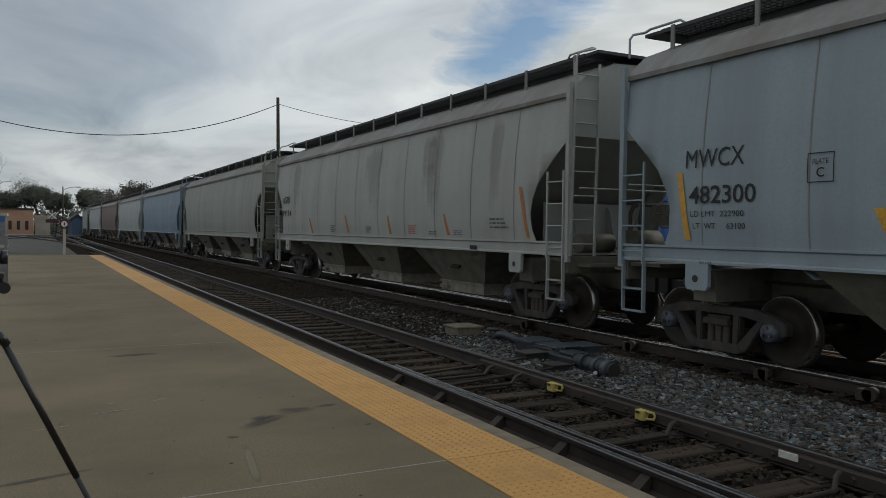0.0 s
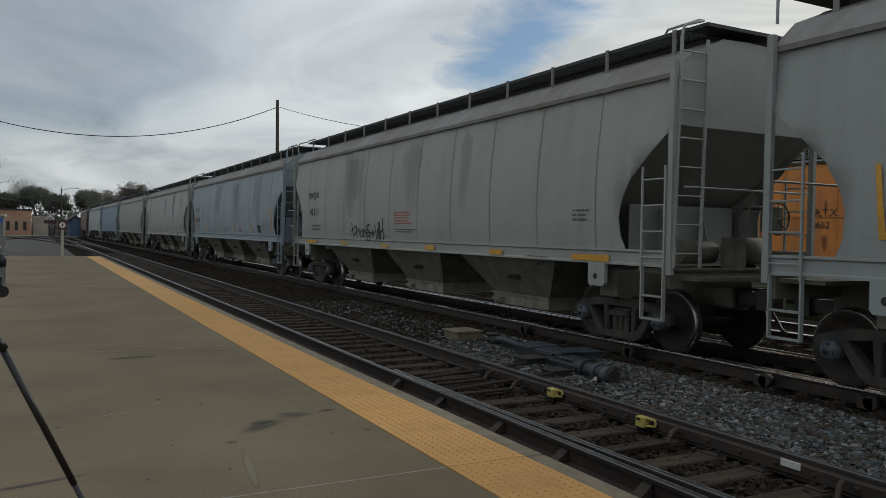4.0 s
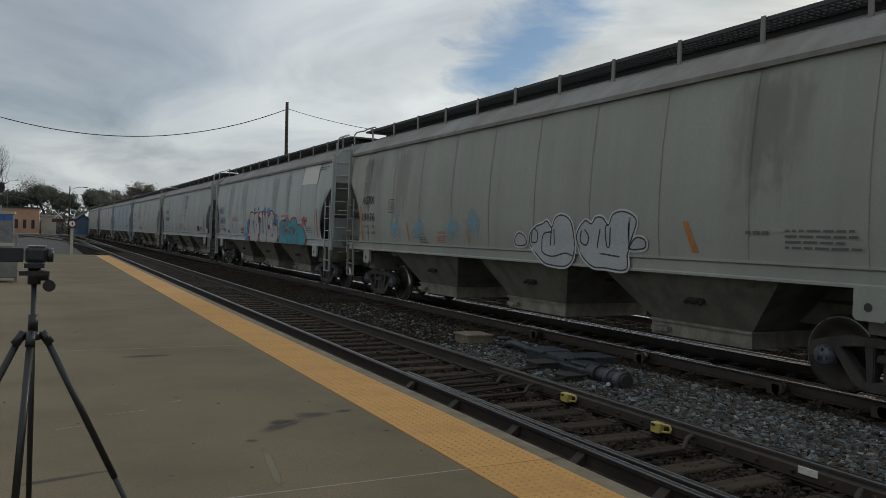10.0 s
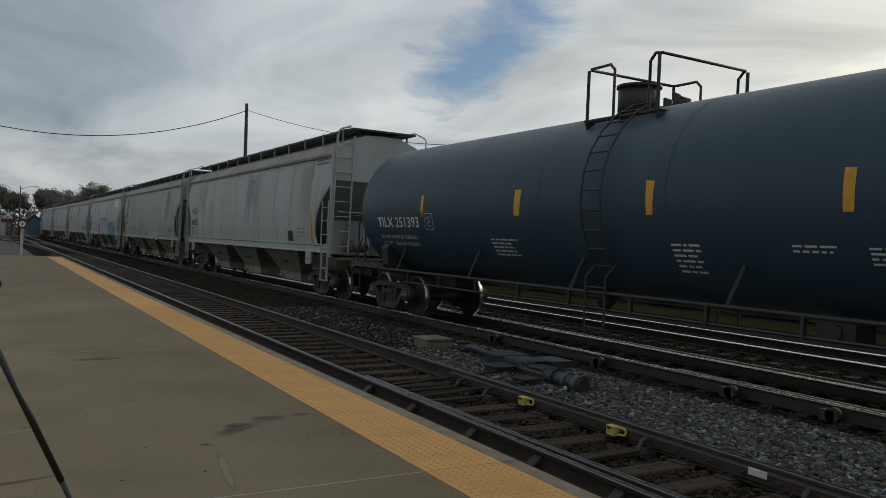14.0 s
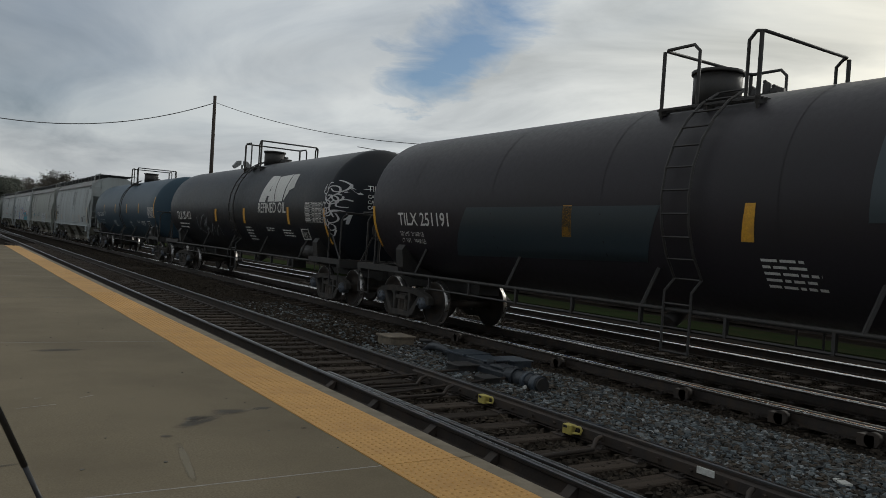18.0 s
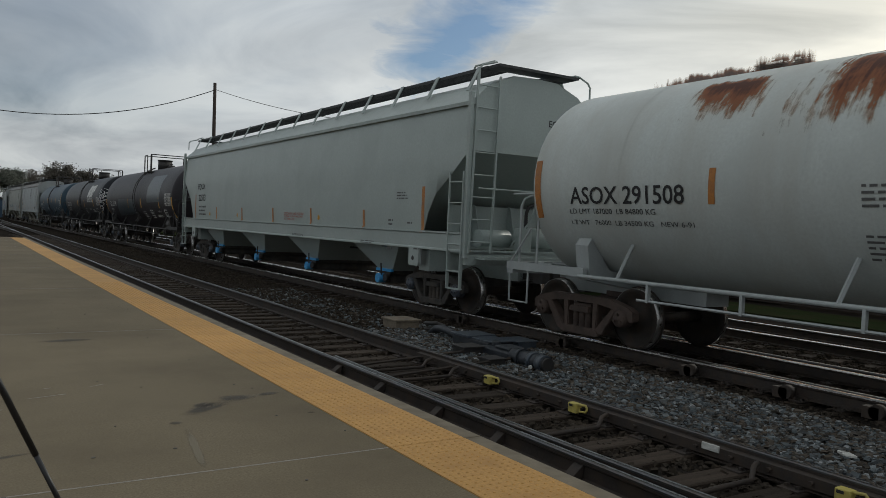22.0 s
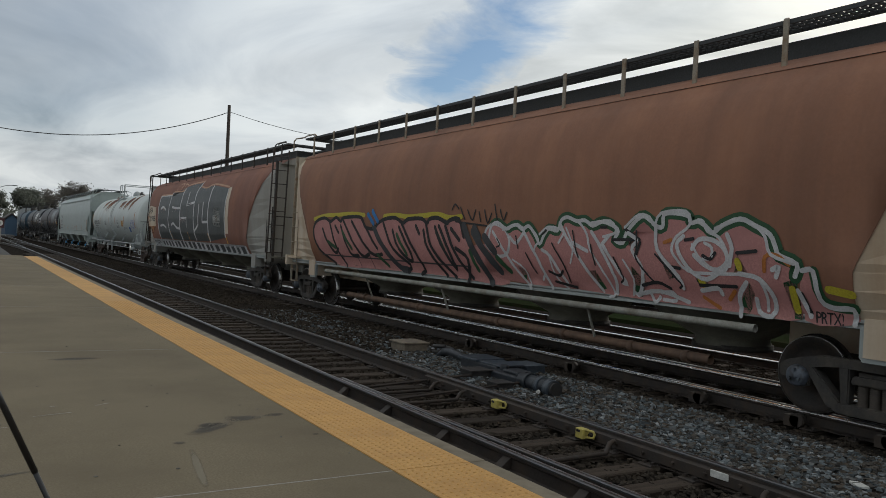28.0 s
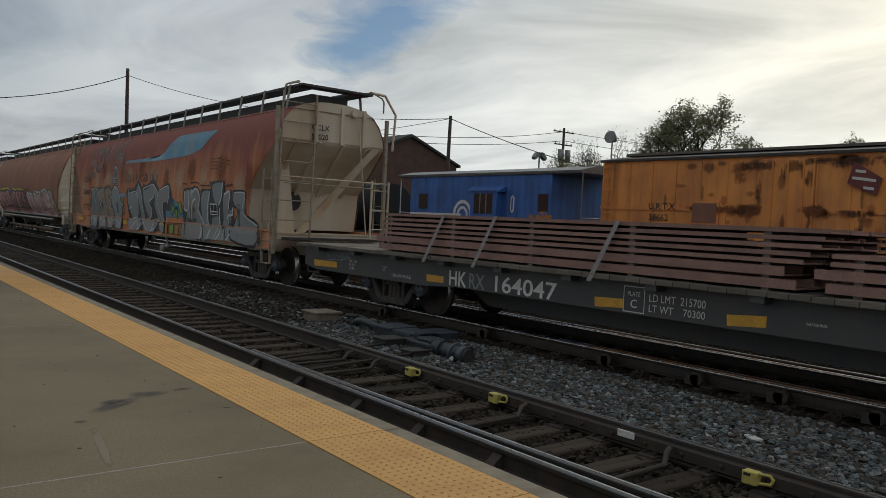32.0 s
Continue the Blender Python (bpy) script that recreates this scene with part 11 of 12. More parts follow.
box(bm, -0.045, 0.045, -0.03, 0.03, 1.36, 1.375)
box(bm, -0.03, 0.03, -0.035, 0.035, 1.385, 1.40)
rod(bm, (0.0, 0, 1.36), (0.04, 0, 1.36), 0.018, 10)
part("pan_head", bm, "tripod", tripod)
bm = bmesh.new()
rod(bm, (0.045, -0.008, 1.325), (0.045, 0.008, 1.325), 0.020, 12)
rod(bm, (0.04, 0, 1.33), (0.04, 0, 1.36), 0.006, 8)
part("knob", bm, "tripod", tripod)
camc = thing("camcorder", "small dark camcorder mounted on the tripod", "camcorder", at=pose(tx, ty, 0))
bm = bmesh.new()
box(bm, -0.03, 0.038, -0.028, 0.028, 1.402, 1.456)
part("body", bm, "camcorder", camc, bevel=0.012)
bm = bmesh.new()
box(bm, -0.118, -0.032, -0.034, -0.026, 1.404, 1.452)
part("flip_screen", bm, "camcorder", camc, bevel=0.003)
bm = bmesh.new()
rod(bm, (0.036, 0, 1.428), (0.056, 0, 1.428), 0.024, 16)
part("lens_barrel", bm, "camcorder", camc)
bm = bmesh.new()
box(bm, -0.02, 0.034, -0.02, 0.02, 1.456, 1.459)
part("top_trim", bm, "lens_silver", camc, bevel=0.002)

# ---- far surroundings ----
def thin_leaves(m):
    """Leaves let part of the light through."""
    t = m.node_tree
    b, out = t.nodes["Principled BSDF"], t.nodes["Material Output"]
    glow_through, mx = t.nodes.new("ShaderNodeBsdfTranslucent"), t.nodes.new("ShaderNodeMixShader")
    t.links.new(b.inputs["Base Color"].links[0].from_socket, glow_through.inputs["Color"])
    mx.inputs["Fac"].default_value = 0.5
    t.links.new(b.outputs[0], mx.inputs[1])
    t.links.new(glow_through.outputs[0], mx.inputs[2])
    t.links.new(mx.outputs[0], out.inputs["Surface"])
    return m


M["bark"] = material("bark", (0.045, 0.036, 0.03), 0.95, streak=(0.025, 0.02, 0.017), bump=0.5, bump_scale=20)
M["leaf_green"] = thin_leaves(material("late autumn leaves", (0.165, 0.180, 0.092), 0.85, spots=(0.21, 0.18, 0.10), spot_scale=0.9, bump=0))
M["leaf_dark"] = material("dark evergreen leaves", (0.070, 0.080, 0.062), 0.9, spots=(0.095, 0.095, 0.078), spot_scale=1.0, bump=0)
M["leaf_brown"] = thin_leaves(material("brown leaves", (0.125, 0.112, 0.095), 0.9, spots=(0.10, 0.095, 0.078), spot_scale=1.0, bump=0))
M["brick_far"] = material("dark red-brown brick", (0.105, 0.058, 0.045), 0.9, spots=(0.075, 0.045, 0.038), spot_scale=1.2, grain=0.25, grain_scale=14)
M["brick_orange"] = material("pale orange brick wall", (0.44, 0.27, 0.185), 0.9, spots=(0.36, 0.21, 0.14), spot_scale=0.6)
M["roof_dark"] = material("dark roofing", (0.05, 0.045, 0.045), 0.85)
M["pane_dark"] = material("dark window glass", (0.02, 0.022, 0.025), 0.15, bump=0)
M["white_wall"] = material("off-white wall", (0.42, 0.40, 0.35), 0.85, spots=(0.34, 0.33, 0.29), spot_scale=0.8)
M["blue_wall"] = material("dull blue metal wall", (0.055, 0.10, 0.16), 0.7, spots=(0.045, 0.08, 0.13), spot_scale=0.8)
M["pole_wood"] = material("weathered pole wood", (0.055, 0.042, 0.034), 0.95, streak=(0.035, 0.028, 0.024))
M["grey_metal"] = material("grey galvanised metal", (0.22, 0.225, 0.225), 0.5, metal=0.5, spots=(0.16, 0.16, 0.16), spot_scale=3)
M["boxcar_orange"] = material("orange reefer paint with rust", (0.70, 0.28, 0.065), 0.65, spots=(0.56, 0.20, 0.055), spot_scale=0.8, spot_amount=0.45, streak=(0.20, 0.085, 0.045), streak_amount=0.36, streak_scale=(2, 2.2, 0.35), grain=0.12)
M["boxcar_dark"] = material("black grimy roof", (0.05, 0.045, 0.042), 0.8, spots=(0.03, 0.028, 0.027), spot_scale=2)
M["maroon_car"] = material("maroon car paint", (0.10, 0.025, 0.025), 0.65, spots=(0.07, 0.02, 0.02), spot_scale=2)
M["placard_red"] = material("dull red placard", (0.15, 0.028, 0.028), 0.6, spots=(0.10, 0.025, 0.025), spot_scale=4)


def make_tree(name, label, x, y, z, height, spread, leaf, n_leaf, leaf_size, seed, bare=False, depth=5, clump=0.07):
    rng = random.Random(seed)
    tree = thing(name, label, "tree", at=pose(x, y, z))
    bm = bmesh.new()
    tips = []

    def grow(p, d, length, r, level):
        q = p + d * length
        rod(bm, p, q, r, 6 if level < 2 else 4, r * 0.68, caps=False)
        if level >= depth:
            tips.append(q)
            return
        if level >= 2:
            tips.append(q)
        for k in range(3 if level < 3 else 2):
            out = Vector((rng.uniform(-1, 1), rng.uniform(-1, 1), rng.uniform(-0.15, 0.75))).normalized()
            nd = (d * 0.62 + out * (0.72 if not bare else 0.62) * (1.15 if level else 0.95)).normalized()
            grow(q, nd, length * rng.uniform(0.66, 0.86), r * 0.62, level + 1)

    grow(Vector((0, 0, 0)), Vector((rng.uniform(-0.06, 0.06), rng.uniform(-0.06, 0.06), 1)).normalized(), height * 0.27, height * 0.022, 0)
    hi = max(t.z for t in tips)
    wide = max(abs(t.x) + abs(t.y) for t in tips)
    for v in bm.verts:
        v.co = Vector((v.co.x * spread / wide, v.co.y * spread / wide, v.co.z * height / hi))
    tips = [Vector((t.x * spread / wide, t.y * spread / wide, t.z * height / hi)) for t in tips]
    part("trunk", bm, "bark", tree)
    if n_leaf:
        vs, fs = [], []
        for _ in range(n_leaf):
            c = rng.choice(tips) + Vector((rng.gauss(0, 1), rng.gauss(0, 1), rng.gauss(0, 0.8))) * spread * clump
            a = Vector((rng.uniform(-1, 1), rng.uniform(-1, 1), rng.uniform(-1, 1))).normalized()
            b = a.orthogonal().normalized()
            s = leaf_size * rng.uniform(0.5, 1.4)
            i = len(vs)
            vs += [c + a * s, c + b * s * 0.6, c - a * s, c - b * s * 0.6]
            fs.append((i, i + 1, i + 2, i + 3))
        me = bpy.data.meshes.new("crown")
        me.from_pydata(vs, [], fs)
        me.materials.append(M[leaf])
        crown = new("crown", me)
        crown.parent = tree
    return tree


make_tree("tree", "large half-bare tree with green-brown leaves beyond the boxcars", 63.4, 44.5, -0.4, 15.2, 8.4, "leaf_green", 17000, 0.115, 3, depth=6, clump=0.036)
make_tree("tree", "leafy tree with dark green foliage beyond the boxcars", 77.0, 45.6, -0.4, 12.4, 4.6, "leaf_green", 7000, 0.115, 8, depth=6, clump=0.045)
make_tree("tree", "thin half-bare tree beyond the boxcars", 83, 45, -0.4, 12.0, 4.2, "leaf_brown", 1400, 0.11, 9, depth=7, clump=0.04)
make_tree("tree", "bare winter tree behind the pole", 68, 62, -0.4, 13.2, 5.0, "leaf_brown", 250, 0.13, 12, True, 7)
make_tree("tree", "bare winter tree behind the lamp", 66, 53.5, -0.4, 13.0, 6.0, "leaf_brown", 500, 0.12, 17, True, 7)
make_tree("tree", "small leafy tree behind the caboose", 58, 54, -0.4, 9.6, 4.5, "leaf_green", 2500, 0.12, 13, depth=6, clump=0.05)
make_tree("tree", "small leafy tree behind the caboose", 63, 56, -0.4, 10.0, 4.0, "leaf_green", 2000, 0.12, 21, depth=6, clump=0.05)
make_tree("tree", "leafy tree seen over the boxcar roof", 101, 45, -0.4, 15.6, 5.0, "leaf_green", 6000, 0.13, 14, depth=6, clump=0.045)
make_tree("tree", "leafy tree seen over the boxcar roof", 108, 44, -0.4, 14.6, 4.0, "leaf_green", 4000, 0.13, 15, depth=6, clump=0.045)
make_tree("tree", "bare winter tree by the far buildings", -9.5, 195, -0.4, 20.0, 11.0, "leaf_brown", 0, 0.16, 5, True, 7)
make_tree("tree", "bare winter tree by the far buildings", -2.5, 240, -0.4, 15.5, 8.5, "leaf_brown", 700, 0.15, 6, True, 7)
for i, (x, y, h, w, leaf, n) in enumerate(((-16, 240, 13, 9, "leaf_dark", 2500), (-7, 236, 10.5, 8, "leaf_dark", 3000), (1, 238, 12, 8, "leaf_dark", 3500), (5, 244, 11, 6, "leaf_dark", 2500), (12, 232, 12, 7.5, "leaf_dark", 3500),
                                           (18, 250, 12.5, 8, "leaf_brown", 1800), (26, 255, 15.5, 9, "leaf_brown", 2600), (33, 258, 14.5, 8, "leaf_brown", 2000), (40, 260, 13, 8, "leaf_brown", 1500))):
    make_tree("tree", "dark rounded tree on the far skyline", x, y, -0.4, h, w, leaf, n * 3, 0.24, 30 + i, depth=6)
far_wood = random.Random(5)
vs, fs = [], []
for _ in range(9000):
    x = far_wood.uniform(-160, 60)
    c = Vector((x, 290 + far_wood.uniform(-8, 8), far_wood.uniform(-0.4, 5.5 + 2.5 * math.sin(x * 0.21) + 1.6 * math.sin(x * 0.57))))
    a = Vector((far_wood.uniform(-1, 1), far_wood.uniform(-1, 1), far_wood.uniform(-1, 1))).normalized() * far_wood.uniform(0.4, 0.9)
    b = a.orthogonal().normalized() * 0.5
    i = len(vs)
    vs += [c + a, c + b, c - a, c - b]
    fs.append((i, i + 1, i + 2, i + 3))
me = bpy.data.meshes.new("far_wood")
me.from_pydata(vs, [], fs)
me.materials.append(M["leaf_dark"])
tagged(new("far_wood", me), "dark distant wood along the horizon", "wood", kind="stuff")


def make_house(name, label, x0, x1, y0, y1, z1, wall, gable=0.0, gable_axis="y", windows=(), roof="roof_dark"):
    """A building with walls, roof and recessed windows: (wall 'y0' or 'x0', from, to, low, high)."""
    h = thing(name, label, "building")
    bm = bmesh.new()
    box(bm, x0, x1, y0, y1, -0.45, z1)
    part("wall", bm, wall, h)
    bm = bmesh.new()
    if gable:
        xm, ym = (x0 + x1) / 2, (y0 + y1) / 2
        if gable_axis == "y":
            prism(bm, [(x0, z1), (xm, z1 + gable), (x1, z1)], "y", y0, y1)
        else:
            prism(bm, [(y0, z1), (ym, z1 + gable), (y1, z1)], "x", x0, x1)
        part("gable", bm, wall, h)
        bm = bmesh.new()
        d = 0.35
        if gable_axis == "y":
            prism(bm, [(x0 - d, z1 - 0.1), (xm, z1 + gable + 0.05), (x1 + d, z1 - 0.1), (x1 + d, z1 + 0.12), (xm, z1 + gable + 0.3), (x0 - d, z1 + 0.12)], "y", y0 - 0.25, y1 + 0.25)
        else:
            prism(bm, [(y0 - d, z1 - 0.1), (ym, z1 + gable + 0.05), (y1 + d, z1 - 0.1), (y1 + d, z1 + 0.12), (ym, z1 + gable + 0.3), (y0 - d, z1 + 0.12)], "x", x0 - 0.25, x1 + 0.25)
        part("roof", bm, roof, h)
    else:
        box(bm, x0 - 0.2, x1 + 0.2, y0 - 0.2, y1 + 0.2, z1, z1 + 0.3)
        part("roof", bm, roof, h)
    for side, a, b, lo, hi in windows:
        bm = bmesh.new()
        if side == "y0":
            box(bm, a, b, y0 - 0.06, y0 + 0.02, lo, hi)
        else:
            box(bm, x0 - 0.06, x0 + 0.02, a, b, lo, hi)
        win = part("window", bm, "pane_dark", h)
        bm = bmesh.new()
        if side == "y0":
            box(bm, a - 0.08, b + 0.08, y0 - 0.1, y0 - 0.02, lo - 0.12, lo)
        else:
            box(bm, x0 - 0.1, x0 - 0.02, a - 0.08, b + 0.08, lo - 0.12, lo)
        part("sill", bm, wall, win)
    return h


make_house("brick_building", "dark red-brown brick building with a gable end", 36.8, 48.2, 60, 84, 7.1, "brick_far", 2.3, "y", [("y0", 38.6 + 2.6 * k, 39.7 + 2.6 * k, 2.0, 4.0) for k in range(4)])
make_house("warehouse", "long pale orange brick warehouse with narrow windows", -14, -0.6, 180, 215, 4.7, "brick_orange", windows=[("y0", -12.5 + 1.5 * k, -11.9 + 1.5 * k, 0.6, 2.4) for k in range(8)])
make_house("shed", "small off-white shed beside the warehouse", -0.2, 2.6, 183, 190, 3.3, "white_wall", roof="white_wall")
make_house("blue_shed", "dull blue metal shed by the line", 6.0, 8.0, 165, 185, 2.6, "blue_wall", 0.9, "y")


def make_pole(x, y, top, r, label, arms=(), name="utility_pole", lean=0.0):
    p = thing(name, label, "utility pole", at=pose(x, y, -0.4))
    bm = bmesh.new()
    rod(bm, (0, 0, 0), (lean, 0, top + 0.4), r, 10, r * 0.7)
    part("pole", bm, "pole_wood", p)
    for z, w in arms:
        bm = bmesh.new()
        box(bm, -w + lean, w + lean, -0.06, 0.06, z + 0.4, z + 0.52)
        arm = part("cross_arm", bm, "pole_wood", p)
        for k in (-0.9, -0.4, 0.4, 0.9):
            bm = bmesh.new()
            rod(bm, (lean + w * k, 0, z + 0.5), (lean + w * k, 0, z + 0.7), 0.05, 6)
            part("insulator", bm, "grey_metal", arm)
    return p


make_pole(16.67, 59.3, 11.6, 0.17, "tall bare wooden utility pole behind the train", lean=-0.15)
make_pole(26.6, 34.0, 7.45, 0.13, "wooden utility pole beside the brick building", lean=0.1)
p3 = make_pole(63.2, 60, 12.6, 0.2, "wooden utility pole with cross arms and transformers", ((12.1, 1.6), (10.7, 1.4)))
for x in (-0.55, 0.55):
    bm = bmesh.new()
    rod(bm, (x, -0.2, 9.2), (x, -0.2, 10.6), 0.32, 12)
    part("transformer", bm, "grey_metal", p3)


def make_wire(pts, r=0.022):
    w = thing("overhead_wire", "thin dark overhead wire hung between poles", "wire")
    bm = bmesh.new()
    pipe(bm, pts, r, 5)
    part("cable", bm, "black_iron", w)


def sag(a, b, drop, n=18):
    return [tuple(a[i] + (b[i] - a[i]) * k / n - (drop * 4 * (k / n) * (1 - k / n) if i == 2 else 0) for i in range(3)) for k in range(n + 1)]


make_wire(sag((16.6, 59.3, 11.1), (-6.5, 59.3, 9.6), 2.4, 30), 0.03)
make_wire(sag((16.6, 59.3, 11.1), (26.7, 34.0, 7.3), 1.0), 0.02)
make_wire(sag((26.7, 34.0, 7.3), (34, 20, 3.3), 0.6))
make_wire(sag((26.7, 34.0, 7.3), (22, 50, 6.5), 0.3), 0.016)
make_wire(sag((63.2, 60, 12.2), (30, 62, 9.6), 1.0), 0.03)
make_wire(sag((63.2, 60, 11.2), (30, 62, 8.9), 0.8), 0.03)
make_wire(sag((63.2, 60, 12.2), (140, 62, 19.5), 2.0), 0.03)
make_wire(sag((63.2, 60, 11.2), (140, 62, 18.0), 2.0), 0.03)


def make_flood(x, y, top, label, kind):
    f = thing("floodlight", label, "floodlight", at=pose(x, y, -0.4))
    bm = bmesh.new()
    rod(bm, (0, 0, 0), (0, 0, top), 0.09, 8)
    part("pole", bm, "grey_metal", f)
    bm = bmesh.new()
    if kind == "pair":
        for s in (-1, 1):
            prism(bm, [(s * 0.15, top), (s * 0.75, top - 0.45), (s * 0.95, top - 0.2), (s * 0.5, top + 0.35), (s * 0.15, top + 0.4)], "y", -0.25, 0.25)
    else:
        rod(bm, (-0.55, -0.1, top + 0.25), (0.55, 0.1, top + 0.05), 0.75, 16, 0.35)
    part("lamp_head", bm, "grey_metal", f)
    return f


make_flood(59.6, 60, 9.6, "pair of floodlights on a pole behind the caboose", "pair")
make_flood(71.4, 60, 12.6, "round grey horn floodlight on a pole", "horn")
make_flood(24.8, 77.5, 8.6, "pair of floodlights on a far pole", "pair")

# ---- parked cars on the far siding ----
SX = 22.1                                                # middle of the siding


def make_boxcar(y0, y1, paint, label, name="boxcar", detail=True):
    c = thing(name, label, "freight car", at=pose(SX, 0, RAIL_Z))
    bm = bmesh.new()
    box(bm, -1.30, 1.30, y0, y1, 0.95, 4.08)
    part("body", bm, paint, c, bevel=0.03)
    bm = bmesh.new()
    prism(bm, [(-1.38, 4.04), (-1.38, 4.12), (0, 4.34), (1.38, 4.12), (1.38, 4.04)], "y", y0 - 0.06, y1 + 0.06)
    part("roof", bm, "boxcar_dark", c)
    for k in range(int((y1 - y0) / 0.9) + 1):
        y = y0 + 0.3 + k * (y1 - y0 - 0.6) / int((y1 - y0) / 0.9)
        bm = bmesh.new()
        box(bm, -1.322, -1.30, y - 0.025, y + 0.025, 0.98, 3.98)
        part("side_rib", bm, paint, c)
    bm = bmesh.new()
    box(bm, -0.3, 0.3, y0 + 0.2, y1 - 0.2, 4.34, 4.42)
    part("roof_walk", bm, "dunnage", c)
    bm = bmesh.new()
    box(bm, -1.335, -1.30, y0, y1, 2.44, 2.53)
    part("belt_rail", bm, paint, c)
    if detail:
        ym = (y0 + y1) / 2 - 0.55
        bm = bmesh.new()
        box(bm, -1.36, -1.30, ym - 0.75, ym + 0.75, 1.0, 3.96)
        door = part("door", bm, paint, c, bevel=0.02)
        for y in (ym - 0.45, ym, ym + 0.45):
            bm = bmesh.new()
            rod(bm, (-1.375, y, 1.05), (-1.375, y, 3.9), 0.022, 6)
            part("lock_bar", bm, paint, door)
        bm = bmesh.new()
        box(bm, -1.335, -1.30, y1 - 4.6, y1 - 3.6, 2.0, 2.75)
        hatch = part("hatch", bm, paint, c, bevel=0.015)
        bm = bmesh.new()
        box(bm, -1.345, -1.33, y1 - 4.52, y1 - 3.68, 2.08, 2.68)
        part("hatch_panel", bm, "rust_dark", hatch)
    bm = bmesh.new()
    for e, y in ((-1, y0), (1, y1)):
        ladder(bm, (-1.36, y - e * 0.12, 0.95), (-1.36, y - e * 0.12, 4.05), (0, -e * 0.42, 0), 8)
    part("ladder", bm, paint, c)
    for y in (y0 + 1.7, y1 - 1.7):
        add_truck(c, y)
    return c


def siding_text(car, text, y, z, h, mat="black_letter"):
    m = Matrix(((0, 0, -1, -1.345), (-1, 0, 0, y), (0, 1, 0, z - RAIL_Z), (0, 0, 0, 1)))
    share("lettering", text_mesh(text, h, mat), car, m)


reefer = make_boxcar(5.55, 17.85, "boxcar_orange", "old orange reefer car with rust streaks on the siding", "reefer_car")
siding_text(reefer, "U.R.T.X.", 15.82, 2.28, 0.22)
siding_text(reefer, "38662", 15.80, 1.92, 0.22)
bm = bmesh.new()
prism(bm, [(9.37, 3.81), (8.66, 3.36), (8.79, 2.90), (9.52, 3.25)], "x", -1.39, -1.365)
placard = part("placard", bm, "placard_red", reefer, "dull red slanted placard with pale lettering bars")
for y_, z_, w_ in ((9.32, 3.60, 0.26), (9.40, 3.42, 0.60), (9.10, 3.16, 0.26)):
    bm = bmesh.new()
    prism(bm, [(y_, z_), (y_ - w_, z_ - w_ * 0.14), (y_ - w_, z_ - w_ * 0.14 - 0.07), (y_, z_ - 0.07)], "x", -1.397, -1.391)
    part("lettering_bar", bm, "white_tag", placard)
M["soot_bleed"] = bleed_material("soot and rust smears", ((0.1, (0.20, 0.075, 0.03)), (0.9, (0.035, 0.027, 0.022))), (3.0, 11.0, 3.0), 0.50, True, 0.5)
M["rust_smear"] = bleed_material("thin rust wash", ((0.1, (0.40, 0.14, 0.045)), (0.9, (0.26, 0.085, 0.035))), (3.0, 7.0, 1.0), 0.40, True, 0.45)
smear = random.Random(12)
SEAMS = (12.05, 10.55, 13.9, 9.2, 15.2, 7.6, 11.3)
for k in range(150):                                     # soot and rust along the eave, the belt rail and the seams
    where = k % 5
    if where == 0:
        y_, z_, w_, h_ = smear.uniform(6, 14.6), smear.uniform(3.75, 4.0), smear.uniform(0.15, 0.6), smear.uniform(0.08, 0.40)
    elif where in (1, 2):
        y_, z_, w_, h_ = smear.choice((smear.uniform(7.4, 10.6), smear.uniform(12.0, 14.2))), 2.49 + smear.uniform(-0.12, 0.10), smear.uniform(0.10, 0.45), smear.uniform(0.06, 0.20)
    elif where == 3:
        y_, z_, w_, h_ = smear.choice(SEAMS) + smear.uniform(-0.08, 0.08), smear.uniform(1.3, 3.8), smear.uniform(0.04, 0.16), smear.uniform(0.12, 0.6)
    else:
        y_, z_, w_, h_ = smear.uniform(6, 15), smear.uniform(1.2, 3.9), smear.uniform(0.06, 0.35), smear.uniform(0.08, 0.5)
    bm = bmesh.new()
    uv = bm.loops.layers.uv.new("patch")
    out = -1.3372 if abs(y_ - 11.15) - w_ > 0.8 else -1.3622
    f = bm.faces.new([bm.verts.new((out - 0.0004 * (k % 9), y_ + w_ * p, max(1.0, min(4.0, z_ + h_ * q)))) for p, q in ((1, -1), (-1, -1), (-1, 1), (1, 1))])
    for loop, c in zip(f.loops, ((0, 0), (1, 0), (1, 1), (0, 1))):
        loop[uv].uv = c
    part("soot_smear", bm, ("soot_bleed", "rust_smear", "soot_bleed", "soot_bleed", "rust_smear")[where], reefer)
make_boxcar(-8.6, 4.4, "maroon_car", "maroon boxcar parked on the siding", detail=False)
make_boxcar(-22.5, -9.8, "boxcar_orange", "old orange boxcar parked further along the siding", detail=False)


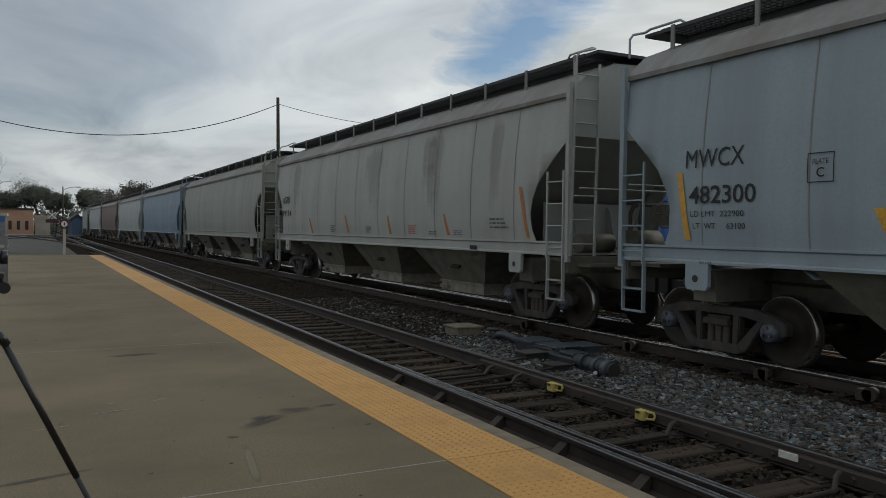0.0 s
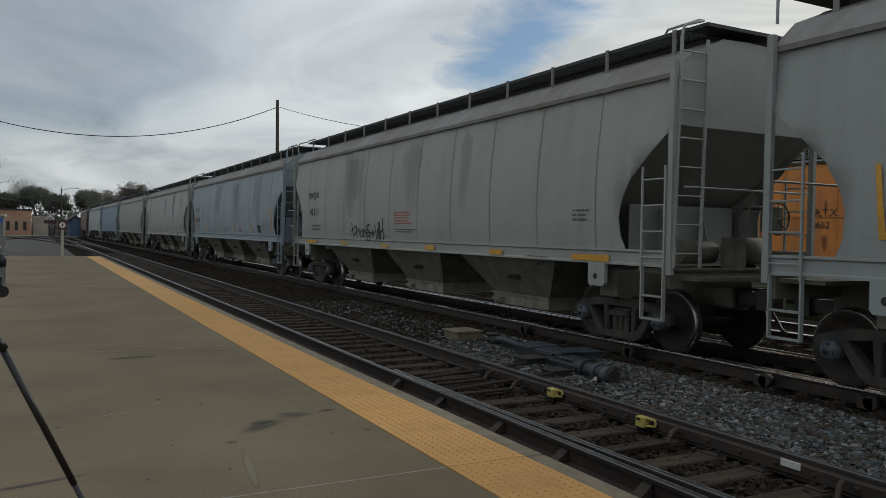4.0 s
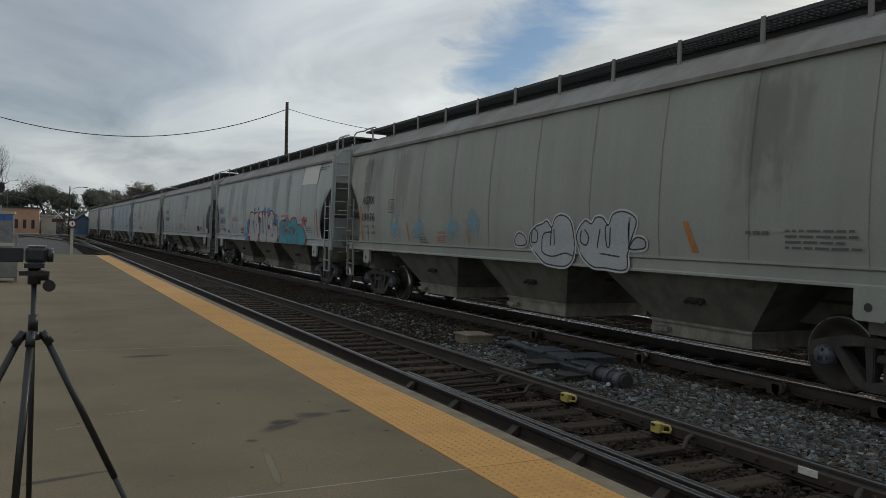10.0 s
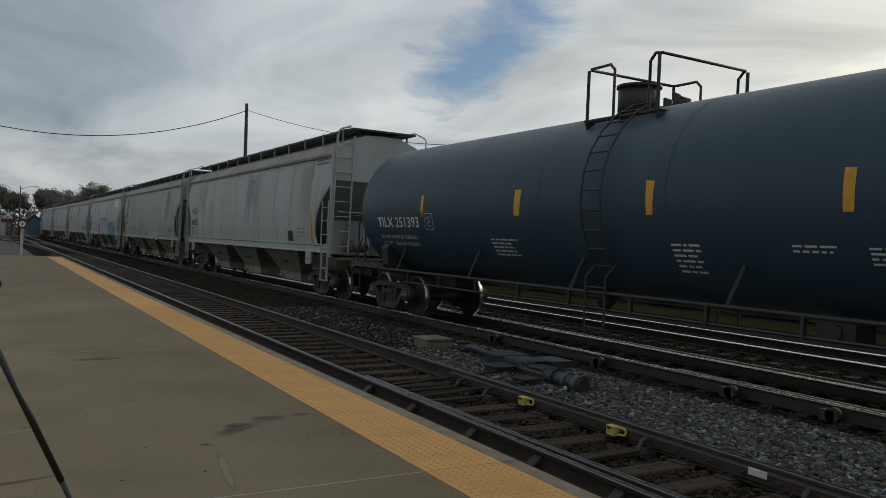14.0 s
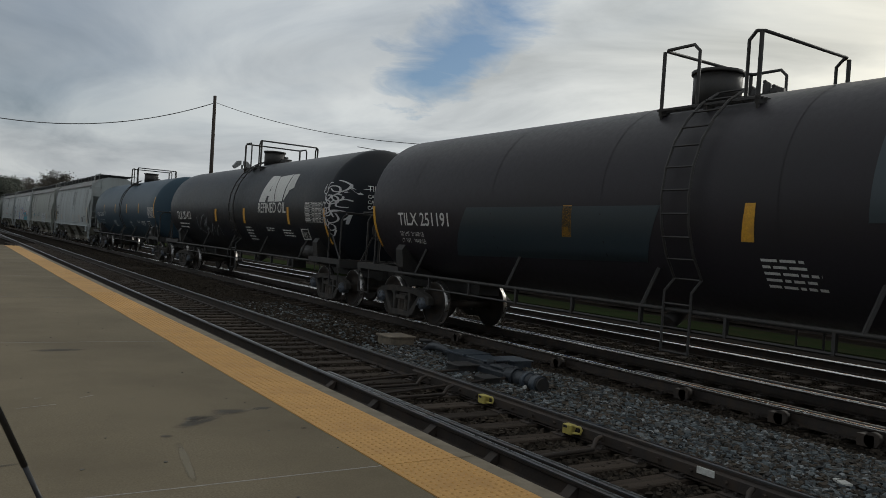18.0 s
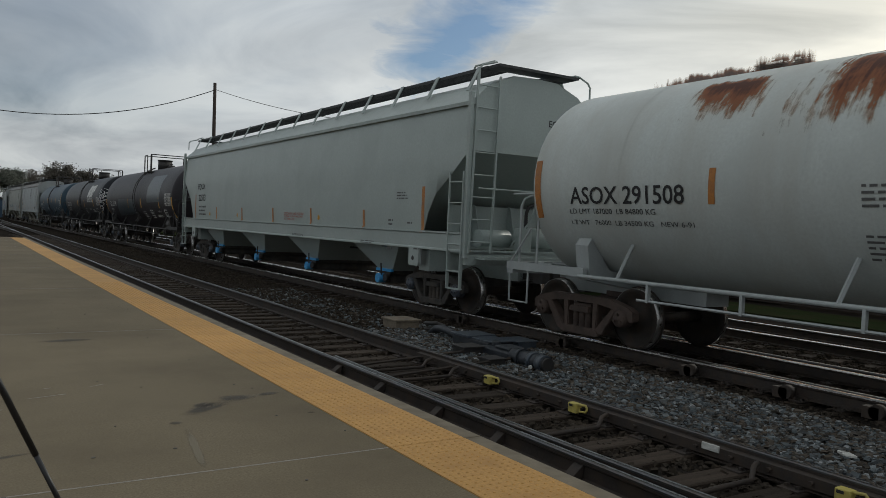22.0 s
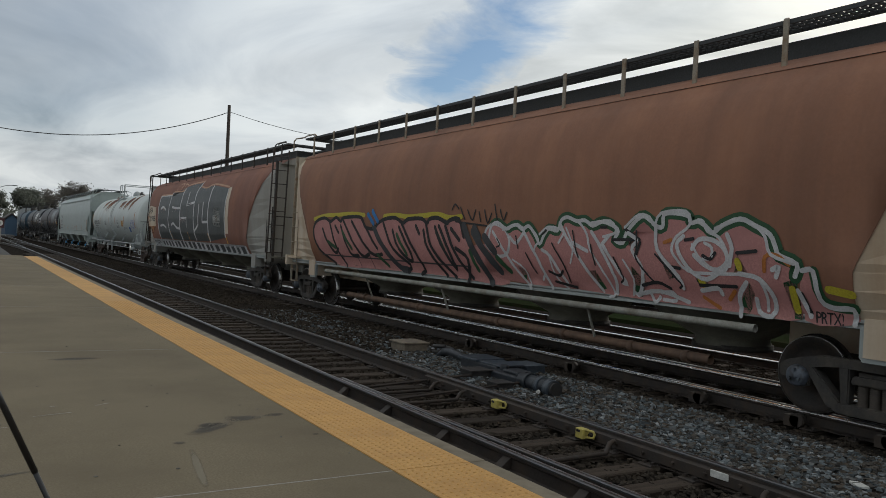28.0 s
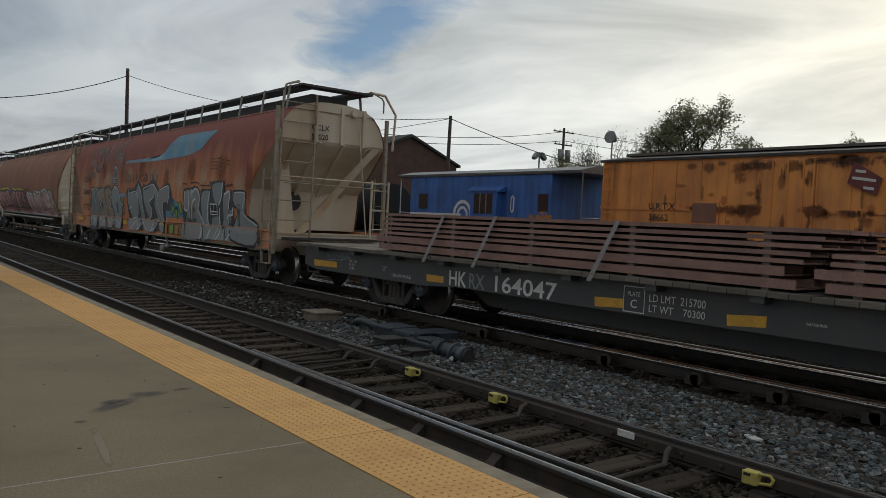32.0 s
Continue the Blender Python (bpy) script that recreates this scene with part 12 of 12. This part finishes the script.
def make_caboose(y0, y1):
    c = thing("caboose", "faded blue caboose with white stripe on the siding", "caboose", at=pose(SX, 0, RAIL_Z))
    b0, b1 = y0 + 1.5, y1 - 0.9
    bm = bmesh.new()
    box(bm, -1.45, 1.45, b0, b1, 1.05, 3.72)
    part("body", bm, "caboose_blue", c, bevel=0.03)
    bm = bmesh.new()
    prism(bm, [(-1.52, 3.70), (-1.55, 3.80), (-0.8, 3.98), (0, 4.04), (0.8, 3.98), (1.55, 3.80), (1.52, 3.70)], "y", y0, y1)
    part("roof", bm, "grey_metal", c)
    bm = bmesh.new()
    prism(bm, [(-1.45, 3.25), (-1.80, 3.08), (-1.80, 3.02), (-1.45, 3.02)], "y", 22.55, 24.55)
    box(bm, -1.76, -1.45, 22.75, 24.35, 1.95, 3.02)
    bay = part("bay_window", bm, "caboose_blue", c)
    bm = bmesh.new()
    box(bm, -1.775, -1.755, 23.0, 24.1, 2.15, 2.95)
    part("pane", bm, "pane_dark", bay)
    for k in (23.35, 23.72):
        bm = bmesh.new()
        box(bm, -1.79, -1.772, k - 0.03, k + 0.03, 2.15, 2.95)
        part("bar", bm, "grey_metal", bay)
    for y, lo, hi, w in ((b1 - 1.0, 2.3, 2.95, 0.3), (b0 + 0.4, 2.3, 2.95, 0.25)):
        bm = bmesh.new()
        box(bm, -1.47, -1.44, y - w, y + w, lo, hi)
        win = part("window", bm, "pane_dark", c)
    bm = bmesh.new()
    prism(bm, [(22.15, 2.2), (22.05, 2.3), (22.05, 2.8), (22.15, 2.9), (22.25, 2.8), (22.25, 2.3)], "x", -1.475, -1.452)
    part("white_ring", bm, "white_letter", c)
    bm = bmesh.new()
    prism(bm, [(22.15, 2.26), (22.11, 2.34), (22.11, 2.76), (22.15, 2.84), (22.19, 2.76), (22.19, 2.34)], "x", -1.482, -1.476)
    part("ring_centre", bm, "caboose_blue", c)
    for z in (1.86, 2.02):
        bm = bmesh.new()
        box(bm, -1.462, -1.45, 25.3, b1 - 0.05, z, z + 0.10)
        part("stripe", bm, "white_letter", c)
    for r0, r1 in ((0.62, 0.48), (0.36, 0.24)):
        bm = bmesh.new()
        arc = [(25.2 + r * math.cos(radians(a)), 2.08 + r * math.sin(radians(a))) for r, rng_ in ((r0, range(-30, 211, 20)), (r1, range(210, -31, -20))) for a in rng_]
        prism(bm, arc, "x", -1.463, -1.452)
        part("emblem", bm, "white_letter", c)
    for y0_, y1_ in ((y0, b0), (b1, y1)):
        bm = bmesh.new()
        box(bm, -1.45, 1.45, y0_, y1_, 1.0, 1.1)
        part("porch_floor", bm, "black_iron", c)
        bm = bmesh.new()
        ye = y0_ + 0.05 if y0_ == y0 else y1_ - 0.05
        for x in (-1.4, -0.5, 0.5, 1.4):
            rod(bm, (x, ye, 1.05), (x, ye, 3.75 if abs(x) > 1 else 2.1), 0.025, 6)
        for z in (1.6, 2.1):
            rod(bm, (-1.4, ye, z), (1.4, ye, z), 0.022, 6)
        part("porch_rail", bm, "white_letter" if y0_ != y0 else "grey_metal", c)
    for y in (y0 + 2.0, y1 - 2.0):
        add_truck(c, y)
    for z, w, y in ((2.1, 0.28, 20.6), (2.12, 0.2, 20.2), (2.3, 0.14, 20.5), (2.45, 0.1, 20.55), (2.1, 0.12, 21.1)):
        bm = bmesh.new()
        prism(bm, [(y - w, z - 0.06), (y - w * 0.6, z + 0.10), (y, z + 0.02), (y + w * 0.5, z + 0.12), (y + w, z - 0.03), (y + 0.1, z - 0.10)], "x", -1.458, -1.451)
        part("peeling_patch", bm, "reflector_old", c)
    return c


make_caboose(18.6, 29.9)
loco = thing("work_car", "dark tank-like work car with white handrails on the siding", "freight car", at=pose(SX, 0, RAIL_Z))
bm = bmesh.new()
rod(bm, (0, 32.5, 2.3), (0, 42, 2.3), 1.25, 20)
part("tank", bm, "tank_black", loco)
bm = bmesh.new()
box(bm, -1.4, 1.4, 31, 43, 0.9, 1.1)
part("deck", bm, "black_iron", loco)
bm = bmesh.new()
pipe(bm, [(-1.38, 31.2, 1.1), (-1.38, 31.2, 3.4), (-1.38, 32.4, 3.4), (-1.38, 32.4, 1.1)], 0.03)
pipe(bm, [(-1.38, 31.2, 2.1), (-1.38, 32.4, 2.1)], 0.025)
part("handrail", bm, "white_letter", loco)
for y in (33, 41):
    add_truck(loco, y)

# ---- platform end: sign post, lift cabinet, signals ----
post = thing("sign_post", "white post with a round warning sign at the platform end", "sign", at=pose(1.30, 45.2, 0))
M["sign_maroon"] = material("dark maroon sign", (0.06, 0.018, 0.02), 0.5)
bm = bmesh.new()
box(bm, -0.07, 0.07, -0.06, 0.06, -0.4, 1.40)
part("post", bm, "white_wall", post)
bm = bmesh.new()
box(bm, -0.21, 0.21, -0.09, -0.06, 1.38, 1.86)
part("board", bm, "sign_maroon", post)
bm = bmesh.new()
rod(bm, (0, -0.10, 1.62), (0, -0.092, 1.62), 0.15, 20)
disc = part("disc", bm, "white_letter", post)
bm = bmesh.new()
box(bm, -0.025, 0.025, -0.108, -0.101, 1.54, 1.70)
part("bar", bm, "black_letter", disc)
lift = thing("wheelchair_lift", "grey metal wheelchair lift parked on the platform", "platform lift", at=pose(-1.15, 23.4, 0))
bm = bmesh.new()
box(bm, -0.95, 0.45, -0.4, 0.4, 0.12, 0.62)
part("deck_box", bm, "grey_metal", lift, bevel=0.02)
for x in (-0.95, 0.45):
    for y in (-0.4, 0.4):
        bm = bmesh.new()
        box(bm, x - 0.03, x + 0.03, y - 0.03, y + 0.03, 0, 1.25)
        part("frame_post", bm, "grey_metal", lift)
bm = bmesh.new()
for z in (0.70, 0.95):
    for y in (-0.4, 0.4):
        box(bm, -0.95, 0.5, y - 0.02, y + 0.02, z, z + 0.06)
part("side_rail", bm, "white_wall", lift)
bm = bmesh.new()
box(bm, -0.65, 0.1, -0.425, -0.405, 0.50, 0.60)
part("label_plate", bm, "white_letter", lift)
hut = thing("equipment_hut", "grey metal equipment hut with a blue sign", "equipment hut", at=pose(-3.4, 60, -0.36))
bm = bmesh.new()
box(bm, -2.4, 1.6, -1.2, 1.6, 0, 2.5)
part("body", bm, "grey_metal", hut)
bm = bmesh.new()
box(bm, -2.5, 1.7, -1.3, 1.7, 2.5, 2.68)
part("roof", bm, "white_wall", hut)
bm = bmesh.new()
box(bm, 0.45, 1.55, -1.24, -1.2, 2.1, 2.4)
part("sign", bm, "caboose_blue", hut)


def make_signal(x, y, top, label):
    s = thing("signal_mast", label, "railway signal", at=pose(x, y, -0.4))
    bm = bmesh.new()
    rod(bm, (0, 0, 0), (0, 0, top), 0.09, 8)
    ladder(bm, (0.25, 0.2, 0), (0.25, 0.2, top), (0.35, 0, 0), 16)
    part("mast", bm, "grey_metal", s)
    for z in (top - 0.6, top - 1.9):
        bm = bmesh.new()
        prism(bm, [(0.35 * math.cos(a), z + 0.55 * math.sin(a)) for a in [k * math.pi / 6 for k in range(12)]], "y", -0.12, -0.06)
        head = part("signal_head", bm, "black_iron", s)
        for k in (-0.28, 0.05, 0.33):
            bm = bmesh.new()
            rod(bm, (0, -0.12, z + k), (0, -0.32, z + k), 0.12, 10)
            part("hood", bm, "black_iron", head)
    return s


make_signal(-3.9, 92, 6.2, "grey railway signal mast with black heads")
make_signal(2.9, 150, 6.4, "railway crossing signal mast with black heads")
xb = thing("crossbuck_signal", "level-crossing signal with a red light bar", "crossing signal", at=pose(2.4, 148, -0.3))
bm = bmesh.new()
rod(bm, (0, 0, 0), (0, 0, 4.5), 0.08, 8)
part("mast", bm, "grey_metal", xb)
bm = bmesh.new()
box(bm, -1.0, 1.0, -0.1, 0, 2.3, 2.9)
part("light_bar", bm, "sign_maroon", xb)
bm = bmesh.new()
for s in (-1, 1):
    prism(bm, [(-0.6, 3.6 - s * 0.45), (-0.5, 3.6 - s * 0.58), (0.6, 3.6 + s * 0.45), (0.5, 3.6 + s * 0.58)], "y", -0.15 - 0.02 * s, -0.12 - 0.02 * s)
part("crossbuck", bm, "white_letter", xb)
lamp = thing("street_lamp", "tall street lamp with a long arm by the crossing", "street lamp", at=pose(4.1, 150, -0.3))
bm = bmesh.new()
rod(bm, (0, 0, 0), (0, 0, 8.6), 0.13, 8, 0.09)
part("pole", bm, "pole_wood", lamp)
bm = bmesh.new()
pipe(bm, [(0, 0, 8.0), (1.2, 0, 8.5), (2.2, 0, 8.6)], 0.05)
part("arm", bm, "grey_metal", lamp)
bm = bmesh.new()
box(bm, 2.1, 2.8, -0.15, 0.15, 8.5, 8.65)
part("lamp_head", bm, "grey_metal", lamp)

motions()
